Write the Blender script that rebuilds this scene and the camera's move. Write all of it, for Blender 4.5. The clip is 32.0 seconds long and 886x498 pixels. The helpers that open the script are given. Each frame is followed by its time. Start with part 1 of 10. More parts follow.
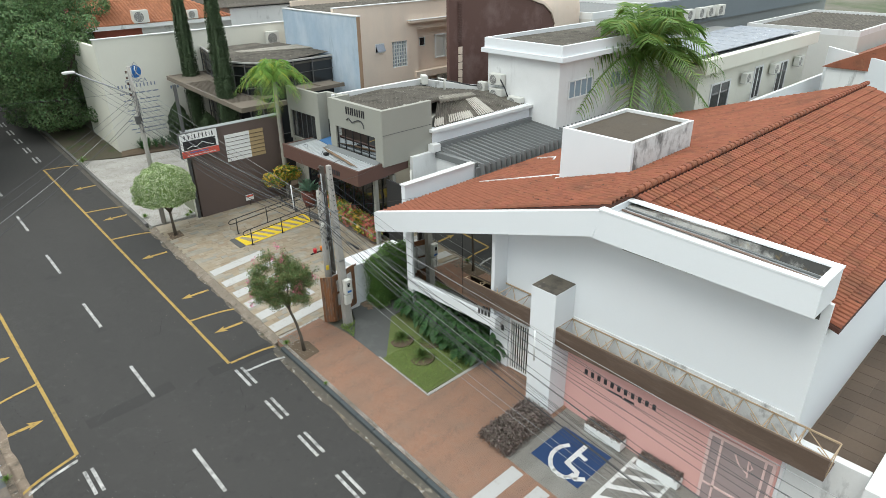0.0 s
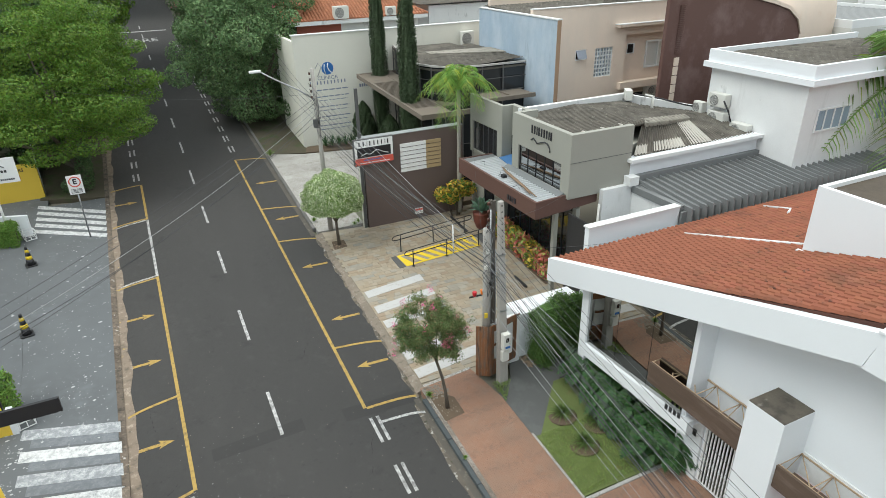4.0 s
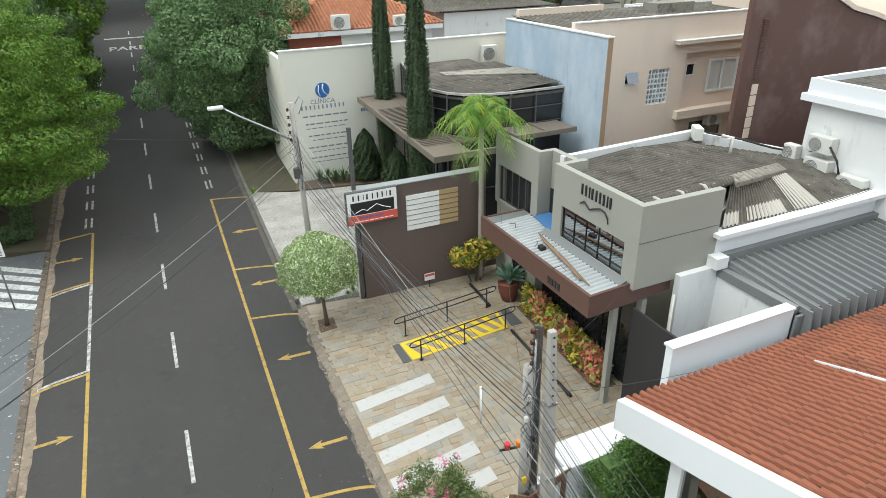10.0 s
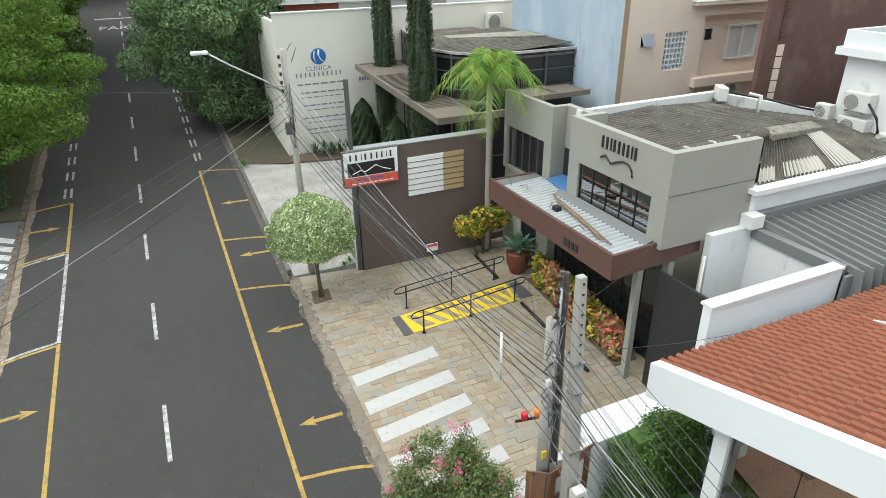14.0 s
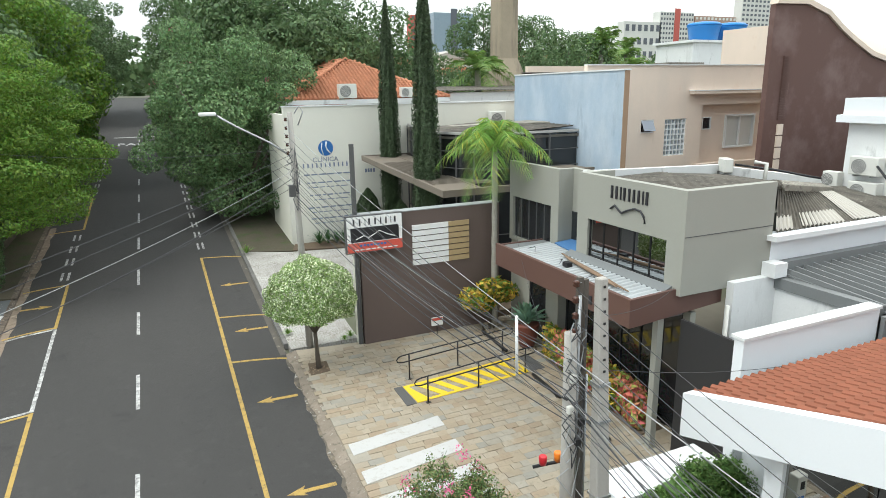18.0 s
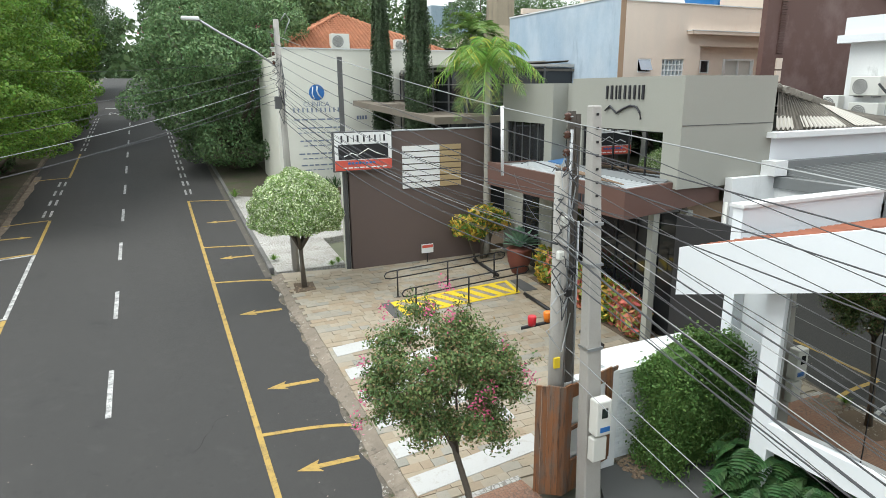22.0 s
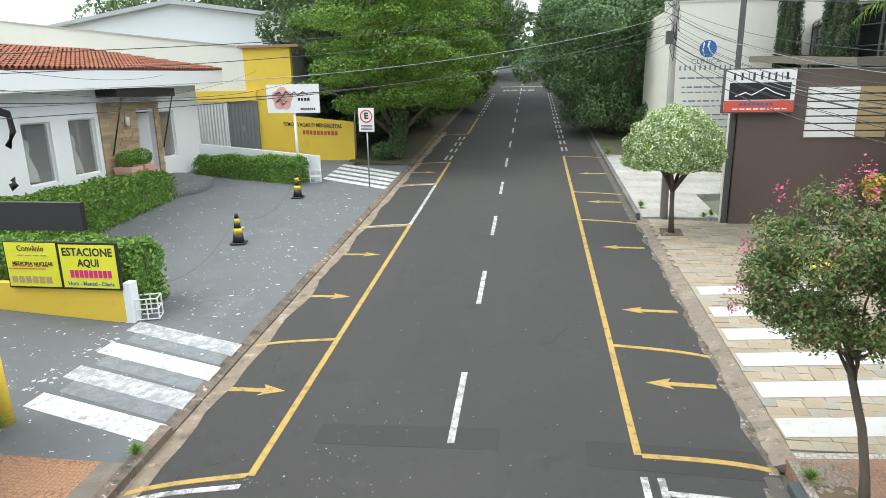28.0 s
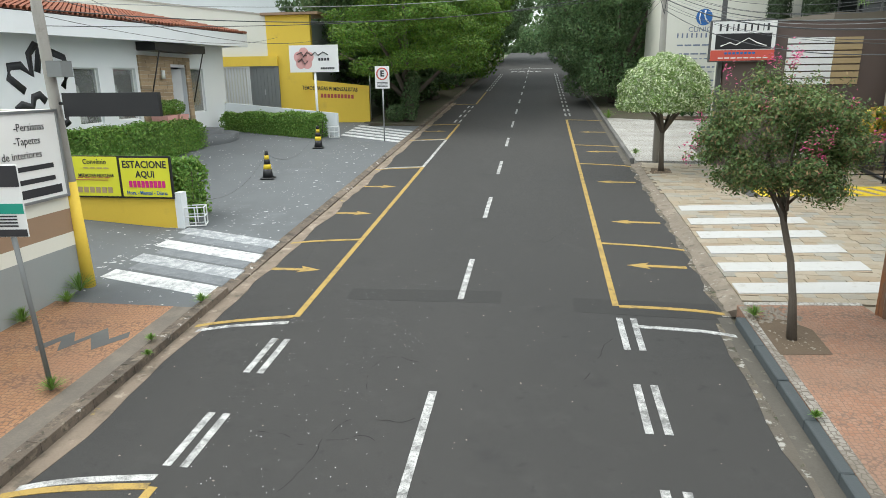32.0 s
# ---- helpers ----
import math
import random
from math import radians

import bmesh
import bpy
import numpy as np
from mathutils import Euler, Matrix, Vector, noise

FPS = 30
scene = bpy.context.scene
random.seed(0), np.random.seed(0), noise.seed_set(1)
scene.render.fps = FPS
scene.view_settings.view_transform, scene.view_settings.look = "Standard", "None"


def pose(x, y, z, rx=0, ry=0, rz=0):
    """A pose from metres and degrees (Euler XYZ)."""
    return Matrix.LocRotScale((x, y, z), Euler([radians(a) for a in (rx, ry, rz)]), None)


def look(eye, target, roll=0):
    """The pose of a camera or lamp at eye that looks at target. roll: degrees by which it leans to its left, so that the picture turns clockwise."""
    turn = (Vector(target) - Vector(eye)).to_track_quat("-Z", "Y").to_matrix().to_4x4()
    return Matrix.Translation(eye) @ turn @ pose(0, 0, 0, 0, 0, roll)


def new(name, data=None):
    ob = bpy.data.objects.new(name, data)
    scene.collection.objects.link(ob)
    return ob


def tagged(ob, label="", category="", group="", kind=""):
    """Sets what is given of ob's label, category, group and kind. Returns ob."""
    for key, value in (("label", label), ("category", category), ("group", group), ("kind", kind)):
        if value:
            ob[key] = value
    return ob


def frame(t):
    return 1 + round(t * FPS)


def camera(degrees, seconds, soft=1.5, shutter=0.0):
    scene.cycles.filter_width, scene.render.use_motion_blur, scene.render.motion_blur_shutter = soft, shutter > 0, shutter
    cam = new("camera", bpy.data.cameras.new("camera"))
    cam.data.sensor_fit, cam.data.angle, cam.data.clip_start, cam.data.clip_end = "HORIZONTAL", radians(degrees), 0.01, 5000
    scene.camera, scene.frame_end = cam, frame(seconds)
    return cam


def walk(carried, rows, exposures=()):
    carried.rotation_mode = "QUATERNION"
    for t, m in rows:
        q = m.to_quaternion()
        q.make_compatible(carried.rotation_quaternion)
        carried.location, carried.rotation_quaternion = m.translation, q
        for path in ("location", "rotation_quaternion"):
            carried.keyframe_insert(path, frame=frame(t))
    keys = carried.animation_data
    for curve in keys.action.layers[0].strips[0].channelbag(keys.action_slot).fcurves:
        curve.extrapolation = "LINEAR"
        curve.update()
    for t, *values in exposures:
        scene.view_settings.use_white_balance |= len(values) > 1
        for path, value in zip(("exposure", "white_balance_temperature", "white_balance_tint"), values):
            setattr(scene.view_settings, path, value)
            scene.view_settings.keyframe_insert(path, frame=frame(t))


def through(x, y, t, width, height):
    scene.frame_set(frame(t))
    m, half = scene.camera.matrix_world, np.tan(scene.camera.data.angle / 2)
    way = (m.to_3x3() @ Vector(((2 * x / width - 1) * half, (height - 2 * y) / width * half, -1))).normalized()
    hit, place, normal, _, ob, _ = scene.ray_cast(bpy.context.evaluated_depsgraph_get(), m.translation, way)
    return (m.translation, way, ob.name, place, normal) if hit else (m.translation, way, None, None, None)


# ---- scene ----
cam = camera(70.3, 32.0, 0.7)
ROWS = [
    (0, (-4.877, -21.195, 15.159), (-3.6504, -19.8798, 14.2845), -0.77),
    (0.5, (-4.46, -20.765, 14.962), (-3.235, -19.4519, 14.0817), -0.78),
    (1, (-4.026, -20.366, 14.942), (-2.8142, -19.0367, 14.0688), -0.63),
    (1.5, (-3.642, -19.928, 14.968), (-2.495, -18.5411, 14.0953), -0.74),
    (2, (-3.266, -19.43, 15.005), (-2.2018, -17.979, 14.1331), -0.81),
    (2.5, (-2.934, -18.97, 15.091), (-1.9518, -17.4639, 14.2154), -0.98),
    (3, (-2.608, -18.47, 15.13), (-1.7108, -16.9122, 14.2545), -1.03),
    (3.5, (-2.341, -17.94, 15.164), (-1.5212, -16.3407, 14.2867), -1.11),
    (5.5, (-1.162, -15.972, 15.162), (-0.426, -14.3354, 14.2784), -1.37),
    (6, (-0.935, -15.275, 15.134), (-0.1909, -13.6408, 14.2525), -1.09),
    (6.5, (-0.644, -14.562, 15.173), (0.0961, -12.9267, 14.2916), -1.28),
    (7, (-0.311, -13.748, 15.156), (0.432, -12.1157, 14.2713), -1.19),
    (7.5, (0.032, -12.97, 15.168), (0.7778, -11.3368, 14.2867), -1.1),
    (8, (0.454, -12.23, 15.163), (1.1952, -10.5951, 14.2813), -1.19),
    (8.5, (0.782, -11.589, 15.114), (1.522, -9.9528, 14.2337), -1.18),
    (9, (0.957, -10.93, 15.055), (1.6991, -9.294, 14.1769), -1.08),
    (9.5, (1.101, -10.549, 15.053), (1.8391, -8.9113, 14.1733), -1.17),
    (10, (1.24, -10.211, 15.012), (1.9771, -8.573, 14.1312), -1.17),
    (10.5, (1.436, -9.935, 14.982), (2.1717, -8.2958, 14.1047), -1.16),
    (11, (1.552, -9.681, 14.866), (2.2881, -8.0393, 13.9934), -1.16),
    (11.5, (1.587, -9.443, 14.599), (2.3247, -7.8029, 13.7248), -1.17),
    (12, (1.638, -9.26, 14.244), (2.3769, -7.6207, 13.369), -1.07),
    (12.5, (1.672, -9.107, 13.904), (2.4092, -7.4682, 13.0257), -1.07),
    (13, (1.7, -8.956, 13.608), (2.4401, -7.3201, 12.7267), -0.98),
    (13.5, (1.633, -8.927, 13.301), (2.375, -7.2918, 12.4211), -0.89),
    (14, (1.47, -8.995, 12.981), (2.2149, -7.3607, 12.1008), -0.79),
    (14.5, (1.307, -9.079, 12.717), (2.0558, -7.4479, 11.835), -0.71),
    (16.5, (1.177, -9.002, 11.524), (1.9324, -7.3395, 10.7074), -0.85),
    (17, (1.266, -9.004, 11.212), (2.0552, -7.2613, 10.6277), -1.02),
    (17.5, (1.352, -8.934, 10.815), (2.15, -7.1671, 10.3234), -0.98),
    (18, (1.413, -8.927, 10.456), (2.2108, -7.1601, 9.9659), -0.98),
    (18.5, (1.415, -8.925, 10.14), (2.2166, -7.1607, 9.645), -0.79),
    (19, (1.377, -8.95, 9.838), (2.1862, -7.1894, 9.3422), -0.71),
    (19.5, (1.499, -8.921, 9.445), (2.3054, -7.1578, 8.9524), -0.6),
    (20, (1.485, -8.974, 9.103), (2.2929, -7.2125, 8.6073), -0.61),
    (20.5, (1.473, -9.068, 8.727), (2.2811, -7.3066, 8.2315), -0.51),
    (21, (1.436, -9.22, 8.355), (2.2489, -7.4607, 7.8601), -0.62),
    (21.5, (1.524, -9.212, 7.907), (2.3331, -7.4483, 7.4216), -0.31),
    (22, (1.542, -9.081, 7.557), (2.3501, -7.3185, 7.0648), -0.51),
    (22.5, (1.458, -9.108, 7.217), (2.2679, -7.3478, 6.7226), -0.51),
    (23, (1.318, -9.245, 6.897), (2.134, -7.4882, 6.4002), -0.63),
    (23.5, (1.399, -9.257, 6.516), (2.2092, -7.4966, 6.0212), -0.51),
    (24, (1.398, -9.204, 6.177), (2.2128, -7.4461, 5.6804), -0.53),
    (24.5, (1.489, -9.183, 6.047), (2.3031, -7.426, 5.5484), -0.53),
    (25, (1.427, -9.204, 6.07), (2.21, -7.433, 5.571), -0.45),
    (25.5, (1.341, -9.224, 6.123), (1.956, -7.3878, 5.6217), -0.53),
    (26, (1.258, -9.289, 6.15), (1.6201, -7.3867, 5.6498), -0.7),
    (26.5, (1.172, -9.252, 6.134), (1.29, -7.3182, 5.6355), -0.09),
    (28.5, (1.236, -9.2, 5.257), (0.938, -7.2842, 4.7643), -1.06),
    (29, (1.244, -9.25, 4.643), (0.954, -7.3342, 4.1464), -0.58),
    (29.5, (1.272, -9.283, 4.186), (0.9829, -7.3697, 3.6819), -0.68),
    (30, (1.324, -9.575, 4.183), (1.0351, -7.6607, 3.6811), -0.68),
    (30.5, (1.473, -10.035, 4.212), (1.18, -8.1217, 3.7082), -0.67),
    (31, (1.525, -10.549, 4.217), (1.232, -8.6366, 3.7102), -0.77),
    (31.5, (1.47, -11.119, 4.186), (1.178, -9.2075, 3.6755), -0.67),
    (32, (1.45, -11.749, 4.171), (1.159, -9.8375, 3.6603), -0.57),
]
walk(cam, [(t, look(eye, target, lean)) for t, eye, target, lean in ROWS], exposures=[(0.0, 0.52, 6500, 4), (3.0, 0.52, 6500, 4), (6.0, 0.66, 6500, 4), (14.5, 0.76, 6490, 4), (17.0, 0.9, 6480, 4), (18.5, 0.84, 6480, 4), (20.0, 0.84, 6480, 4), (23.0, 0.99, 6440, 5), (26.0, 1.2, 6450, 5), (28.5, 1.02, 6450, 5), (32.0, 0.8, 6500, 4)])

# ---- light: an overcast noon ----
SUN_EL, SUN_AZ = 58.0, 85.0
world = bpy.data.worlds.new("overcast_sky")
scene.world = world
world.use_nodes = True
wt = world.node_tree
for n in list(wt.nodes):
    wt.nodes.remove(n)
w_out = wt.nodes.new("ShaderNodeOutputWorld")
w_bg = wt.nodes.new("ShaderNodeBackground")
w_sky = wt.nodes.new("ShaderNodeTexSky")
w_sky.sky_type = "NISHITA"
w_sky.sun_disc = False
w_sky.sun_elevation, w_sky.sun_rotation = radians(SUN_EL), radians(SUN_AZ)
w_sky.dust_density, w_sky.air_density, w_sky.altitude = 6.0, 1.2, 400
w_mix = wt.nodes.new("ShaderNodeMix")
w_mix.data_type = "RGBA"
w_mix.inputs[0].default_value = 0.72
w_mix.inputs[7].default_value = (7.3, 7.6, 7.8, 1)
wt.links.new(w_sky.outputs[0], w_mix.inputs[6])
# an overcast dome is dimmer at the horizon than overhead
w_co = wt.nodes.new("ShaderNodeTexCoord")
w_sep = wt.nodes.new("ShaderNodeSeparateXYZ")
w_map = wt.nodes.new("ShaderNodeMapRange")
w_map.interpolation_type = "SMOOTHSTEP"
for i, v in ((1, 0.0), (2, 0.7), (3, 0.72), (4, 1.12)):
    w_map.inputs[i].default_value = v
w_mul = wt.nodes.new("ShaderNodeVectorMath")
w_mul.operation = "MULTIPLY"
wt.links.new(w_co.outputs["Generated"], w_sep.inputs[0])
wt.links.new(w_sep.outputs["Z"], w_map.inputs[0])
wt.links.new(w_mix.outputs[2], w_mul.inputs[0])
wt.links.new(w_map.outputs[0], w_mul.inputs[1])
wt.links.new(w_mul.outputs[0], w_bg.inputs[0])
w_bg.inputs[1].default_value = 0.14
wt.links.new(w_bg.outputs[0], w_out.inputs[0])
sun_data = bpy.data.lights.new("sun", "SUN")
sun_data.energy, sun_data.angle, sun_data.color = 1.3, radians(35), (1.0, 0.97, 0.93)
sun = new("sun", sun_data)
sun.matrix_world = pose(0, 0, 60, 90 - SUN_EL, 0, -SUN_AZ)

# ---- helpers for building ----
SLOPE = 0.08                       # the street climbs towards +y


def gz(y, h=0.0):
    return SLOPE * y + h


def link(bm, name, mat, parent=None, label=""):
    me = bpy.data.meshes.new(name)
    bm.to_mesh(me)
    bm.free()
    if mat is not None:
        me.materials.append(mat)
    ob = new(name, me)
    if parent is not None:
        ob.parent = parent
    if label:
        ob["label"] = label
    return ob


def part(name, bm, mat, parent, label=""):
    return link(bm, name, mat, parent, label)


def data_part(name, verts, faces, mat, parent=None, label="", smooth=False):
    me = bpy.data.meshes.new(name)
    me.from_pydata(verts, [], faces)
    me.update()
    if mat is not None:
        me.materials.append(mat)
    if smooth:
        me.polygons.foreach_set("use_smooth", [True] * len(me.polygons))
    ob = new(name, me)
    if parent is not None:
        ob.parent = parent
    if label:
        ob["label"] = label
    return ob


def thing(name, label, category, at=(0, 0, 0), rz=0.0, group="", kind=""):
    ob = new(name)
    ob.empty_display_size = 0.1
    ob.matrix_basis = pose(*at, 0, 0, rz)
    return tagged(ob, label, category, group, kind)


def B(bevel=0.0):
    bm = bmesh.new()
    return bm


def hexa(bm, pts):
    """A box from eight corners: four below, four above, both anticlockwise."""
    v = [bm.verts.new(p) for p in pts]
    for f in ((3, 2, 1, 0), (4, 5, 6, 7), (0, 1, 5, 4), (1, 2, 6, 5), (2, 3, 7, 6), (3, 0, 4, 7)):
        bm.faces.new([v[i] for i in f])
    return v


def box(bm, x0, y0, z0, x1, y1, z1):
    return hexa(bm, [(x0, y0, z0), (x1, y0, z0), (x1, y1, z0), (x0, y1, z0), (x0, y0, z1), (x1, y0, z1), (x1, y1, z1), (x0, y1, z1)])


def gbox(bm, x0, y0, x1, y1, h0, h1):
    """A slab that follows the street's slope."""
    q = [(x0, y0), (x1, y0), (x1, y1), (x0, y1)]
    return hexa(bm, [(x, y, gz(y, h0)) for x, y in q] + [(x, y, gz(y, h1)) for x, y in q])


def gpoly(bm, pts, h0, h1):
    """A slab of any outline on the slope."""
    n = len(pts)
    lo = [bm.verts.new((x, y, gz(y, h0))) for x, y in pts]
    hi = [bm.verts.new((x, y, gz(y, h1))) for x, y in pts]
    bm.faces.new(lo[::-1])
    bm.faces.new(hi)
    for i in range(n):
        j = (i + 1) % n
        bm.faces.new((lo[i], lo[j], hi[j], hi[i]))


def prism(bm, pts, axis, a, b):
    """A flat outline pushed along an axis from a to b. pts are (y, z) for x, (x, z) for y, (x, y) for z."""
    def at(p, d):
        return {"x": (d, p[0], p[1]), "y": (p[0], d, p[1]), "z": (p[0], p[1], d)}[axis]
    n = len(pts)
    lo = [bm.verts.new(at(p, a)) for p in pts]
    hi = [bm.verts.new(at(p, b)) for p in pts]
    bm.faces.new(lo[::-1])
    bm.faces.new(hi)
    for i in range(n):
        j = (i + 1) % n
        bm.faces.new((lo[i], lo[j], hi[j], hi[i]))
    bmesh.ops.recalc_face_normals(bm, faces=bm.faces)


def ring(bm, p, u, v, r, n):
    return [bm.verts.new(p + u * (r * math.cos(2 * math.pi * i / n)) + v * (r * math.sin(2 * math.pi * i / n))) for i in range(n)]


def tube(bm, path, radius, n=8, caps=True):
    """A round bar along a path; radius is one number or one for each point."""
    pts = [Vector(p) for p in path]
    rad = [radius] * len(pts) if isinstance(radius, (int, float)) else list(radius)
    rings = []
    for i, p in enumerate(pts):
        d = (pts[min(i + 1, len(pts) - 1)] - pts[max(i - 1, 0)]).normalized()
        u = d.orthogonal().normalized() if abs(d.z) > 0.9 else d.cross(Vector((0, 0, 1))).normalized()
        if abs(d.z) > 0.9:
            u = (Vector((1, 0, 0)) - d * d.x).normalized()
        rings.append(ring(bm, p, u, d.cross(u), rad[i], n))
    for a, b in zip(rings, rings[1:]):
        for i in range(n):
            j = (i + 1) % n
            f = bm.faces.new((a[i], a[j], b[j], b[i]))
            f.smooth = n > 5
    if caps:
        bm.faces.new(rings[0][::-1])
        bm.faces.new(rings[-1])


def lathe(bm, profile, at=(0, 0, 0), n=16):
    """A turned body from (radius, height) pairs."""
    c = Vector(at)
    rows = [ring(bm, c + Vector((0, 0, z)), Vector((1, 0, 0)), Vector((0, 1, 0)), max(r, 1e-4), n) for r, z in profile]
    for a, b in zip(rows, rows[1:]):
        for i in range(n):
            j = (i + 1) % n
            bm.faces.new((a[i], a[j], b[j], b[i])).smooth = True
    bm.faces.new(rows[0][::-1])
    bm.faces.new(rows[-1])


def soften(bm, width=0.02, segments=1):
    bmesh.ops.bevel(bm, geom=list(bm.edges), offset=width, segments=segments, profile=0.5, affect="EDGES", clamp_overlap=True)


def frame_xz(bm, x0, z0, x1, z1, y, w, d):
    """A rectangular frame standing in the plane y; w is the bar's width, d its depth."""
    box(bm, x0, y, z0, x0 + w, y + d, z1)
    box(bm, x1 - w, y, z0, x1, y + d, z1)
    box(bm, x0 + w, y, z0, x1 - w, y + d, z0 + w)
    box(bm, x0 + w, y, z1 - w, x1 - w, y + d, z1)


def frame_yz(bm, y0, z0, y1, z1, x, w, d):
    box(bm, x, y0, z0, x + d, y0 + w, z1)
    box(bm, x, y1 - w, z0, x + d, y1, z1)
    box(bm, x, y0 + w, z0, x + d, y1 - w, z0 + w)
    box(bm, x, y0 + w, z1 - w, x + d, y1 - w, z1)


def holed(bm, axis, u0, z0, u1, z1, a, b, holes=()):
    """One connected wall with openings. axis y: u is x, thickness from y=a to b; axis x: u is y. holes are (u0, z0, u1, z1)."""
    us = sorted({u0, u1} | {h[0] for h in holes} | {h[2] for h in holes})
    zs = sorted({z0, z1} | {h[1] for h in holes} | {h[3] for h in holes})
    us, zs = [u for u in us if u0 <= u <= u1], [z for z in zs if z0 <= z <= z1]
    seen = {}

    def v(i, j, k):
        if (i, j, k) not in seen:
            d = b if k else a
            seen[(i, j, k)] = bm.verts.new((us[i], d, zs[j]) if axis == "y" else (d, us[i], zs[j]))
        return seen[(i, j, k)]

    def solid(i, j):
        if not (0 <= i < len(us) - 1 and 0 <= j < len(zs) - 1):
            return False
        u, z = (us[i] + us[i + 1]) / 2, (zs[j] + zs[j + 1]) / 2
        return not any(h[0] < u < h[2] and h[1] < z < h[3] for h in holes)
    for i in range(len(us) - 1):
        for j in range(len(zs) - 1):
            if not solid(i, j):
                continue
            bm.faces.new((v(i, j, 0), v(i + 1, j, 0), v(i + 1, j + 1, 0), v(i, j + 1, 0)))
            bm.faces.new((v(i, j, 1), v(i, j + 1, 1), v(i + 1, j + 1, 1), v(i + 1, j, 1)))
            for di, dj, p, q in ((-1, 0, (i, j), (i, j + 1)), (1, 0, (i + 1, j), (i + 1, j + 1)), (0, -1, (i, j), (i + 1, j)), (0, 1, (i, j + 1), (i + 1, j + 1))):
                if not solid(i + di, j + dj):
                    bm.faces.new((v(*p, 0), v(*q, 0), v(*q, 1), v(*p, 1)))
    bmesh.ops.recalc_face_normals(bm, faces=bm.faces)


def lettering(name, body, size, m, mat, parent=None, depth=0.006, wide=1.0, align="CENTER", bold=0.0):
    cu = bpy.data.curves.new(name, "FONT")
    cu.body, cu.size, cu.align_x, cu.align_y, cu.extrude, cu.offset = body, size, align, "CENTER", depth, bold
    cu.resolution_u = 2
    tmp = bpy.data.objects.new(name, cu)
    scene.collection.objects.link(tmp)
    me = bpy.data.meshes.new_from_object(tmp.evaluated_get(bpy.context.evaluated_depsgraph_get()))
    bpy.data.objects.remove(tmp)
    me.transform(m @ Matrix.Diagonal((wide, 1, 1, 1)))
    me.materials.clear()
    me.materials.append(mat)
    ob = new(name, me)
    if parent is not None:
        ob.parent = parent
    return ob


# ---- materials ----
def nodes_of(name):
    m = bpy.data.materials.new(name)
    m.use_nodes = True
    nt = m.node_tree
    return m, nt, nt.nodes["Principled BSDF"]


def mth(nt, op, a, b=None, c=None, clamp=False):
    n = nt.nodes.new("ShaderNodeMath")
    n.operation = op
    n.use_clamp = clamp
    for i, v in enumerate((a, b, c)):
        if v is None:
            continue
        if isinstance(v, (int, float)):
            n.inputs[i].default_value = v
        else:
            nt.links.new(v, n.inputs[i])
    return n.outputs[0]


def noise_of(nt, vec, scale, detail=4.0, rough=0.55, stretch=None):
    if stretch:
        mp = nt.nodes.new("ShaderNodeMapping")
        mp.inputs["Scale"].default_value = stretch
        nt.links.new(vec, mp.inputs["Vector"])
        vec = mp.outputs[0]
    n = nt.nodes.new("ShaderNodeTexNoise")
    n.inputs["Scale"].default_value, n.inputs["Detail"].default_value, n.inputs["Roughness"].default_value = scale, detail, rough
    nt.links.new(vec, n.inputs["Vector"])
    return n.outputs[0]


def ramp(nt, v, lo, hi):
    n = nt.nodes.new("ShaderNodeMapRange")
    n.inputs[1].default_value, n.inputs[2].default_value = lo, hi
    nt.links.new(v, n.inputs[0])
    return n.outputs[0]


def mixc(nt, f, a, b):
    n = nt.nodes.new("ShaderNodeMix")
    n.data_type = "RGBA"
    for sock, v in ((n.inputs[0], f), (n.inputs[6], a), (n.inputs[7], b)):
        if isinstance(v, tuple):
            sock.default_value = (*v, 1) if len(v) == 3 else v
        elif isinstance(v, (int, float)):
            sock.default_value = v
        else:
            nt.links.new(v, sock)
    return n.outputs[2]


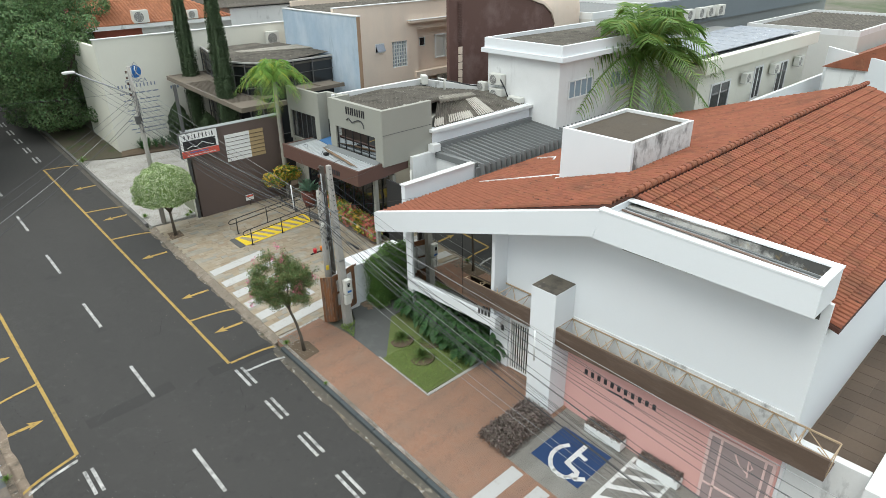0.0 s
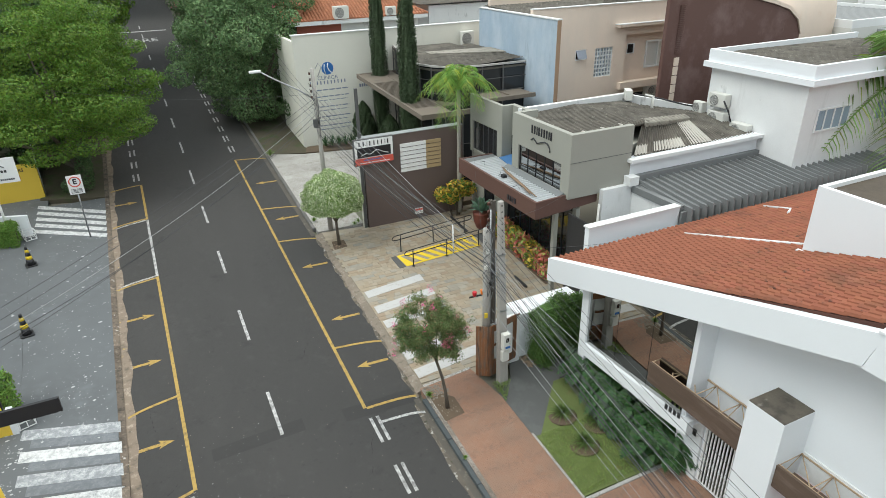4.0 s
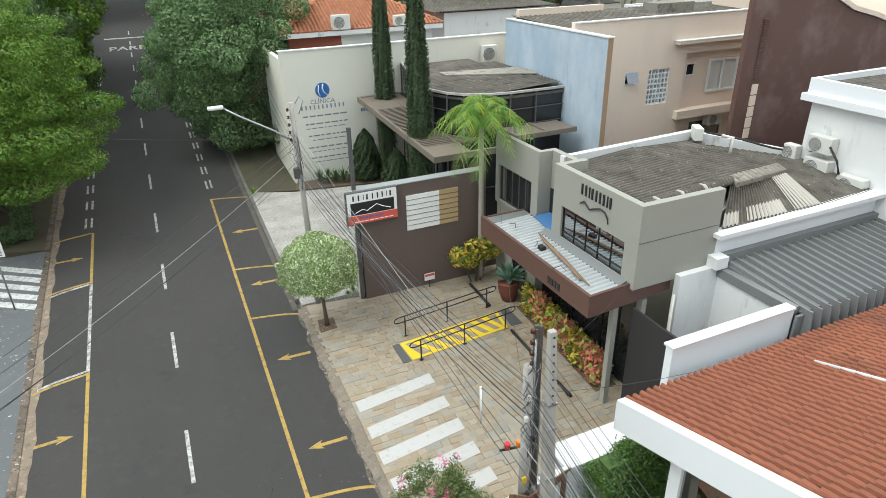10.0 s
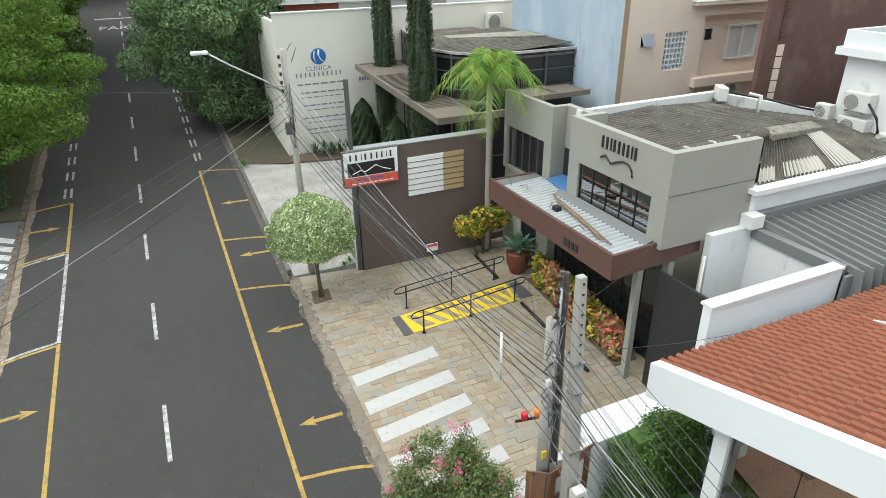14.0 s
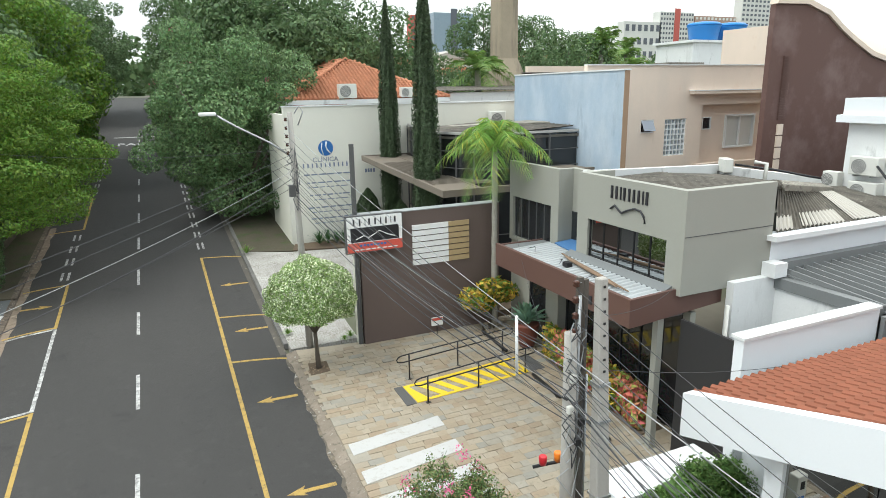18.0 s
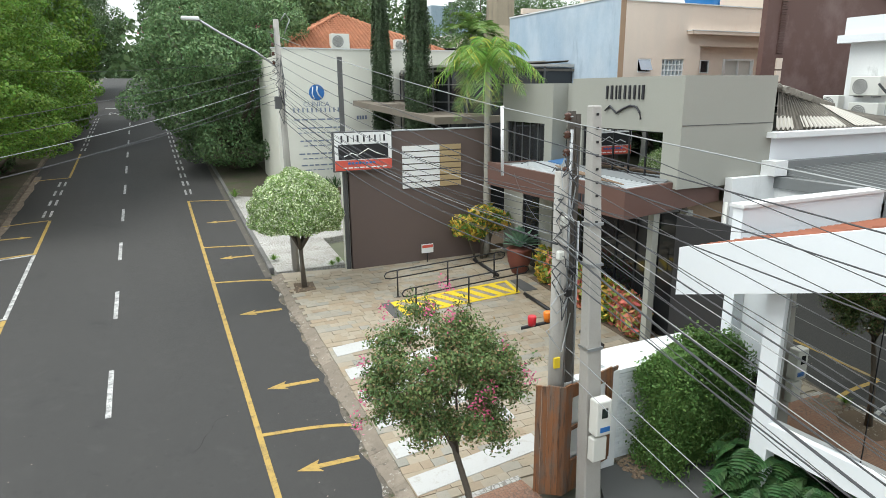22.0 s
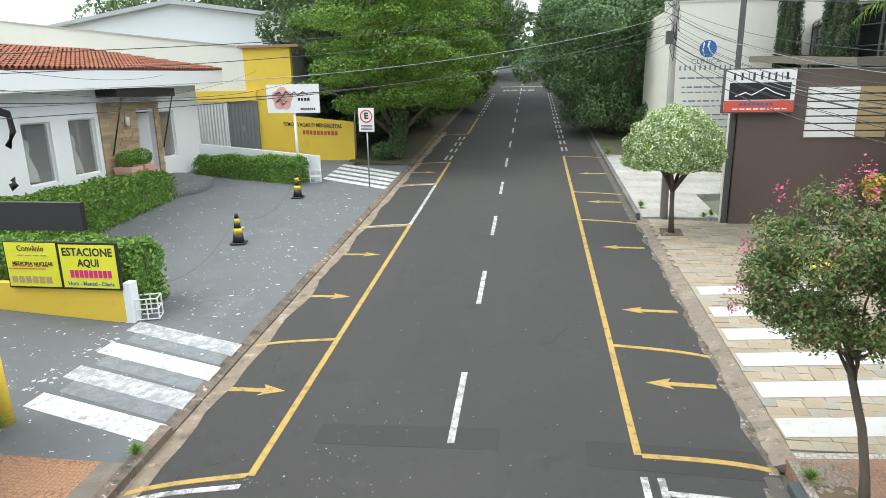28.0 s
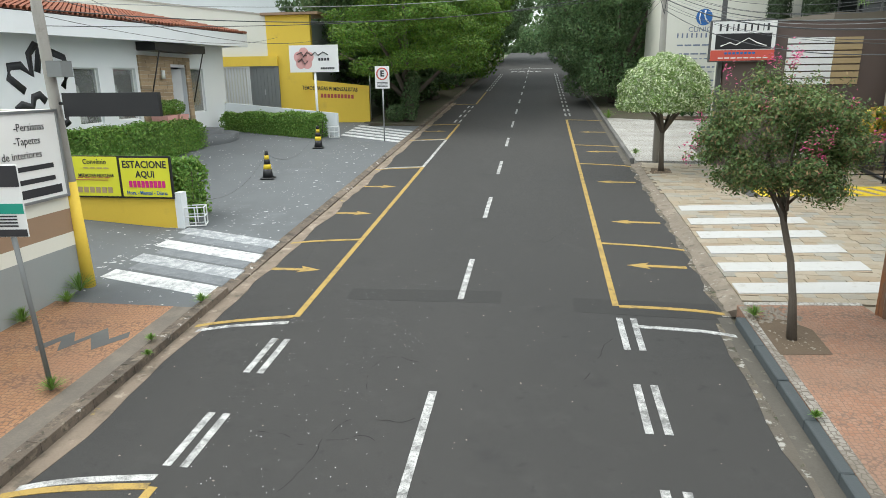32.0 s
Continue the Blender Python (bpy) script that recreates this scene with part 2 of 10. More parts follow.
def mat(name, col, rough=0.7, metal=0.0, var=0.12, coarse=1.2, fine=40.0, bump=0.15, stains=(), rnd=0.0, island=0.0, hue=0.0,
        spec=0.4, stretch=None, coat=0.0):
    """A weathered surface. stains: (colour, scale, from, to, strength, stretch) patches with a shape of their own."""
    m, nt, bs = nodes_of(name)
    tc = nt.nodes.new("ShaderNodeTexCoord").outputs["Object"]
    n1 = noise_of(nt, tc, coarse, 5, 0.6, stretch)
    n2 = noise_of(nt, tc, fine, 3, 0.6, stretch)
    v = mth(nt, "MULTIPLY_ADD", n1, 2 * var, 1 - var)
    v = mth(nt, "MULTIPLY_ADD", n2, 1.2 * var, v)
    v = mth(nt, "SUBTRACT", v, 0.6 * var)
    r = None
    if rnd:
        r = nt.nodes.new("ShaderNodeObjectInfo").outputs["Random"]
    if island:
        r = nt.nodes.new("ShaderNodeNewGeometry").outputs["Random Per Island"]
    k = rnd or island
    if r is not None:
        v = mth(nt, "ADD", v, mth(nt, "MULTIPLY_ADD", r, 2 * k, -k))
    hs = nt.nodes.new("ShaderNodeHueSaturation")
    c = mixc(nt, 0.0, col, col)
    for s in stains:
        sc, scale, lo, hi, amount = s[:5]
        f = ramp(nt, noise_of(nt, tc, scale, 6, 0.65, s[5] if len(s) > 5 else None), lo, hi)
        c = mixc(nt, mth(nt, "MULTIPLY", f, amount, clamp=True), c, sc)
    nt.links.new(c, hs.inputs["Color"])
    nt.links.new(v, hs.inputs["Value"])
    if hue and r is not None:
        wv = nt.nodes.new("ShaderNodeTexWhiteNoise")
        wv.noise_dimensions = "1D"
        nt.links.new(r, wv.inputs["W"])
        nt.links.new(mth(nt, "MULTIPLY_ADD", wv.outputs[0], 2 * hue, 0.5 - hue), hs.inputs["Hue"])
    nt.links.new(hs.outputs[0], bs.inputs["Base Color"])
    bs.inputs["Metallic"].default_value = metal
    bs.inputs["Specular IOR Level"].default_value = spec
    nt.links.new(mth(nt, "MULTIPLY_ADD", n1, 0.2, rough - 0.1, clamp=True), bs.inputs["Roughness"])
    bs.inputs["Coat Weight"].default_value = coat
    if bump:
        bp = nt.nodes.new("ShaderNodeBump")
        bp.inputs["Strength"].default_value, bp.inputs["Distance"].default_value = bump, 0.02
        nt.links.new(n2, bp.inputs["Height"])
        nt.links.new(bp.outputs[0], bs.inputs["Normal"])
    return m


def worn(name, col, under, keep=0.5, rough=0.75):
    """Road paint with bare patches through which the surface below shows."""
    m, nt, bs = nodes_of(name)
    tc = nt.nodes.new("ShaderNodeTexCoord").outputs["Object"]
    a = ramp(nt, noise_of(nt, tc, 5.0, 8, 0.75), keep - 0.16, keep + 0.02)
    b = ramp(nt, noise_of(nt, tc, 45.0, 4, 0.7), keep - 0.22, keep - 0.02)
    f = mth(nt, "MULTIPLY", mth(nt, "MULTIPLY_ADD", a, 0.75, 0.25), mth(nt, "MULTIPLY_ADD", b, 0.6, 0.4))
    nt.links.new(mixc(nt, f, under, col), bs.inputs["Base Color"])
    bs.inputs["Roughness"].default_value = rough
    bs.inputs["Specular IOR Level"].default_value = 0.3
    return m


def glass_mat(name, tint=(0.75, 0.8, 0.8), rough=0.02, through=0.9):
    m, nt, bs = nodes_of(name)
    bs.inputs["Base Color"].default_value = (*tint, 1)
    bs.inputs["Roughness"].default_value = rough
    bs.inputs["Transmission Weight"].default_value = through
    bs.inputs["IOR"].default_value = 1.45
    return m


def leaf_mat(name, col, hue=0.02, spread=0.35, rough=0.55, flower=None, share=0.0):
    m, nt, bs = nodes_of(name)
    r = nt.nodes.new("ShaderNodeNewGeometry").outputs["Random Per Island"]
    wv = nt.nodes.new("ShaderNodeTexWhiteNoise")
    wv.noise_dimensions = "1D"
    nt.links.new(r, wv.inputs["W"])
    tc = nt.nodes.new("ShaderNodeTexCoord").outputs["Object"]
    hs = nt.nodes.new("ShaderNodeHueSaturation")
    c = mixc(nt, 0.0, col, col)
    if flower:
        c = mixc(nt, mth(nt, "GREATER_THAN", wv.outputs[0], 1 - share), c, flower)
    nt.links.new(c, hs.inputs["Color"])
    v = mth(nt, "MULTIPLY_ADD", r, 2 * spread, 1 - spread)
    v = mth(nt, "ADD", v, mth(nt, "MULTIPLY_ADD", noise_of(nt, tc, 0.8, 3), 0.6, -0.3))
    nt.links.new(v, hs.inputs["Value"])
    nt.links.new(mth(nt, "MULTIPLY_ADD", wv.outputs[0], 2 * hue, 0.5 - hue), hs.inputs["Hue"])
    nt.links.new(hs.outputs[0], bs.inputs["Base Color"])
    bs.inputs["Roughness"].default_value = rough
    bs.inputs["Specular IOR Level"].default_value = 0.35
    tr = nt.nodes.new("ShaderNodeBsdfTranslucent")
    nt.links.new(hs.outputs[0], tr.inputs[0])
    mx = nt.nodes.new("ShaderNodeMixShader")
    mx.inputs[0].default_value = 0.3
    nt.links.new(bs.outputs[0], mx.inputs[1])
    nt.links.new(tr.outputs[0], mx.inputs[2])
    nt.links.new(mx.outputs[0], nt.nodes["Material Output"].inputs[0])
    return m


ASPH = (0.051, 0.05, 0.0487)
m_asphalt = mat("asphalt", ASPH, 0.85, var=0.14, coarse=0.35, fine=120, bump=0.5, spec=0.25,
                stains=[((0.06, 0.058, 0.056), 0.25, 0.45, 0.75, 0.7, (1, 0.25, 1)), ((0.03, 0.03, 0.031), 0.9, 0.6, 0.75, 0.5), ((0.2, 0.2, 0.19), 22, 0.7, 0.74, 0.5), ((0.07, 0.068, 0.066), 2.2, 0.55, 0.75, 0.5), ((0.028, 0.028, 0.029), 5.5, 0.6, 0.72, 0.5)])
m_crack = mat("dark_crack", (0.012, 0.012, 0.012), 0.95, var=0.1, bump=0.0)
m_patch = mat("asphalt_patch", (0.048, 0.0475, 0.0465), 0.9, var=0.15, fine=90, bump=0.5, spec=0.2)
m_yellow_line = worn("yellow_road_paint", (0.39, 0.265, 0.075), (0.07, 0.065, 0.055), 0.49)
m_white_line = worn("white_road_paint", (0.56, 0.56, 0.55), (0.07, 0.07, 0.07), 0.56)
m_white_stripe = worn("white_crossing_paint", (0.44, 0.44, 0.435), (0.3, 0.265, 0.22), 0.44)
m_white_mark = worn("pale_floor_marking", (0.66, 0.67, 0.66), (0.3, 0.3, 0.28), 0.36)
m_old_stripe = worn("flaked_white_paint", (0.6, 0.61, 0.61), (0.15, 0.16, 0.17), 0.52)
m_hatch = mat("yellow_floor_paint", (0.72, 0.52, 0.03), 0.6, var=0.1, fine=30, stains=[((0.45, 0.36, 0.2), 6, 0.58, 0.75, 0.6)])
m_blue_floor = mat("blue_floor_paint", (0.019, 0.05, 0.135), 0.65, var=0.15, fine=25)
m_old_chip = mat("old_white_chip", (0.4, 0.41, 0.41), 0.8, var=0.1)
m_film_stripe = worn("thin_white_film", (0.55, 0.56, 0.57), (0.17, 0.185, 0.2), 0.6)
m_film_grey = worn("pale_grey_film", (0.2, 0.215, 0.23), (0.125, 0.133, 0.145), 0.58)
m_gutter = mat("gutter_concrete", (0.095, 0.086, 0.073), 0.9, var=0.25, coarse=1.5, fine=30, bump=0.4, stains=[((0.08, 0.075, 0.065), 1.3, 0.5, 0.7, 0.8), ((0.3, 0.27, 0.22), 3, 0.6, 0.7, 0.6)])
m_kerb = mat("kerb_stone", (0.15, 0.145, 0.14), 0.9, var=0.2, coarse=2, fine=40, bump=0.4, rnd=0.15, stains=[((0.09, 0.085, 0.075), 2, 0.5, 0.7, 0.8)])
m_kerb_brown = mat("worn_brown_kerb", (0.15, 0.12, 0.095), 0.95, var=0.3, coarse=3, fine=45, bump=0.8, rnd=0.22, stains=[((0.075, 0.066, 0.055), 3.5, 0.5, 0.62, 0.85), ((0.27, 0.225, 0.175), 5, 0.56, 0.64, 0.7), ((0.045, 0.05, 0.035), 9, 0.58, 0.66, 0.7), ((0.5, 0.48, 0.45), 4, 0.64, 0.67, 0.8)])
m_ramp = mat("worn_ramp_concrete", (0.2, 0.168, 0.135), 0.95, var=0.25, coarse=3, fine=50, bump=0.6, rnd=0.08, stains=[((0.3, 0.26, 0.21), 2.5, 0.5, 0.66, 0.7), ((0.09, 0.078, 0.062), 5, 0.54, 0.66, 0.75), ((0.4, 0.38, 0.34), 8, 0.62, 0.67, 0.7)])
m_gutter_pale = mat("pale_worn_gutter", (0.22, 0.175, 0.135), 0.95, var=0.3, coarse=2, fine=40, bump=0.7, stains=[((0.1, 0.085, 0.065), 2.6, 0.52, 0.66, 0.8), ((0.36, 0.31, 0.25), 4, 0.56, 0.66, 0.7), ((0.5, 0.36, 0.1), 2.2, 0.66, 0.7, 0.6)])
m_kerb_paint = mat("dark_painted_kerb", (0.06, 0.07, 0.075), 0.7, var=0.15, coarse=1.5, fine=30, bump=0.2, stains=[((0.14, 0.14, 0.135), 2, 0.6, 0.72, 0.6)])
m_gutter_flaked = mat("flaked_gutter", (0.115, 0.1, 0.082), 0.95, var=0.3, coarse=2, fine=40, bump=0.8, stains=[((0.2, 0.165, 0.12), 2.2, 0.5, 0.62, 0.8), ((0.42, 0.41, 0.38), 6, 0.57, 0.62, 0.75), ((0.045, 0.042, 0.03), 4.5, 0.54, 0.64, 0.85), ((0.05, 0.07, 0.03), 9, 0.6, 0.68, 0.7)])
m_edge_strip = mat("worn_grey_border", (0.15, 0.13, 0.11), 0.9, var=0.25, coarse=2, fine=30, bump=0.4, stains=[((0.24, 0.2, 0.16), 1.5, 0.5, 0.7, 0.6)])
# opaque pane: pale pink reflection and interior are painted into its colour
m_shopglass = mat("painted_pink_reflection", (0.34, 0.27, 0.27), 0.12, var=0.12, coarse=1.5, fine=8, bump=0.0, spec=0.6, stretch=(1, 1, 6))
m_lot = mat("painted_grey_concrete", (0.114, 0.122, 0.129), 0.8, var=0.1, coarse=0.5, fine=50, bump=0.2,
            stains=[((0.085, 0.09, 0.095), 0.35, 0.45, 0.7, 0.7), ((0.17, 0.182, 0.195), 0.7, 0.56, 0.7, 0.5), ((0.6, 0.61, 0.61), 6.5, 0.655, 0.665, 0.85)])
m_drive = mat("smooth_dark_concrete", (0.095, 0.097, 0.095), 0.8, var=0.12, coarse=0.6, fine=40, stains=[((0.18, 0.185, 0.18), 0.5, 0.5, 0.7, 0.5)])
m_grout = mat("paving_bed", (0.31, 0.27, 0.21), 0.95, var=0.2, fine=30, bump=0.3)
FLAG_TONES = (("ochre", (0.295, 0.245, 0.178)), ("sand", (0.315, 0.272, 0.208)), ("grey", (0.29, 0.268, 0.222)), ("slate", (0.255, 0.245, 0.212)), ("rust", (0.285, 0.226, 0.16)))
FLAG_DIRT = [((0.18, 0.15, 0.11), 0.5, 0.5, 0.7, 0.55), ((0.36, 0.33, 0.265), 1.6, 0.56, 0.7, 0.5), ((0.2, 0.165, 0.12), 7, 0.56, 0.68, 0.6)]
STONES = [mat("paving_stone_" + n, c, 0.75, var=0.16, coarse=2.5, fine=35, bump=0.25, rnd=0.06, stains=FLAG_DIRT) for n, c in
          FLAG_TONES]
m_dirt = mat("dry_soil", (0.12, 0.088, 0.06), 0.95, var=0.3, fine=30, bump=0.6, stains=[((0.1, 0.075, 0.05), 2, 0.5, 0.7, 0.7)])
# darker soil than m_dirt, mottled with green patches
m_shade_soil = mat("dark_mottled_soil", (0.075, 0.066, 0.045), 0.95, var=0.35, coarse=0.8, fine=30, bump=0.5, stains=[((0.05, 0.075, 0.025), 1.2, 0.5, 0.65, 0.8)])
m_ground = mat("far_ground", (0.17, 0.16, 0.13), 0.95, var=0.25, coarse=0.05, fine=0.8, bump=0.0, stains=[((0.06, 0.09, 0.035), 0.04, 0.45, 0.6, 0.8)])


def mosaic(name, cols, scale, joint, stains=()):
    """Small hand-cut paving stones: cells with sunk joints."""
    m, nt, bs = nodes_of(name)
    tc = nt.nodes.new("ShaderNodeTexCoord").outputs["Object"]
    v1 = nt.nodes.new("ShaderNodeTexVoronoi")
    v1.inputs["Scale"].default_value, v1.inputs["Randomness"].default_value = scale, 0.55
    v2 = nt.nodes.new("ShaderNodeTexVoronoi")
    v2.feature = "DISTANCE_TO_EDGE"
    v2.inputs["Scale"].default_value, v2.inputs["Randomness"].default_value = scale, 0.55
    for v in (v1, v2):
        nt.links.new(tc, v.inputs["Vector"])
    sep = nt.nodes.new("ShaderNodeSeparateColor")
    nt.links.new(v1.outputs["Color"], sep.inputs[0])
    c = mixc(nt, sep.outputs[0], cols[0], cols[1])
    c = mixc(nt, ramp(nt, noise_of(nt, tc, 0.7, 5), 0.4, 0.7), c, cols[2])
    for s in stains:
        c = mixc(nt, mth(nt, "MULTIPLY", ramp(nt, noise_of(nt, tc, s[1], 6, 0.65), s[2], s[3]), s[4]), c, s[0])
    edge = ramp(nt, v2.outputs["Distance"], 0.02, 0.1)
    nt.links.new(mixc(nt, edge, joint, c), bs.inputs["Base Color"])
    bs.inputs["Roughness"].default_value = 0.88
    bs.inputs["Specular IOR Level"].default_value = 0.25
    bp = nt.nodes.new("ShaderNodeBump")
    bp.inputs["Strength"].default_value, bp.inputs["Distance"].default_value = 0.6, 0.015
    nt.links.new(edge, bp.inputs["Height"])
    nt.links.new(bp.outputs[0], bs.inputs["Normal"])
    return m


m_redmosaic = mosaic("red_stone_mosaic", ((0.3, 0.155, 0.1), (0.34, 0.205, 0.145), (0.26, 0.165, 0.12)), 15, (0.19, 0.13, 0.1), stains=[((0.3, 0.24, 0.19), 1.2, 0.55, 0.75, 0.6)])
m_orangemosaic = mosaic("orange_stone_mosaic", ((0.33, 0.17, 0.09), (0.39, 0.225, 0.125), (0.3, 0.17, 0.11)), 13, (0.19, 0.115, 0.08), stains=[((0.2, 0.15, 0.11), 1.2, 0.55, 0.75, 0.6)])
m_whitemosaic = mosaic("white_stone_mosaic", ((0.4, 0.39, 0.37), (0.5, 0.49, 0.465), (0.33, 0.32, 0.3)), 10, (0.24, 0.225, 0.2), stains=[((0.3, 0.27, 0.23), 1.5, 0.55, 0.7, 0.6)])
m_bordermosaic = mosaic("dirty_border_mosaic", ((0.3, 0.28, 0.25), (0.38, 0.36, 0.33), (0.2, 0.175, 0.145)), 12, (0.14, 0.12, 0.1), stains=[((0.14, 0.115, 0.09), 1.5, 0.5, 0.65, 0.8)])
m_setts = mosaic("grey_paving_blocks", ((0.25, 0.25, 0.23), (0.3, 0.29, 0.265), (0.22, 0.21, 0.19)), 13, (0.15, 0.145, 0.13))

DIRTY = ((0.3, 0.29, 0.27), 0.9, 0.58, 0.8, 0.5, (1, 1, 0.2))
m_white = mat("white_wall_paint", (0.73, 0.755, 0.78), 0.6, var=0.03, coarse=0.4, fine=20, bump=0.06)
m_white_old = mat("dirty_white_paint", (0.68, 0.69, 0.69), 0.75, var=0.08, coarse=0.8, fine=15, bump=0.15, stains=[DIRTY, ((0.12, 0.12, 0.12), 1.2, 0.62, 0.78, 0.75, (1, 1, 0.4))])
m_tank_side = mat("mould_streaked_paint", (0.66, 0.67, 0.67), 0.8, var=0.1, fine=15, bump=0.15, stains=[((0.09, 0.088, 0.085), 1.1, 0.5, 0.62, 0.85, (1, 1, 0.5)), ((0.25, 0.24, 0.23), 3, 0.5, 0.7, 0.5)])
m_column_top = mat("stained_mortar_cap", (0.12, 0.105, 0.085), 0.9, var=0.25, coarse=2, fine=20, bump=0.3, stains=[((0.06, 0.055, 0.048), 2.5, 0.5, 0.65, 0.8), ((0.35, 0.33, 0.3), 2, 0.62, 0.72, 0.6)])
m_rim_grey = mat("stained_pale_rim", (0.42, 0.41, 0.39), 0.8, var=0.15, coarse=2, fine=15, stains=[((0.15, 0.14, 0.12), 2, 0.55, 0.7, 0.7)])
m_black_mould = mat("mouldy_parapet", (0.5, 0.49, 0.46), 0.9, var=0.2, fine=20, bump=0.2, stains=[((0.05, 0.05, 0.048), 1.0, 0.42, 0.55, 0.9), ((0.35, 0.25, 0.1), 3, 0.6, 0.7, 0.5)])
m_cream = mat("cream_wall_paint", (0.69, 0.68, 0.605), 0.75, var=0.05, coarse=0.5, fine=18, bump=0.08, stains=[((0.45, 0.43, 0.36), 0.7, 0.6, 0.8, 0.35, (1, 1, 0.25))])
m_grey = mat("grey_beige_wall_paint", (0.3, 0.3, 0.265), 0.75, var=0.06, coarse=0.5, fine=22, bump=0.1, stains=[((0.2, 0.2, 0.18), 0.8, 0.6, 0.8, 0.3, (1, 1, 0.2))])
m_greydark = mat("dark_grey_paint", (0.09, 0.09, 0.09), 0.6, var=0.08)
m_brown = mat("brown_wall_paint", (0.122, 0.09, 0.08), 0.7, var=0.08, coarse=0.6, fine=25, bump=0.1)
m_fascia = mat("brown_fascia_paint", (0.115, 0.062, 0.05), 0.55, var=0.07, coarse=0.5, fine=30, bump=0.08)
m_blue = mat("weathered_blue_plaster", (0.34, 0.43, 0.53), 0.8, var=0.12, coarse=0.7, fine=14, bump=0.12, stains=[((0.5, 0.56, 0.62), 0.5, 0.42, 0.66, 0.8, (1, 1, 0.45)), ((0.2, 0.26, 0.34), 1.6, 0.58, 0.75, 0.5, (1, 1, 0.25))])
m_beige = mat("beige_wall_paint", (0.7, 0.585, 0.49), 0.8, var=0.06, coarse=0.5, fine=18, bump=0.1, stains=[((0.6, 0.53, 0.46), 0.5, 0.5, 0.78, 0.7, (1, 1, 0.3)), ((0.4, 0.33, 0.27), 0.8, 0.64, 0.8, 0.6, (1, 1, 0.25)), ((0.6, 0.42, 0.3), 0.6, 0.6, 0.75, 0.5)])
m_tower = mat("maroon_wall_paint", (0.115, 0.062, 0.052), 0.7, var=0.08, coarse=0.5, fine=20, bump=0.1, stains=[((0.2, 0.135, 0.125), 0.45, 0.5, 0.7, 0.75), ((0.27, 0.2, 0.185), 0.9, 0.62, 0.75, 0.5, (1, 1, 0.35))])
m_pink = mat("pink_wall_paint", (0.66, 0.38, 0.35), 0.65, var=0.05, coarse=0.6, fine=20, bump=0.05)
m_pink_frame = mat("pale_pink_enamel", (0.68, 0.5, 0.48), 0.5, var=0.04)
m_yellow_wall = mat("yellow_wall_paint", (0.77, 0.54, 0.07), 0.7, var=0.06, coarse=0.6, fine=18, bump=0.1, stains=[((0.5, 0.32, 0.08), 0.9, 0.6, 0.8, 0.5)])
m_sign_yellow = mat("yellow_sign_vinyl", (0.75, 0.73, 0.05), 0.4, var=0.03)
m_sign_white = mat("white_sign_panel", (0.78, 0.78, 0.77), 0.4, var=0.03, coarse=1)
m_red = mat("red_sign_vinyl", (0.6, 0.1, 0.07), 0.4, var=0.03)
m_gate = mat("charcoal_gate_paint", (0.028, 0.028, 0.03), 0.5, var=0.1)
m_black = mat("black_paint", (0.018, 0.018, 0.02), 0.45, var=0.1)
m_blackrail = mat("black_rail_paint", (0.02, 0.02, 0.022), 0.35, var=0.1)
m_ink = mat("dark_lettering", (0.03, 0.03, 0.035), 0.5, var=0.05)
m_inkblue = mat("blue_grey_lettering", (0.17, 0.2, 0.28), 0.5, var=0.05)
m_logo = mat("blue_logo", (0.03, 0.14, 0.4), 0.5, var=0.05)
m_magenta = mat("magenta_lettering", (0.6, 0.02, 0.2), 0.5, var=0.03)
m_pinkfl = mat("pink_sign_print", (0.68, 0.36, 0.34), 0.5, var=0.05)
m_green_ink = mat("green_sign_print", (0.02, 0.3, 0.22), 0.5, var=0.05)
m_tan = mat("tan_paint", (0.42, 0.31, 0.17), 0.6, var=0.06)
m_awning = mat("grey_brown_awning", (0.165, 0.14, 0.112), 0.75, var=0.12, coarse=0.8, fine=20, stains=[((0.1, 0.09, 0.08), 1.1, 0.55, 0.7, 0.6)])
m_tanwall = mat("brown_band_paint", (0.3, 0.2, 0.13), 0.7, var=0.06)
m_lowgrey = mat("grey_band_paint", (0.27, 0.29, 0.29), 0.75, var=0.07, stains=[DIRTY])
m_tile = mat("terracotta_tile", (0.25, 0.088, 0.05), 0.85, var=0.18, coarse=0.8, fine=12, bump=0.2, island=0.08, hue=0.004,
             stains=[((0.035, 0.028, 0.022), 3.2, 0.6, 0.68, 0.75, (1.6, 0.8, 1)), ((0.12, 0.055, 0.035), 0.6, 0.5, 0.7, 0.65), ((0.32, 0.14, 0.085), 1.7, 0.55, 0.75, 0.6), ((0.05, 0.04, 0.035), 2.2, 0.66, 0.74, 0.7)])
m_tile_obj = mat("terracotta_tile_near", (0.25, 0.088, 0.05), 0.85, var=0.18, coarse=0.8, fine=12, bump=0.2, rnd=0.08,
                 stains=[((0.035, 0.028, 0.022), 3.2, 0.6, 0.68, 0.75, (1.6, 0.8, 1)), ((0.12, 0.055, 0.035), 0.6, 0.5, 0.7, 0.65), ((0.32, 0.14, 0.085), 1.7, 0.55, 0.75, 0.6), ((0.05, 0.04, 0.035), 2.2, 0.66, 0.74, 0.7)])
m_rim = mat("flaking_white_rim", (0.8, 0.82, 0.84), 0.6, var=0.04, fine=20, bump=0.08, stains=[((0.45, 0.3, 0.2), 1.1, 0.66, 0.7, 0.7, (1, 2, 1))])
m_gutter_sheet = mat("pale_gutter_sheet", (0.5, 0.52, 0.53), 0.6, var=0.1, stains=[((0.3, 0.27, 0.24), 1.2, 0.56, 0.72, 0.6)])
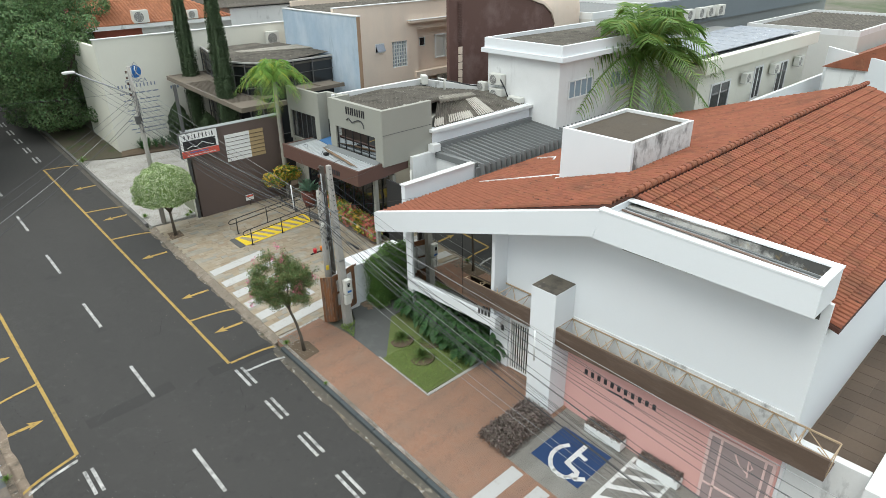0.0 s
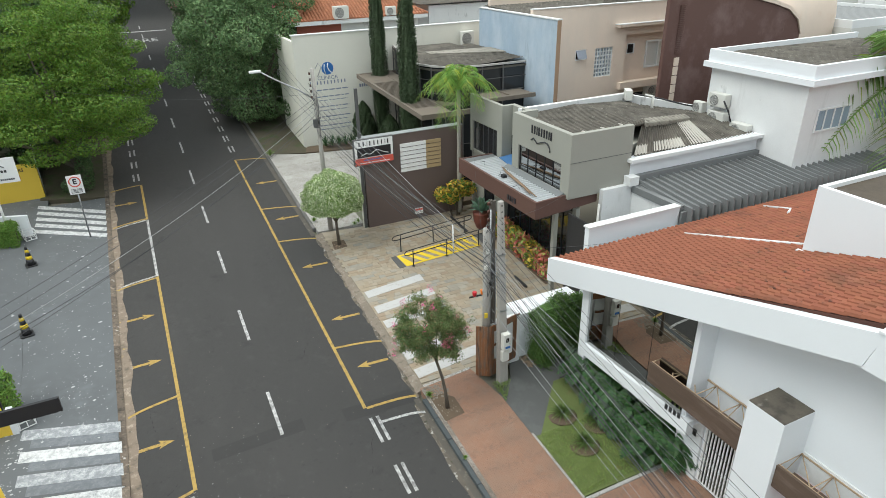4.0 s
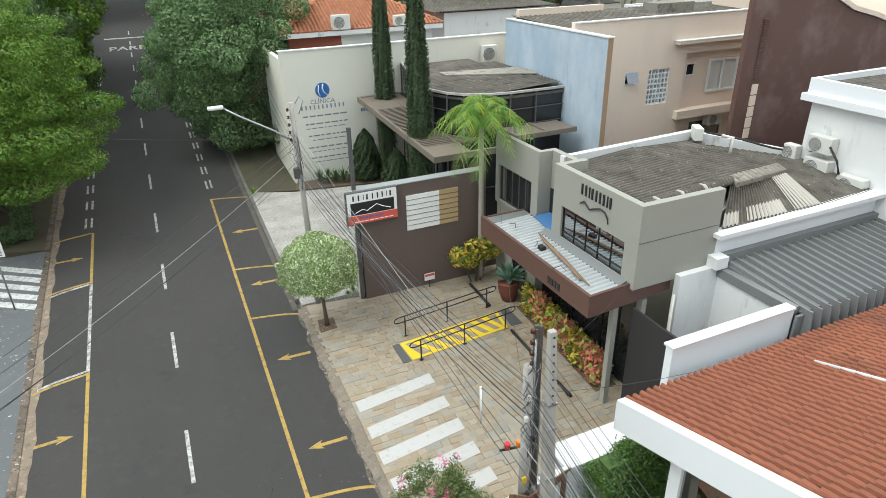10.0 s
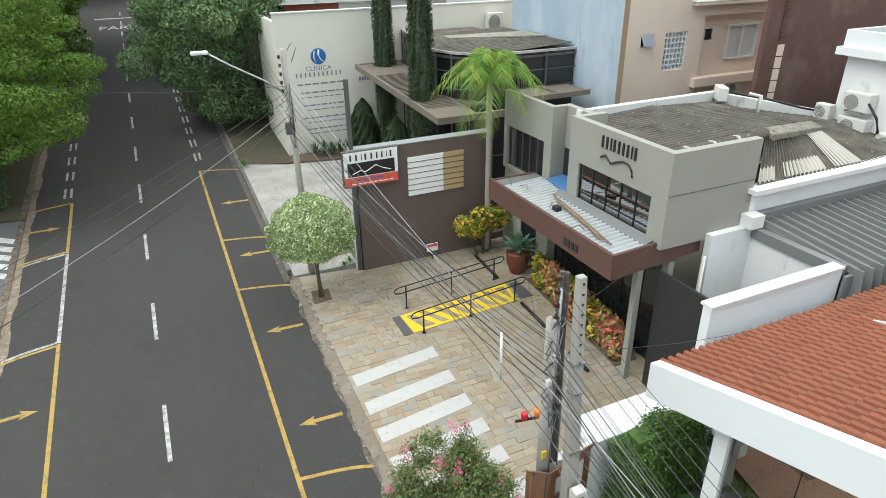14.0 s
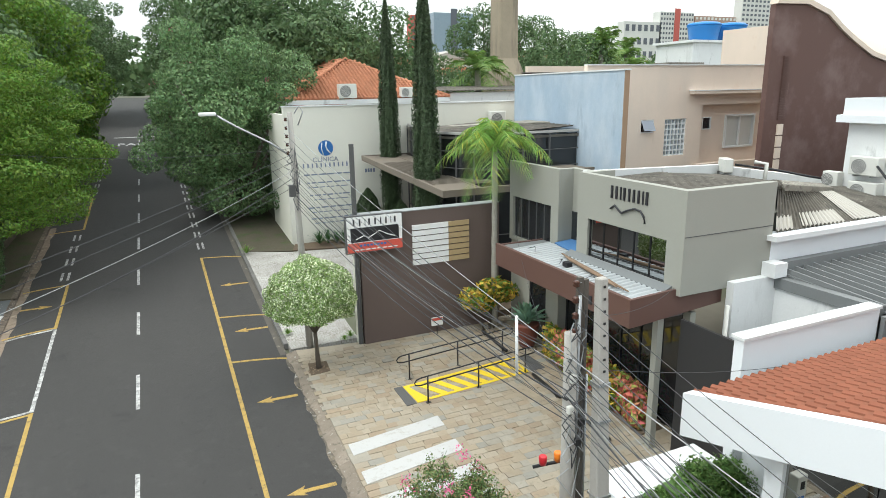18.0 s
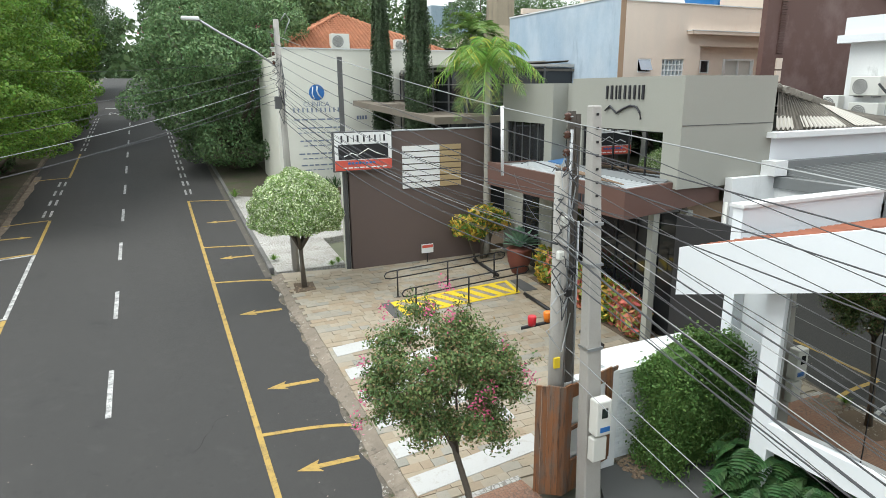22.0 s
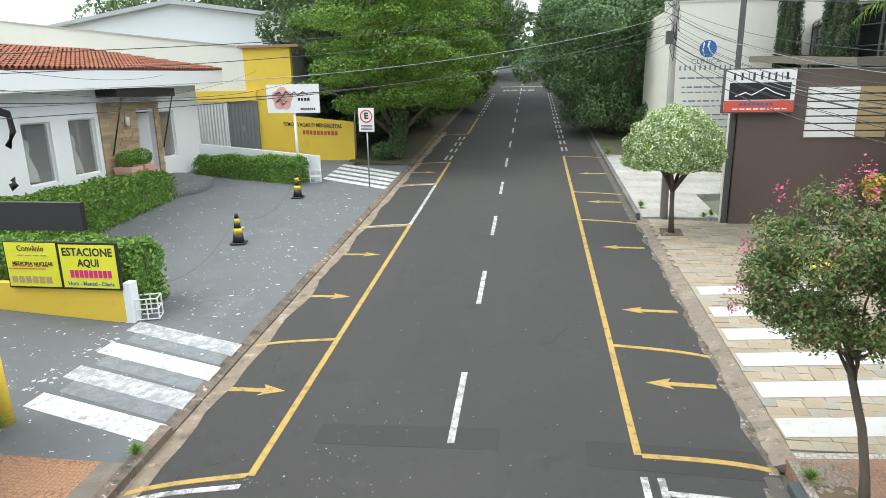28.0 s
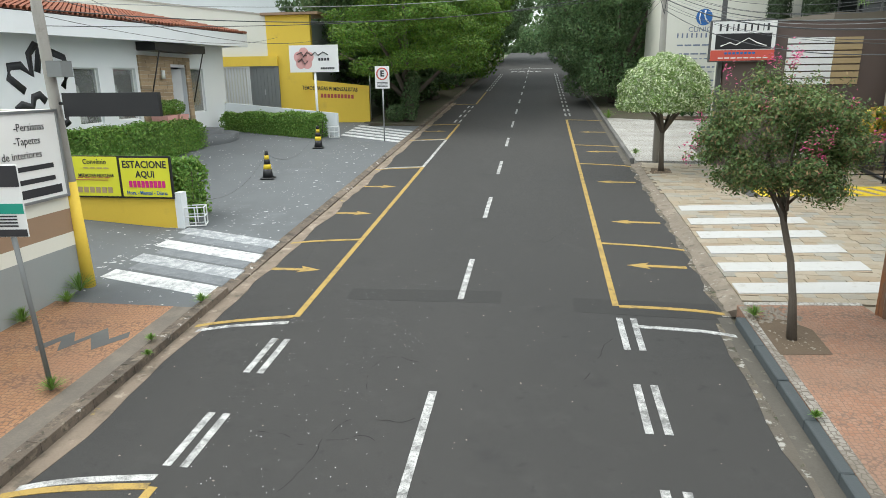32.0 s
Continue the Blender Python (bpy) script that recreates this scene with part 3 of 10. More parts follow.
m_rust = mat("rusty_pipe", (0.2, 0.14, 0.115), 0.8, var=0.25)
# shade of the tile channels is put into this dark deck colour
m_tile_deck = mat("shaded_channel_tile", (0.075, 0.033, 0.024), 0.95, var=0.25, coarse=1.5, fine=15, bump=0.2)
m_tile_new = mat("orange_roof_tile", (0.42, 0.18, 0.1), 0.8, var=0.12, coarse=0.8, fine=12, bump=0.15, island=0.12)
m_asbestos = mat("dark_fibre_cement", (0.105, 0.095, 0.08), 0.95, var=0.3, coarse=1.0, fine=18, bump=0.4, stains=[((0.2, 0.185, 0.16), 0.6, 0.52, 0.72, 0.7), ((0.035, 0.034, 0.03), 1.5, 0.5, 0.65, 0.7), ((0.3, 0.28, 0.24), 6, 0.6, 0.66, 0.7)])
m_asb_new = mat("pale_fibre_cement", (0.42, 0.4, 0.36), 0.9, var=0.12, coarse=1.0, fine=18, bump=0.2)
m_asb_mid = mat("grey_fibre_cement", (0.25, 0.235, 0.2), 0.9, var=0.2, coarse=2, fine=18, bump=0.3, rnd=0.2, stains=[((0.1, 0.09, 0.08), 2.5, 0.52, 0.66, 0.8)])
m_zinc = mat("grey_painted_metal", (0.2, 0.21, 0.212), 0.55, metal=0.2, var=0.07, coarse=0.6, fine=20, bump=0.05)
m_whitemetal = mat("white_sheet_metal", (0.43, 0.45, 0.46), 0.5, metal=0.1, var=0.1, coarse=0.7, fine=15, stains=[((0.3, 0.27, 0.22), 1.2, 0.6, 0.75, 0.5)])
m_husk = mat("dry_palm_husk", (0.22, 0.15, 0.1), 0.9, var=0.35, coarse=3, fine=30, bump=0.5, stretch=(4, 0.6, 4))
m_tarp = mat("faded_blue_sheet", (0.06, 0.16, 0.34), 0.6, var=0.12)
m_steel = mat("galvanised_steel", (0.38, 0.39, 0.4), 0.4, metal=0.8, var=0.1)
m_white_metal = mat("white_enamel_metal", (0.72, 0.73, 0.73), 0.4, var=0.04)
m_plastic_w = mat("off_white_plastic", (0.62, 0.62, 0.58), 0.5, var=0.05, stains=[((0.4, 0.38, 0.33), 2, 0.6, 0.75, 0.4)])
m_concrete = mat("pole_concrete", (0.35, 0.335, 0.31), 0.9, var=0.16, coarse=1.2, fine=40, bump=0.3, stains=[((0.16, 0.155, 0.145), 1.4, 0.55, 0.7, 0.7, (1, 1, 0.25)), ((0.2, 0.18, 0.15), 3, 0.6, 0.7, 0.4)])
m_wood = mat("weathered_plank", (0.23, 0.1, 0.045), 0.75, var=0.25, coarse=1.6, fine=25, bump=0.3, rnd=0.25, stretch=(6, 6, 0.6), stains=[((0.14, 0.115, 0.095), 1.4, 0.46, 0.62, 0.85, (4, 4, 0.8)), ((0.06, 0.04, 0.03), 3.0, 0.55, 0.66, 0.8, (5, 5, 0.5))])
m_wood_dark = mat("dark_weathered_board", (0.1, 0.068, 0.05), 0.8, var=0.3, coarse=1.4, fine=22, bump=0.3, stretch=(4, 0.5, 6), stains=[((0.17, 0.125, 0.1), 1.2, 0.5, 0.7, 0.6, (3, 0.6, 3))])
m_oldwood = mat("dark_pole_timber", (0.1, 0.088, 0.075), 0.9, var=0.3, coarse=1.2, fine=20, bump=0.4, stretch=(6, 6, 0.5))
m_deck = mat("brown_floor_tile", (0.085, 0.06, 0.042), 0.6, var=0.25, coarse=1.2, fine=12, bump=0.1, rnd=0.2)
m_truss = mat("pale_timber_strip", (0.4, 0.3, 0.2), 0.8, var=0.2)
m_bark = mat("grey_bark", (0.12, 0.1, 0.08), 0.95, var=0.3, coarse=3, fine=25, bump=0.7, stretch=(3, 3, 0.6))
m_bark_pale = mat("palm_trunk", (0.3, 0.285, 0.25), 0.9, var=0.2, coarse=2, fine=14, bump=0.4, stretch=(1, 1, 6))
m_cable = mat("black_cable", (0.045, 0.046, 0.05), 0.5, var=0.1)
m_cable_g = mat("grey_cable", (0.3, 0.31, 0.31), 0.5, var=0.1)
m_porcelain = mat("brown_insulator", (0.07, 0.03, 0.02), 0.25, var=0.1)
m_clay = mat("red_clay_pot", (0.17, 0.055, 0.04), 0.6, var=0.12)
m_red_pl = mat("red_plastic", (0.5, 0.02, 0.03), 0.35, var=0.05)
m_orange_pl = mat("orange_plastic", (0.75, 0.2, 0.02), 0.35, var=0.05)
m_tankblue = mat("blue_tank_plastic", (0.02, 0.2, 0.55), 0.4, var=0.06)
m_brickpaint = mat("white_painted_brick", (0.72, 0.74, 0.76), 0.7, var=0.05, rnd=0.05)
m_stonewall = mat("tan_split_stone", (0.35, 0.26, 0.17), 0.85, var=0.2, rnd=0.2, fine=20, bump=0.3)
m_pebble = mat("brown_pebbles", (0.22, 0.16, 0.11), 0.85, var=0.3, island=0.35, fine=20)
m_rubble = mat("pale_stone", (0.26, 0.225, 0.185), 0.9, var=0.2, fine=20, bump=0.3, rnd=0.15)
m_solar = mat("solar_panel", (0.25, 0.28, 0.33), 0.25, var=0.05, spec=0.6)
m_glass = glass_mat("tinted_glass", (0.5, 0.54, 0.54))
m_glass.node_tree.nodes["Principled BSDF"].inputs["IOR"].default_value = 1.33
m_clear = glass_mat("clear_shop_glass", (0.88, 0.9, 0.9))
m_darkglass = mat("dark_window_glass", (0.02, 0.023, 0.026), 0.06, var=0.1, bump=0.0, spec=0.8)
m_mirrorglass = mat("mirror_window_glass", (0.022, 0.024, 0.026), 0.03, var=0.05, bump=0.0, spec=0.6)
m_coated = mat("coated_mirror_glass", (0.42, 0.44, 0.45), 0.0, metal=1.0, var=0.04, bump=0.0)
m_bayglass = mat("mirror_bay_glass", (0.4, 0.405, 0.39), 0.0, metal=1.0, var=0.03, bump=0.0)
m_curtain = mat("pale_curtain", (0.6, 0.6, 0.57), 0.8, var=0.1, coarse=4, stretch=(6, 1, 0.3))
m_interior = mat("plain_interior_wall", (0.2, 0.185, 0.165), 0.8, var=0.06)
m_inttile = mat("interior_floor", (0.33, 0.28, 0.22), 0.4, var=0.1)
m_plain = mat("plain_far_wall", (0.6, 0.6, 0.57), 0.8, var=0.08, coarse=0.3, fine=8, island=0.12)
m_farglass = mat("blue_far_glass", (0.24, 0.31, 0.37), 0.3, var=0.08)
m_fardark = mat("far_window", (0.1, 0.11, 0.13), 0.4, var=0.1)
m_farred = mat("far_red_wall", (0.45, 0.1, 0.08), 0.7, var=0.1)
l_big = leaf_mat("broad_tree_leaves", (0.1, 0.162, 0.068), 0.02, 0.4)
l_right = leaf_mat("mid_green_leaves", (0.143, 0.232, 0.1), 0.025, 0.45)
l_fresh = leaf_mat("fresh_tree_leaves", (0.124, 0.222, 0.032), 0.025, 0.4)
l_ball = leaf_mat("clipped_pale_leaves", (0.22, 0.34, 0.11), 0.025, 0.45, flower=(0.68, 0.72, 0.5), share=0.38)
l_crape = leaf_mat("small_tree_leaves", (0.122, 0.182, 0.064), 0.05, 0.5, flower=(0.27, 0.15, 0.1), share=0.12)
l_flower = leaf_mat("pink_blossom", (0.55, 0.1, 0.22), 0.015, 0.3)
l_hedge = leaf_mat("hedge_leaves", (0.165, 0.29, 0.058), 0.02, 0.4)
l_podo = leaf_mat("dark_hedge_leaves", (0.125, 0.225, 0.06), 0.02, 0.4)
l_cyp = leaf_mat("cypress_needles", (0.063, 0.097, 0.046), 0.015, 0.45)
l_palm = leaf_mat("palm_fronds", (0.2, 0.35, 0.07), 0.03, 0.35, flower=(0.4, 0.37, 0.07), share=0.15)
l_palm_dark = leaf_mat("date_palm_fronds", (0.155, 0.26, 0.065), 0.02, 0.3, flower=(0.25, 0.27, 0.06), share=0.08)
l_croton = leaf_mat("croton_leaves", (0.62, 0.52, 0.08), 0.05, 0.4, flower=(0.2, 0.27, 0.05), share=0.4)
l_crotonr = leaf_mat("red_croton_leaves", (0.66, 0.3, 0.16), 0.05, 0.4, flower=(0.4, 0.42, 0.1), share=0.45)
l_agave = leaf_mat("blue_green_agave", (0.170, 0.289, 0.204), 0.01, 0.25)
l_grass = leaf_mat("lawn_grass", (0.24, 0.34, 0.09), 0.03, 0.35)
l_dry = leaf_mat("purple_brown_leaves", (0.221, 0.179, 0.158), 0.03, 0.4)
l_cycad = leaf_mat("grassy_tuft_leaves", (0.13, 0.2, 0.06), 0.03, 0.4)
l_phil = leaf_mat("dark_lobed_leaves", (0.055, 0.125, 0.042), 0.02, 0.35, rough=0.5)
m_lawn = mat("lawn_soil", (0.12, 0.15, 0.05), 0.95, var=0.3, coarse=1.5, fine=50, bump=0.6, stains=[((0.17, 0.12, 0.06), 1.4, 0.6, 0.75, 0.7)])

# ---- ground, road and pavements ----
bm = B()
xs = [-2200, -900, -400, -150, -60, -20, 20, 60, 150, 400, 900, 2200]
ys = [-900, -300, -100, -30, 0, 40, 90, 140, 220, 400, 900, 2600]
grid = [[bm.verts.new((x, y, gz(max(min(y, 130), -60)) - 0.12)) for x in xs] for y in ys]
for a, b in zip(grid, grid[1:]):
    for i in range(len(xs) - 1):
        bm.faces.new((a[i], a[i + 1], b[i + 1], b[i]))
tagged(link(bm, "ground", m_ground), "dry earth and green ground under the whole district", "ground", kind="structure")

bm = B()
gbox(bm, -4.8, -45, 5.0, 125, -0.3, 0.0)
road = tagged(link(bm, "road", m_asphalt), "dark grey asphalt street with painted parking bays", "road", kind="structure")


def mark(name, mat_, *quads):
    bm = B()
    for q in quads:
        gpoly(bm, q, 0.001, 0.006)
    return part(name, bm, mat_, road)


def strip(x0, y0, x1, y1):
    return [(x0, y0), (x1, y0), (x1, y1), (x0, y1)]


# centre line: dashes 2.3 m long every 5.65 m
for i in range(-3, 14):
    y = 0.02 + 5.68 * i
    mark("lane_dash", m_white_line, strip(-0.06, y, 0.06, y + 2.3))
# parking bays along the +x kerb
mark("parking_line", m_yellow_line, strip(2.94, 0.0, 3.06, 25.7))


def tick(mat_, xa, xb, y0, y1):
    """A cross line that bends back a little where it meets the gutter."""
    n = 8
    mid = [(xa + (xb - xa) * k / n, y0 + (y1 - y0) * k / n - 0.14 * (k / n) ** 4) for k in range(n + 1)]
    q = [(x, y - 0.055) for x, y in mid] + [(x, y + 0.055) for x, y in mid[::-1]]
    bm = B()
    gpoly(bm, q if xb > xa else q[::-1], 0.001, 0.0105)
    part("parking_tick", bm, mat_, road)


for y0, y1 in ((-0.02, -0.05), (3.72, 3.5), (13.35, 13.05), (17.5, 17.2), (25.62, 25.3)):
    tick(m_yellow_line, 3.06, 4.94, y0, y1)


def arrow(x_tip, y, d):
    x = x_tip
    q = [(x, y), (x + d * 0.5, y - 0.2), (x + d * 0.42, y - 0.075), (x + d * 1.28, y - 0.11), (x + d * 1.28, y + 0.03), (x + d * 0.42, y + 0.06), (x + d * 0.5, y + 0.2)]
    if d < 0:
        q = q[::-1]
    mark("painted_arrow", m_yellow_line, q)


for y in (2.24, 5.6, 10.32, 15.9, 21.2):
    arrow(3.48, y, 1)
# no-parking stretch of the -x side and its bays
mark("parking_line", m_yellow_line, strip(-3.05, -1.1, -2.93, 12.4))
mark("parking_line", m_white_line, strip(-3.05, 12.45, -2.93, 18.8))
mark("parking_line", m_yellow_line, strip(-3.05, 18.85, -2.93, 23.9))
mark("parking_line", m_yellow_line, strip(-3.05, 33.6, -2.93, 42.0))
mark("parking_line", m_yellow_line, strip(-3.05, -16.0, -2.93, -5.8))
for y0, y1 in ((-1.1, -1.55), (3.5, 3.2), (12.3, 12.0), (18.95, 18.6), (23.9, 23.6), (33.6, 33.3), (-5.8, -6.05)):
    tick(m_yellow_line, -3.05, -4.72, y0, y1)
for y0, y1 in ((-1.36, -1.72), (12.48, 12.18), (18.78, 18.43), (-5.64, -5.9)):
    tick(m_white_line, -3.05, -4.6, y0, y1)
for y in (1.32, 5.9, 9.2, 21.4, -8.2):
    arrow(-3.36, y, -1)
# paired short dashes where stopping is free
for i in range(-2, 6):
    y = -1.75 - 2.3 * i
    if i >= 0:
        mark("double_dash", m_white_line, strip(2.95, y, 3.06, y + 1.22))
        mark("double_dash", m_white_line, strip(3.2, y, 3.31, y + 1.22))
for y in (-3.15, -5.42):
    mark("double_dash", m_white_line, strip(-3.1, y, -2.99, y + 1.16))
    mark("double_dash", m_white_line, strip(-2.87, y, -2.76, y + 1.16))
for i in range(16):
    y = 27.2 + 2.3 * i
    mark("double_dash", m_white_line, strip(2.95, y, 3.06, y + 1.2))
    mark("double_dash", m_white_line, strip(3.2, y, 3.31, y + 1.2))
    if y > 43:
        mark("double_dash", m_white_line, strip(-3.1, y, -2.99, y + 1.2))
        mark("double_dash", m_white_line, strip(-2.87, y, -2.76, y + 1.2))
for i in range(4):
    y = 24.6 + 2.25 * i
    mark("double_dash", m_white_line, strip(-3.4, y, -3.29, y + 1.15))
    mark("double_dash", m_white_line, strip(-3.12, y, -3.01, y + 1.15))
tick(m_white_line, 3.31, 4.9, -0.87, -0.94)
mark("stop_line", m_white_line, strip(-2.6, 72.0, 2.9, 72.5))
lettering("stop_word", "PARE", 2.6, Matrix.Translation((-0.3, 66.8, gz(66.8, 0.01))) @ Matrix.Rotation(math.atan(SLOPE), 4, "X"), m_white_line, road, 0.003, 0.62, bold=0.03)
bm = B()
gpoly(bm, [(2.2, -0.35), (4.8, -0.45), (4.85, 0.25), (2.2, 0.3)], 0.0005, 0.003)
part("asphalt_patch", bm, m_patch, road)
bm = B()
gpoly(bm, [(-2.3, -0.2), (0.8, -0.1), (0.8, 0.5), (-2.3, 0.35)], 0.0005, 0.003)
part("asphalt_patch", bm, m_patch, road)

# cracks in the asphalt
rc = random.Random(77)
for x, y, a, n in ((-1.6, -6.5, 1.45, 34), (-2.2, -4.6, 0.4, 18), (-1.0, -3.4, 1.9, 16), (0.9, -7.0, 1.2, 14), (2.1, -3.0, 1.7, 20), (-3.9, 2.0, 1.3, 14), (1.6, 3.5, 1.5, 16), (-2.3, -9.0, 1.0, 14), (-4.2, -2.2, 1.6, 20)):
    bm = B()
    pts = [(x, y)]
    for k in range(n):
        a += rc.uniform(-0.5, 0.5)
        pts.append((pts[-1][0] + 0.1 * math.cos(a), pts[-1][1] + 0.1 * math.sin(a)))
    for (xa, ya), (xb, yb) in zip(pts, pts[1:]):
        d = Vector((yb - ya, xa - xb)).normalized() * rc.uniform(0.002, 0.006)
        vv = [bm.verts.new((px, py, gz(py, 0.003))) for px, py in ((xa - d.x, ya - d.y), (xa + d.x, ya + d.y), (xb + d.x, yb + d.y), (xb - d.x, yb - d.y))]
        bm.faces.new(vv)
    bmesh.ops.remove_doubles(bm, verts=bm.verts, dist=0.008)
    part("crack", bm, m_crack, road)

# gutters
rg_ = random.Random(13)
for ya, yb in ((-45, -0.35), (13.2, 90)):
    bm = B()
    gbox(bm, 4.76, ya, 5.0, yb, -0.2, 0.008)
    tagged(link(bm, "gutter", m_gutter), "stained concrete gutter strip along the kerb", "gutter", kind="structure")
bm = B()
wear = [(-4.5 + 0.05 * math.sin(k * 0.9) + rg_.uniform(-0.045, 0.045), -30 + k * 0.5) for k in range(130)]
gpoly(bm, [(-4.8, -30.0)] + wear + [(-4.8, 34.5)], -0.1, 0.008)
tagged(link(bm, "gutter", m_gutter_pale), "flaking pale brown concrete gutter beside the worn kerb", "gutter", kind="structure")
bm = B()
grime = [(4.9 + 0.05 * math.sin(k * 1.3) + rg_.uniform(-0.05, 0.04), -0.3 + k * 0.3) for k in range(46)]
gpoly(bm, [(5.03, -0.3), (5.03, 13.2)] + grime[::-1], -0.1, 0.007)
tagged(link(bm, "gutter_dirt", m_gutter_flaked), "dark grit and leaf dirt along the broken ramp kerb", "gutter", kind="structure")

bm = B()
rg_ = random.Random(12)
edge_ = [(4.62 + 0.05 * math.sin(k * 1.7) + rg_.uniform(-0.03, 0.03), -30 + k * 0.6) for k in range(50)]
gpoly(bm, [(4.765, -30.0)] + [(4.765, -0.6)] + edge_[::-1], 0.0, 0.0075)
tagged(link(bm, "gutter_apron", m_gutter_flaked), "flaked pale gutter concrete with leaf litter", "gutter", kind="structure")
# kerbs: single stones
kerb_r = thing("kerb", "grey stone kerb along the pavement", "kerb", kind="structure")
rng = random.Random(3)
y = -30.0
while y < 60:
    ln = rng.uniform(0.8, 1.1)
    low = -0.6 < y < 13.2
    if not low:
        bm = B()
        gbox(bm, 5.0, y, 5.17, y + ln - 0.012, -0.1, 0.15 + rng.uniform(-0.008, 0.008))
        soften(bm, 0.015)
        part("kerb_stone", bm, m_kerb if y > 0 else m_kerb_paint, kerb_r)
    y += ln
y = -0.1
while y < 13.15:
    ln = min(rng.uniform(0.9, 1.5), 13.2 - y)
    n_ = max(3, int(ln / 0.14))
    bm = B()
    rows_ = []
    for k in range(n_ + 1):
        yy = y + (ln - 0.006) * k / n_
        lip = 4.96 + 0.03 * math.sin(yy * 2.3) + rng.uniform(-0.03, 0.03)
        prof_k = ((lip, -0.08), (lip + 0.02, 0.015 + rng.uniform(0, 0.012)), (5.12 + rng.uniform(-0.02, 0.02), 0.06 + rng.uniform(-0.008, 0.008)), (5.326, 0.118 + rng.uniform(-0.006, 0.004)), (5.326, -0.08))
        rows_.append([bm.verts.new((px, yy, gz(yy, pz))) for px, pz in prof_k])
    for ra, rb in zip(rows_, rows_[1:]):
        for k in range(4):
            bm.faces.new((ra[k], ra[k + 1], rb[k + 1], rb[k]))
    bm.faces.new(rows_[0][::-1])
    bm.faces.new(rows_[-1])
    bmesh.ops.recalc_face_normals(bm, faces=bm.faces)
    part("ramp_stone", bm, m_ramp, kerb_r)
    y += ln
kerb_l = thing("kerb", "worn brown concrete kerb along the street", "kerb", kind="structure")
y = -30.0
while y < 60:
    ln = rng.uniform(0.85, 1.15)
    bm = B()
    low = -1.2 < y < 22.5
    top = 0.1 if low else 0.16
    hexa(bm, [(-5.02, y, gz(y, -0.1)), (-4.8, y, gz(y, -0.1)), (-4.8, y + ln - 0.012, gz(y + ln, -0.1)), (-5.02, y + ln - 0.012, gz(y + ln, -0.1)),
              (-5.02, y, gz(y, top)), (-4.8, y, gz(y, top * (0.4 if low else 0.96))), (-4.8, y + ln - 0.012, gz(y + ln, top * (0.4 if low else 0.96))), (-5.02, y + ln - 0.012, gz(y + ln, top))])
    part("kerb_stone", bm, m_kerb_brown, kerb_l)
    y += ln


def slab(name, mat_, label, cat, outline, h):
    bm = B()
    gpoly(bm, outline, -0.2, h)
    return tagged(link(bm, name, mat_), label, cat, kind="structure")


# +x side
slab("pavement", m_redmosaic, "red stone mosaic pavement with pale borders", "pavement", [(5.17, -30), (7.72, -30), (7.72, -6.6), (7.72, -1.75), (7.4, 0.12), (5.17, -0.06)], 0.145)
slab("pavement_border", m_whitemosaic, "white stone mosaic border between pavement and forecourt", "pavement", [(5.33, -0.056), (7.4, 0.124), (7.4, 0.25), (5.33, 0.07)], 0.149)
slab("pavement_door", m_redmosaic, "red stone mosaic path to the white gate", "pavement", [(7.724, -10.6), (11.45, -10.6), (11.45, -6.75), (7.724, -6.75)], 0.14)
slab("parking_pad", m_setts, "grey block paving in front of the pink shop", "pavement", [(7.724, -30), (12.6, -30), (12.6, -10.604), (7.724, -10.604)], 0.12)
slab("driveway", m_drive, "smooth dark concrete driveway", "driveway", [(7.724, -3.95), (8.3, -3.95), (10.3, -1.72), (13.0, -1.6), (13.0, -0.05), (9.0, -0.15), (8.6, -0.9), (7.724, -1.5)], 0.1)
slab("white_pavement", m_whitemosaic, "white stone mosaic pavement with dark swirls", "pavement", [(5.17, 13.25), (7.75, 13.25), (7.75, 16.6), (12.0, 17.4), (12.0, 23.8), (7.4, 24.5), (5.17, 25.4)], 0.15)
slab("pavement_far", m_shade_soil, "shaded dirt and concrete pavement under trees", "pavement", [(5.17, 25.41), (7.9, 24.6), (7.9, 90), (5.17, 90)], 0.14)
slab("planting_bed", m_dirt, "soil bed in front of the clinic", "bed", [(12.01, 13.3), (30, 13.3), (30, 25.6), (7.95, 25.6), (7.6, 24.6), (12.01, 23.9)], 0.2)
bm = B()
gbox(bm, -70, 73.5, 70, 82.5, -0.25, 0.004)
tagged(link(bm, "cross_street", m_asphalt), "grey asphalt cross street at the top of the hill", "road", kind="structure")
slab("forecourt_bed", m_grout, "mortar bed under the stone forecourt", "paving bed", [(5.32, -0.1), (7.6, -0.12), (9.6, -0.02), (16.0, 0.1), (16.0, 12.95), (7.75, 12.95), (5.32, 13.2)], 0.1)
slab("lawn", m_lawn, "small green lawn with bare patches beside the driveway", "lawn", [(7.83, -6.55), (11.3, -6.6), (11.6, -1.75), (9.95, -1.8), (8.02, -3.85), (7.83, -3.85)], 0.12)
lawn_edge = thing("lawn_edging", "low pale stone edging round the lawn", "edging", kind="structure")
for q in ([(7.724, -6.72), (7.8, -6.62), (7.8, -3.7), (7.724, -3.7)], [(7.724, -6.74), (11.2, -6.74), (11.2, -6.62), (7.82, -6.62)]):
    bm = B()
    gpoly(bm, q, 0.0, 0.155)
    part("edging_strip", bm, m_whitemosaic, lawn_edge)
bm = B()
gpoly(bm, [(5.174, -30), (5.33, -30), (5.33, -0.15), (5.174, -0.15)], 0.1, 0.151)
part("edging_strip", bm, m_bordermosaic, lawn_edge)

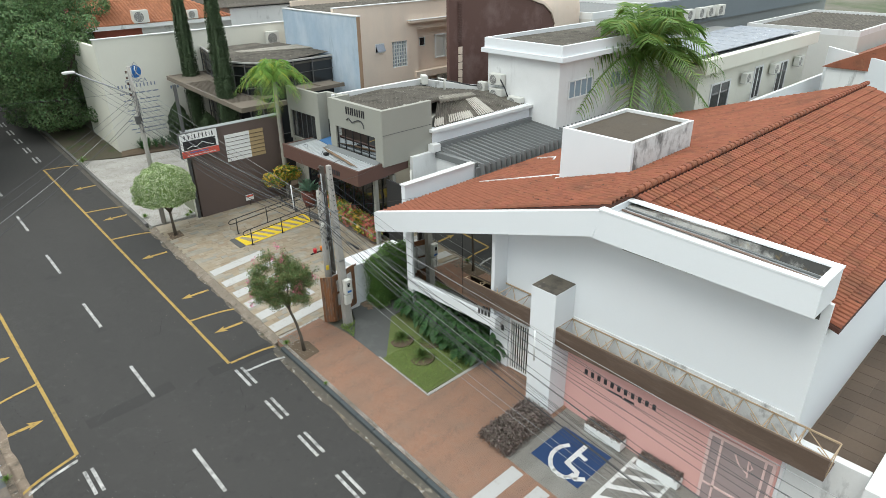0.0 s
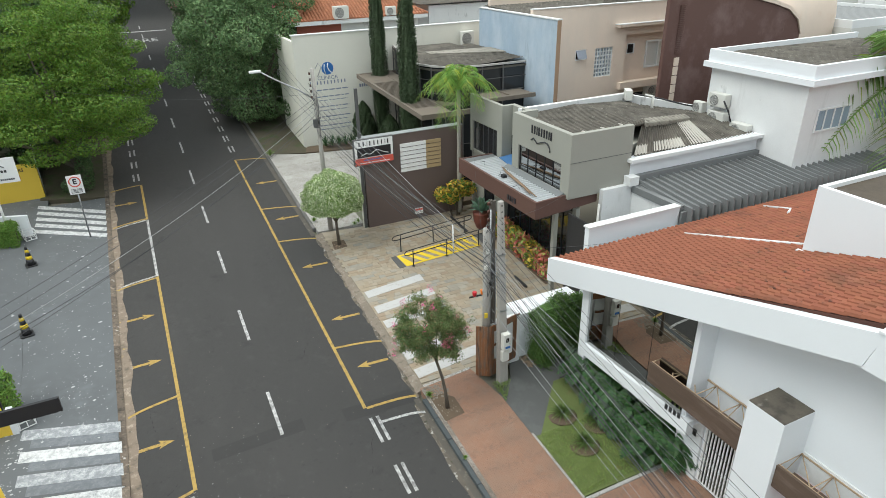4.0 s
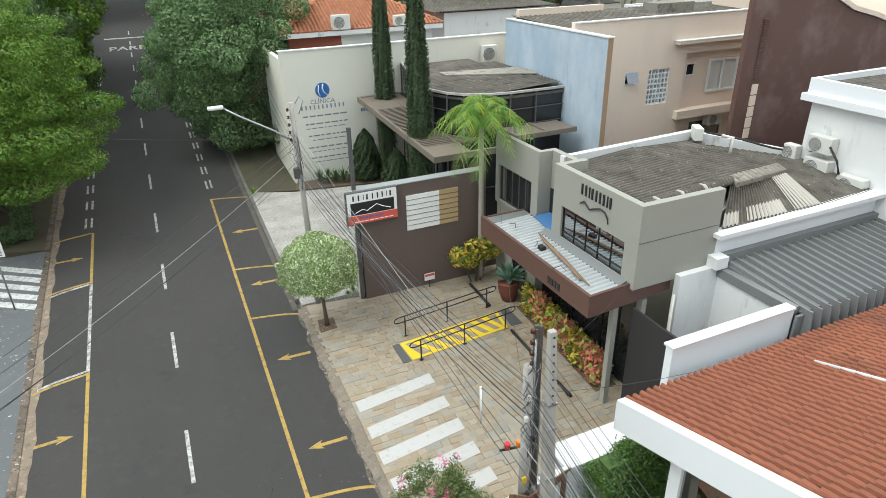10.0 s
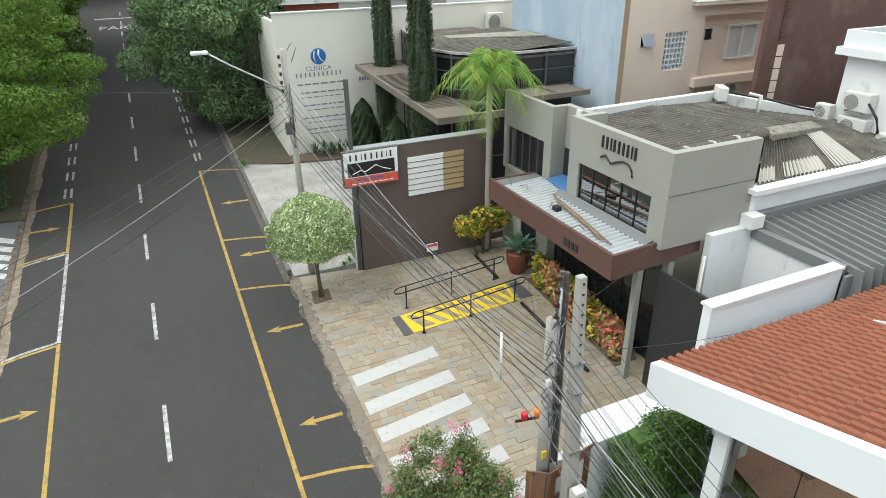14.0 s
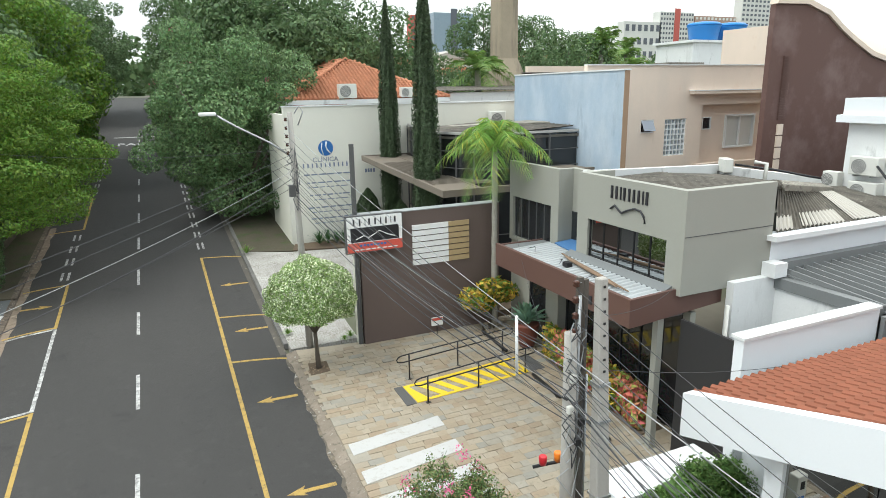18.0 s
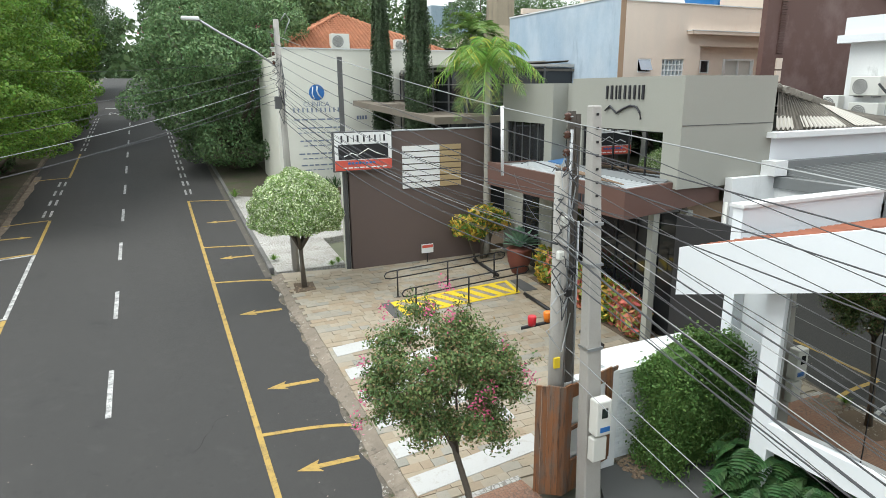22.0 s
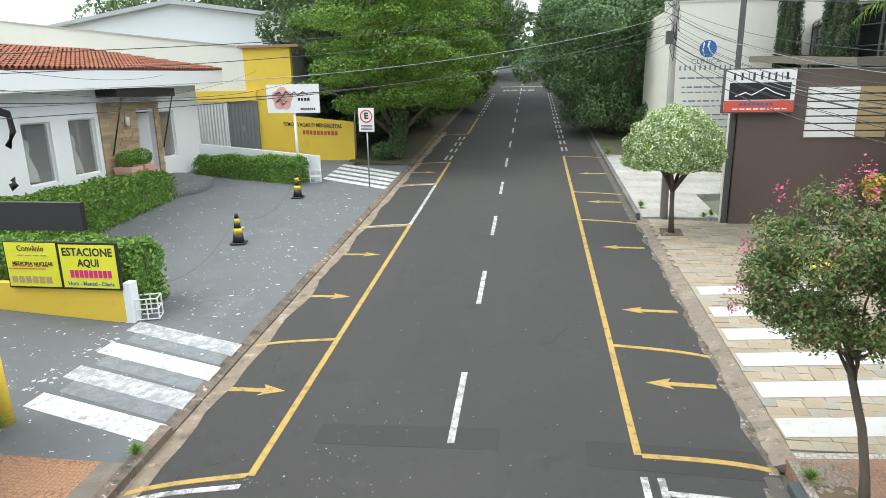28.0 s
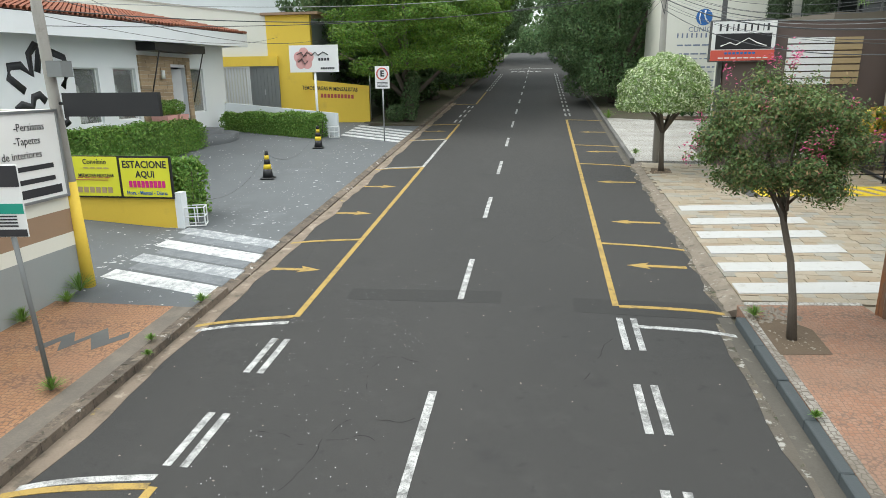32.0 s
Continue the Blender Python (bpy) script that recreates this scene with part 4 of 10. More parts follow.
# -x side
bm = B()
cross = [(-5.02, -0.3), (-5.02, 0.1), (-8.6, 0.1), (-14.8, 0.55), (-40, 0.6), (-40, -0.3)]
near, far = [[bm.verts.new((x, y, gz(y, h))) for x, h in cross] for y in (-1.2, 22.6)]
for i in range(6):
    bm.faces.new((near[i], near[(i + 1) % 6], far[(i + 1) % 6], far[i]))
bm.faces.new(near[::-1])
bm.faces.new(far)
bmesh.ops.recalc_face_normals(bm, faces=bm.faces)
tagged(link(bm, "car_park", m_lot), "worn grey painted concrete car park", "car park", kind="structure")
slab("car_park_back", m_lot, "grey painted concrete apron before the gate", "car park", [(-8.0, 22.62), (-8.0, 24.0), (-30, 24.2), (-30, 22.62)], 0.1)
slab("corner_pavement", m_orangemosaic, "orange stone mosaic pavement", "pavement", [(-5.42, -30), (-5.42, -1.204), (-8.0, -1.204), (-8.0, -30)], 0.15)
slab("pavement_edge", m_edge_strip, "worn grey strip between mosaic and kerb", "pavement", [(-5.024, -30), (-5.024, -1.204), (-5.416, -1.204), (-5.416, -30)], 0.152)
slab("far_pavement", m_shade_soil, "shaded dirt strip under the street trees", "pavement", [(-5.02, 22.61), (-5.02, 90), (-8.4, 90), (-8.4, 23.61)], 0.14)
bm = B()
gpoly(bm, [(-6.9, -3.0), (-6.6, -2.4), (-6.35, -2.75), (-6.1, -2.2), (-5.8, -2.6), (-5.6, -2.3), (-5.5, -2.5), (-5.85, -3.0), (-6.15, -2.6), (-6.4, -3.1), (-6.6, -2.75), (-6.75, -3.15)][::-1], 0.145, 0.154)
tagged(link(bm, "pavement_emblem", m_drive), "dark stone wave emblem set into the mosaic", "emblem", kind="structure")


def crossing(name, quads, h, mat_, label):
    t = thing(name, label, "crossing", kind="structure")
    for q in quads:
        bm = B()
        gpoly(bm, q, h - 0.03, h)
        part("stripe", bm, mat_, t)
    return t


crossing("painted_crossing", [[(5.36 + 0.02 * i, y), (8.4, y + 0.35), (8.4, y + 0.88), (5.36 + 0.02 * i, y + 0.53)] for i, y in enumerate((0.47, 1.64, 2.76, 3.87, 5.02, 6.3))],
         0.152, m_white_stripe, "six white painted stripes across the stone forecourt")
for k, wear_, lab_ in ((0, m_old_stripe, "white stripes on the grey car park entrance"), (1, m_film_stripe, "half-vanished white stripes on the grey car park entrance")):
    crossing("flaked_crossing", [[(-8.0, 0.2 + 1.05 * i), (-4.95, -0.62 + 1.0 * i), (-4.95, -0.1 + 1.0 * i), (-7.95, 0.68 + 1.05 * i)] for i in (k, k + 2)], 0.106, wear_, lab_)
crossing("overpainted_crossing", [[(-7.7, 0.75 + 1.05 * i), (-5.05, 0.0 + 1.0 * i), (-5.05, 0.4 + 1.0 * i), (-7.65, 1.15 + 1.05 * i)] for i in range(3)], 0.103, m_film_grey, "pale grey overpainted bands between the stripes")
crossing("painted_crossing", [[(-8.5, 19.4 + 0.78 * i), (-5.05, 17.4 + 0.74 * i), (-5.0, 17.8 + 0.74 * i), (-8.45, 19.8 + 0.78 * i)] for i in range(5)],
         0.106, m_old_stripe, "white stripes at the far end of the car park")

# ---- the white house with the terracotta roof ----
house = thing("white_house", "white rendered house with a low terracotta gable roof", "house")
RZ, RY, EY, EZ = 8.2, -12.05, -0.72, 4.55       # ridge height and line, eave line and height
PITCH = (RZ - EZ) / (EY - RY)
EY2 = -18.25
EZ2 = RZ - PITCH * (RY - EY2)
bm = B()
holed(bm, "x", -18.0, -1.4, -6.55, 5.9, 11.4, 11.65, [(-9.35, -0.75, -7.6, 1.85)])
part("front_wall", bm, m_white, house)
bm = B()
prism(bm, [(-18.0, 5.9), (-6.55, 5.9), (RY, 7.75), (-18.0, 6.9)], "x", 11.4, 11.53)
part("gable_wall", bm, m_white, house)
# added dark panel closes the hall behind the gate bars
bm = B()
box(bm, 13.4, -9.6, -0.9, 13.5, -7.3, 2.4)
part("hall_backing", bm, m_wood_dark, house, "dark brown panel added behind the gate")
bm = B()
box(bm, 11.65, -9.6, -0.95, 13.4, -7.3, -0.85)
part("hall_floor", bm, m_deck, house)
bm = B()
box(bm, 11.65, -18.0, -1.4, 34.0, -17.75, 6.2)
part("side_wall", bm, m_white, house)
bm = B()
box(bm, 12.6, -1.6, -0.6, 34.0, -1.35, 4.5)
part("side_wall", bm, m_white, house)
# gable fascia towards the street: sloping arm and level box
bm = B()
prism(bm, [(EY, EZ + 0.16), (EY, EZ - 0.75), (-11.7, 7.15), (-11.95, 8.06)], "x", 10.15, 10.4)
part("fascia", bm, m_white, house)
bm = B()
prism(bm, [(-11.72, 7.12), (-11.95, 8.06), (-17.95, 7.9), (-17.95, 7.05)], "x", 10.12, 10.3)
part("fascia", bm, m_white, house)
bm = B()
prism(bm, [(EY, EZ - 0.72), (EY, EZ - 0.62), (-11.7, 7.28), (-11.7, 7.18)], "x", 10.4, 11.4)
part("soffit", bm, m_white, house)
bm = B()
box(bm, 10.3, -17.8, 7.1, 11.4, -11.75, 7.2)
part("soffit", bm, m_white, house)
bm = B()
box(bm, 11.38, -17.78, 6.4, 11.56, -12.05, 7.9)
part("parapet", bm, m_black_mould, house, "mould-blackened inner parapet")
bm = B()
box(bm, 10.3, -17.95, 7.05, 11.56, -17.78, 7.9)
part("parapet", bm, m_white, house)
bm = B()
box(bm, 10.3, -12.05, 7.2, 11.56, -11.85, 8.04)
part("parapet", bm, m_white, house)
for pts in ([(10.1, -17.97, 7.9), (10.32, -11.83, 8.06)], [(11.34, -17.97, 7.9), (11.6, -11.83, 8.06)]):
    (xa, ya, za), (xb, yb, zb) = pts
    bm = B()
    hexa(bm, [(xa, ya, za), (xb, ya, za), (xb, yb, zb), (xa, yb, zb), (xa, ya, za + 0.05), (xb, ya, za + 0.05), (xb, yb, zb + 0.05), (xa, yb, zb + 0.05)])
    part("rim", bm, m_rim, house, "white rim with rusty flaking")
for ya, yb, z in ((-17.96, -17.76, 7.905), (-12.07, -11.84, 8.055)):
    bm = B()
    box(bm, 10.32, ya, z, 11.34, yb, z + 0.045)
    part("rim", bm, m_rim, house)
bm = B()
prism(bm, [(-17.78, 7.3), (-17.78, 7.58), (-12.05, 7.86), (-12.05, 7.5)], "x", 10.3, 11.38)
part("gutter_floor", bm, m_gutter_sheet, house, "pale grey metal gutter floor")
for xx, r_ in ((10.98, 0.035), (11.2, 0.03)):
    bm = B()
    tube(bm, [(xx, -17.7, 7.62), (xx + 0.03, -15.0, 7.77), (xx, -12.1, 7.89)], r_, 7)
    part("gutter_pipe", bm, m_rust if xx < 11.1 else m_zinc, house)
# glazed bay: three mirror-coated panes over a white sill
bm = B()
box(bm, 10.6, -2.62, 0.75, 10.82, -2.28, 4.6)
part("bay_post", bm, m_white, house)
bm = B()
prism(bm, [(-2.62, 1.53), (-2.62, 2.0), (-7.55, 2.2), (-7.55, 1.72)], "x", 10.55, 10.82)
part("bay_sill", bm, m_white, house)
for y0, y1 in ((-4.09, -2.63), (-5.61, -4.11), (-7.15, -5.63)):
    bm = B()
    prism(bm, [(y1, 1.96), (y1, 4.1 + (EY - y1) * PITCH), (y0, 4.1 + (EY - y0) * PITCH), (y0, 2.1)], "x", 10.68, 10.7)
    part("pane", bm, m_bayglass, house, "grey mirror-coated window pane")
for yy in (-4.1, -5.62):
    bm = B()
    box(bm, 10.702, yy - 0.03, 1.9, 10.76, yy + 0.03, 4.2 + (EY - yy) * PITCH)
    part("mullion", bm, m_black, house)
bm = B()
box(bm, 10.69, -7.32, 1.7, 11.64, -7.16, 6.0)
part("bay_return", bm, m_white, house)
bm = B()
box(bm, 10.8, -2.36, -0.5, 12.7, -2.22, 4.1)
part("side_wall", bm, m_white, house)
bm = B()
box(bm, 12.7, -2.36, -0.5, 12.8, -0.16, 3.9)
dr = part("side_door", bm, m_white, house, "white metal driveway door")
bm = B()
box(bm, 12.66, -0.72, 1.25, 12.7, -0.6, 1.65)
part("door_lock", bm, m_black, dr)
bm = B()
prism(bm, [(-6.6, 0.0), (-2.5, 0.0), (-2.5, 1.45), (-6.6, 1.8)], "x", 11.6, 11.8)
part("base_wall", bm, m_greydark, house)
# tall chimney-like column
for x0, y0, x1, y1 in ((10.3, -10.45, 10.4, -9.4), (11.3, -10.45, 11.4, -9.4), (10.4, -9.5, 11.3, -9.4), (10.4, -10.45, 11.3, -10.35)):
    bm = B()
    box(bm, x0, y0, -1.0, x1, y1, 4.5)
    part("column_side", bm, m_white, house)
bm = B()
box(bm, 10.31, -10.44, 4.5, 11.39, -9.41, 4.53)
part("column_top", bm, m_column_top, house, "brown mould-stained flat top")
# pink shop front under the white wall
bm = B()
box(bm, 11.3, -17.9, -1.6, 11.396, -10.45, 2.45)
part("shop_wall", bm, m_pink, house, "pink painted shop wall")
SW0, SW1, SZ0, SZ1 = -17.85, -15.85, -1.25, 1.58
bm = B()
frame_yz(bm, SW0, SZ0, SW1, SZ1, 11.22, 0.1, 0.08)
sw = part("shop_window", bm, m_pink_frame, house, "pale pink window frame")
for yy in (-17.6, -16.3):
    bm = B()
    box(bm, 11.22, yy, SZ0 + 0.1, 11.29, yy + 0.07, SZ1 - 0.1)
    part("mullion", bm, m_pink_frame, sw)
bm = B()
box(bm, 11.22, SW0 + 0.1, -0.45, 11.28, SW1 - 0.1, -0.38)
part("mullion", bm, m_pink_frame, sw)
bm = B()
box(bm, 11.25, SW0 + 0.1, SZ0 + 0.1, 11.27, SW1 - 0.1, SZ1 - 0.1)
part("shop_pane", bm, m_shopglass, sw)
bm = B()
tube(bm, [(11.245, -16.7, 1.2), (11.245, -16.85, 0.9), (11.245, -17.1, 0.75), (11.245, -17.25, 1.0), (11.245, -17.1, 1.25), (11.245, -17.15, 0.6)], 0.03, 5)
part("pane_mark", bm, m_pink_frame, sw)
# timber awning boards with an open frame behind
for y0, y1, zb in ((-9.4, -5.9, 2.68), (-19.1, -10.45, 2.48)):
    bm = B()
    box(bm, 10.42, y0, zb, 10.5, y1, zb + 0.7)
    aw = part("awning_board", bm, m_wood_dark, house, "dark weathered timber board")
    n = int((y1 - y0) / 0.85)
    for i in range(n + 1):
        yy = y0 + (y1 - y0) * i / n
        bm = B()
        tube(bm, [(10.52, yy, zb + 0.66), (11.38, yy, zb + 0.66)], 0.018, 6)
        part("awning_bar", bm, m_truss, aw, "pale thin timber bar")
        bm = B()
        tube(bm, [(10.52, yy, zb + 0.08), (11.38, yy, zb + 0.66)], 0.014, 6)
        part("awning_bar", bm, m_truss, aw)
        if i < n:
            bm = B()
            tube(bm, [(10.52, yy, zb + 0.66), (11.38, yy + (y1 - y0) / n, zb + 0.67)], 0.015, 6)
            part("awning_bar", bm, m_truss, aw)
    for xa in (10.5, 11.34):
        bm = B()
        box(bm, xa, y0, zb + 0.64, xa + 0.04, y1, zb + 0.69)
        part("awning_rail", bm, m_truss, aw)
    bm = B()
    box(bm, 10.5, y0, zb, 11.3, y1, zb + 0.05)
    part("awning_floor", bm, m_wood_dark, aw)
bm = B()
for i in range(14):
    tube(bm, [(10.7, -19.0 + i * 0.6, 3.0), (10.85 + 0.1 * (i % 2), -18.7 + i * 0.6, 3.08 + 0.04 * (i % 3))], 0.015, 5)
part("loose_cable", bm, m_truss, house)["kind"] = "stuff"
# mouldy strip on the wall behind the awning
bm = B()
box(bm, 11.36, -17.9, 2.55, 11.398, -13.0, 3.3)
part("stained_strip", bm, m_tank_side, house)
bm = B()
box(bm, 11.36, -13.0, 2.55, 11.397, -10.5, 3.25)
part("stained_strip", bm, m_white_old, house)
# shop name as plain bars
for i in range(11):
    bm = B()
    y0 = -11.22 - 0.268 * i
    box(bm, 11.28, y0 - 0.12, 1.2, 11.3, y0, 1.42)
    part("name_bar", bm, m_ink, house)
for y0, y1, z in ((-13.25, -12.85, 1.0), (-12.78, -12.2, 1.0)):
    bm = B()
    box(bm, 11.28, y0, z, 11.3, y1, z + 0.07)
    part("name_bar", bm, m_ink, house)
# number shapes on the sill
for i in range(4):
    bm = B()
    box(bm, 10.535, -6.75 - i * 0.17, 2.08 + 0.014 * i, 10.55, -6.64 - i * 0.17, 2.27 + 0.014 * i)
    part("number_bar", bm, m_ink, house)
# gate
gate = thing("slatted_gate", "white vertical-bar metal gate beside the column", "gate")
bm = B()
frame_yz(bm, -9.38, -0.45, -7.6, 1.85, 11.38, 0.07, 0.05)
part("gate_frame", bm, m_white_metal, gate)
for i in range(15):
    bm = B()
    yy = -9.25 + i * 0.115
    box(bm, 11.39, yy, -0.4, 11.42, yy + 0.045, 1.82)
    part("bar", bm, m_white_metal, gate)
bm = B()
box(bm, 11.3, -7.55, -0.6, 11.6, -6.6, 2.3)
part("gate_pier", bm, m_white, gate)
bm = B()
box(bm, 11.28, -7.35, 1.2, 11.3, -7.22, 1.45)
part("intercom", bm, m_black, gate)

# low walls at the +x end of the plot
yard = thing("yard_wall", "low white wall round a brown tiled yard", "wall", kind="structure")
bm = B()
box(bm, 11.7, -24.3, -1.6, 30, -24.0, 3.0)
part("wall_panel", bm, m_white_old, yard)
bm = B()
box(bm, 20.5, -24.0, -1.6, 20.7, -17.9, 3.6)
part("wall_panel", bm, m_white, yard)
bm = B()
box(bm, 11.5, -19.9, -1.6, 11.75, -18.0, 2.45)
part("wall_panel", bm, m_white_old, yard)
bm = B()
box(bm, 11.75, -24.0, 1.7, 20.5, -18.0, 1.8)
part("terrace_slab", bm, m_deck, yard, "brown terrace slab")
for i in range(14):
    for j in range(9):
        bm = B()
        box(bm, 11.78 + i * 0.62, -24.0 + j * 0.66, 1.8, 12.385 + i * 0.62, -23.352 + j * 0.66, 1.812)
        part("floor_tile", bm, m_deck, yard)
bm = B()
box(bm, 10.6, -20.6, -2.0, 30.0, -19.95, 2.75)
part("wall_panel", bm, m_white_old, yard)

# roof water-tank box
tank_box = thing("roof_tank_box", "white rendered water-tank box with a stained flat top on the roof", "roof box")
TX0, TX1, TY0, TY1, TZ = 14.75, 19.2, -10.05, -7.0, 8.72
for x0, y0, x1, y1, mt in ((TX0, TY0, TX0 + 0.15, TY1, m_white), (TX1 - 0.15, TY0, TX1, TY1, m_white_old), (TX0 + 0.15, TY0, TX1 - 0.15, TY0 + 0.15, m_tank_side), (TX0 + 0.15, TY1 - 0.15, TX1 - 0.15, TY1, m_white_old)):
    bm = B()
    box(bm, x0, y0, 6.2, x1, y1, TZ)
    part("box_wall", bm, mt, tank_box, "mould-streaked wall" if mt is m_tank_side else "")
bm = B()
box(bm, TX0 + 0.15, TY0 + 0.15, TZ - 0.25, TX1 - 0.15, TY1 - 0.15, TZ - 0.12)
part("box_top", bm, mat("stained_slab", (0.075, 0.06, 0.044), 0.65, var=0.3, coarse=0.6, fine=14, spec=0.2, stains=[((0.16, 0.16, 0.16), 0.45, 0.58, 0.72, 0.6), ((0.045, 0.036, 0.026), 1, 0.5, 0.7, 0.7)]), tank_box, "brown stained flat slab")
bm = B()
box(bm, TX0 - 0.12, TY0 - 0.12, 6.2, TX0, TY1 + 0.12, RZ - PITCH * (TY1 - RY) + 0.12)
part("flashing", bm, m_white_old, tank_box)

# ---- the grey shop with the brown canopy ----
shop = thing("grey_shop", "grey-beige two-storey shop with a brown canopy", "shop building")
GT = 7.84
bm = B()
# street wall of the upper box with its window opening: y 3.0..7.6
holed(bm, "x", 3.0, 5.0, 7.6, GT, 13.7, 13.95, [(3.62, 5.2, 7.05, 6.42)])
part("upper_wall", bm, m_grey, shop)
bm = B()
box(bm, 13.95, 3.0, 5.0, 17.0, 3.25, GT)
part("upper_wall", bm, m_grey, shop)
bm = B()
box(bm, 13.72, 2.99, 6.6, 17.0, 3.0, 6.62)
part("wall_groove", bm, m_greydark, shop)
bm = B()
box(bm, 13.95, 7.35, 5.0, 14.95, 7.6, GT)
part("upper_wall", bm, m_grey, shop)
# wing, its return and the set-back link
WT = 7.72
bm = B()
holed(bm, "x", 9.25, 4.6, 12.6, WT, 14.1, 14.32, [(9.72, 4.75, 12.35, 6.36)])
part("wing_wall", bm, m_grey, shop)
bm = B()
box(bm, 14.32, 9.25, 4.6, 14.95, 9.47, WT)
part("wing_wall", bm, m_grey, shop)
bm = B()
box(bm, 14.7, 7.6, 5.0, 14.95, 9.25, WT)
part("link_wall", bm, m_grey, shop)
bm = B()
box(bm, 14.68, 7.62, 5.1, 14.7, 9.23, 6.2)
part("link_window", bm, m_darkglass, shop)
bm = B()
box(bm, 14.22, 9.72, 4.75, 14.25, 12.35, 6.36)
wgl = part("wing_window", bm, m_darkglass, shop)
for yy in (9.72, 10.25, 10.78, 11.31, 11.84, 12.3):
    bm = B()
    box(bm, 14.19, yy, 4.75, 14.22, yy + 0.04, 6.36)
    part("mullion", bm, m_greydark, wgl)
bm = B()
box(bm, 13.8, 3.62, 5.2, 13.83, 7.05, 6.42)
win = part("window", bm, m_coated, shop, "mirror-coated window pane")
for i in range(6):
    yy = 3.62 + i * (3.39 / 5)
    bm = B()
    box(bm, 13.77, yy, 5.2, 13.8, yy + 0.022, 6.42)
    part("mullion", bm, m_black, win)
for zz in (5.2, 5.42, 6.39):
    bm = B()
    box(bm, 13.765, 3.62, zz, 13.795, 7.05, zz + 0.022)
    part("mullion", bm, m_black, win)
# shop name: plain bars and a wave
y1 = 5.95
for w_ in (0.13, 0.13, 0.06, 0.14, 0.12, 0.12, 0.12, 0.06, 0.14):
    bm = B()
    box(bm, 13.65, y1 - w_ * 0.5, 7.25, 13.69, y1, 7.62)
    part("name_bar", bm, m_ink, shop)
    y1 -= w_ + 0.075
bm = B()
tube(bm, [(13.66, 5.95, 6.92), (13.66, 5.75, 7.05), (13.66, 5.6, 6.95), (13.66, 5.45, 6.86), (13.66, 5.2, 6.98), (13.66, 4.9, 7.08), (13.66, 4.65, 7.05), (13.66, 4.5, 6.9), (13.66, 4.45, 6.72)], 0.03, 6)
part("wave_mark", bm, m_ink, shop)
# canopy
CX, CY0, CY1 = 12.15, 3.14, 10.25
bm = B()
box(bm, CX, CY0, 4.32, CX + 0.12, CY1, 5.1)
part("canopy_fascia", bm, m_fascia, shop)
bm = B()
prism(bm, [(CX + 0.12, 4.32), (15.4, 4.56), (15.4, 5.25), (CX + 0.12, 5.1)], "y", CY0, CY0 + 0.1)
part("canopy_fascia", bm, m_fascia, shop)
bm = B()
box(bm, CX + 0.12, CY1 - 0.1, 4.32, 14.1, CY1, 5.06)
part("canopy_fascia", bm, m_fascia, shop)
bm = B()
box(bm, CX + 0.12, CY0 + 0.1, 4.35, 14.1, CY1 - 0.1, 4.42)
part("canopy_soffit", bm, m_greydark, shop)
vs, fs = [], []
n = 150
for i in range(n + 1):
    y = CY0 + 0.12 + (9.45 - CY0) * i / n
    z = (-0.03, -0.03, 0.035, 0.04, 0.035)[i % 5]
    vs += [(CX + 0.14, y, 4.99 + z), (13.5 if y < 7.7 else 13.95, y, 5.07 + z)]
for i in range(n):
    fs.append((2 * i, 2 * i + 1, 2 * i + 3, 2 * i + 2))
data_part("canopy_sheet", vs, fs, m_whitemetal, shop, "white corrugated sheet")
bm = B()
box(bm, CX + 0.13, 9.58, 4.95, 14.1, CY1 - 0.11, 5.03)
part("canopy_cap", bm, m_zinc, shop, "flat grey sheet at the canopy end")
bm = B()
hexa(bm, [(13.4, 3.3, 5.06), (13.7, 3.3, 5.06), (13.7, 7.9, 5.06), (13.4, 7.9, 5.06), (13.4, 3.3, 5.1), (13.7, 3.3, 5.22), (13.7, 7.9, 5.22), (13.4, 7.9, 5.1)])
part("flashing", bm, m_zinc, shop)
bm = B()
hexa(bm, [(13.72, 7.62, 5.1), (14.66, 7.62, 5.1), (14.66, 9.2, 5.1), (13.95, 9.2, 5.1), (13.72, 7.62, 5.14), (14.66, 7.62, 5.2), (14.66, 9.2, 5.2), (13.95, 9.2, 5.14)])
part("tarpaulin", bm, m_tarp, shop, "blue sheet in the recess")
for pts, r_ in (([(13.25, 7.75, 5.2), (13.05, 6.9, 5.17), (12.85, 5.6, 5.15), (12.55, 3.7, 5.13)], [0.03, 0.09, 0.1, 0.03]), ([(13.15, 7.3, 5.2), (13.0, 6.6, 5.2), (12.85, 6.0, 5.18)], [0.04, 0.08, 0.03]), ([(12.8, 5.2, 5.14), (12.62, 4.6, 5.16), (12.5, 4.1, 5.14)], [0.03, 0.07, 0.02])):
    bm = B()
    tube(bm, pts, r_, 6)
    for v_ in bm.verts:
        v_.co.z = 5.12 + (v_.co.z - 5.12) * 0.55
    part("fallen_branch", bm, m_husk, shop, "dry brown palm husk lying on the sheet")
for x_, y_, a_ in ((12.55, 6.9, 0.4), (12.75, 8.6, 1.0), (12.5, 4.9, 2.0)):
    bm = B()
    tube(bm, [(x_, y_, 5.1), (x_ + 0.2 * math.cos(a_), y_ + 0.2 * math.sin(a_), 5.22), (x_ + 0.5 * math.cos(a_ + 0.5), y_ + 0.5 * math.sin(a_ + 0.5), 5.1)], 0.012, 5)
    part("loose_wire", bm, m_cable, shop)
bm = B()
box(bm, 12.6, 6.55, 5.06, 12.8, 6.8, 5.2)
part("floodlight", bm, m_black, shop)

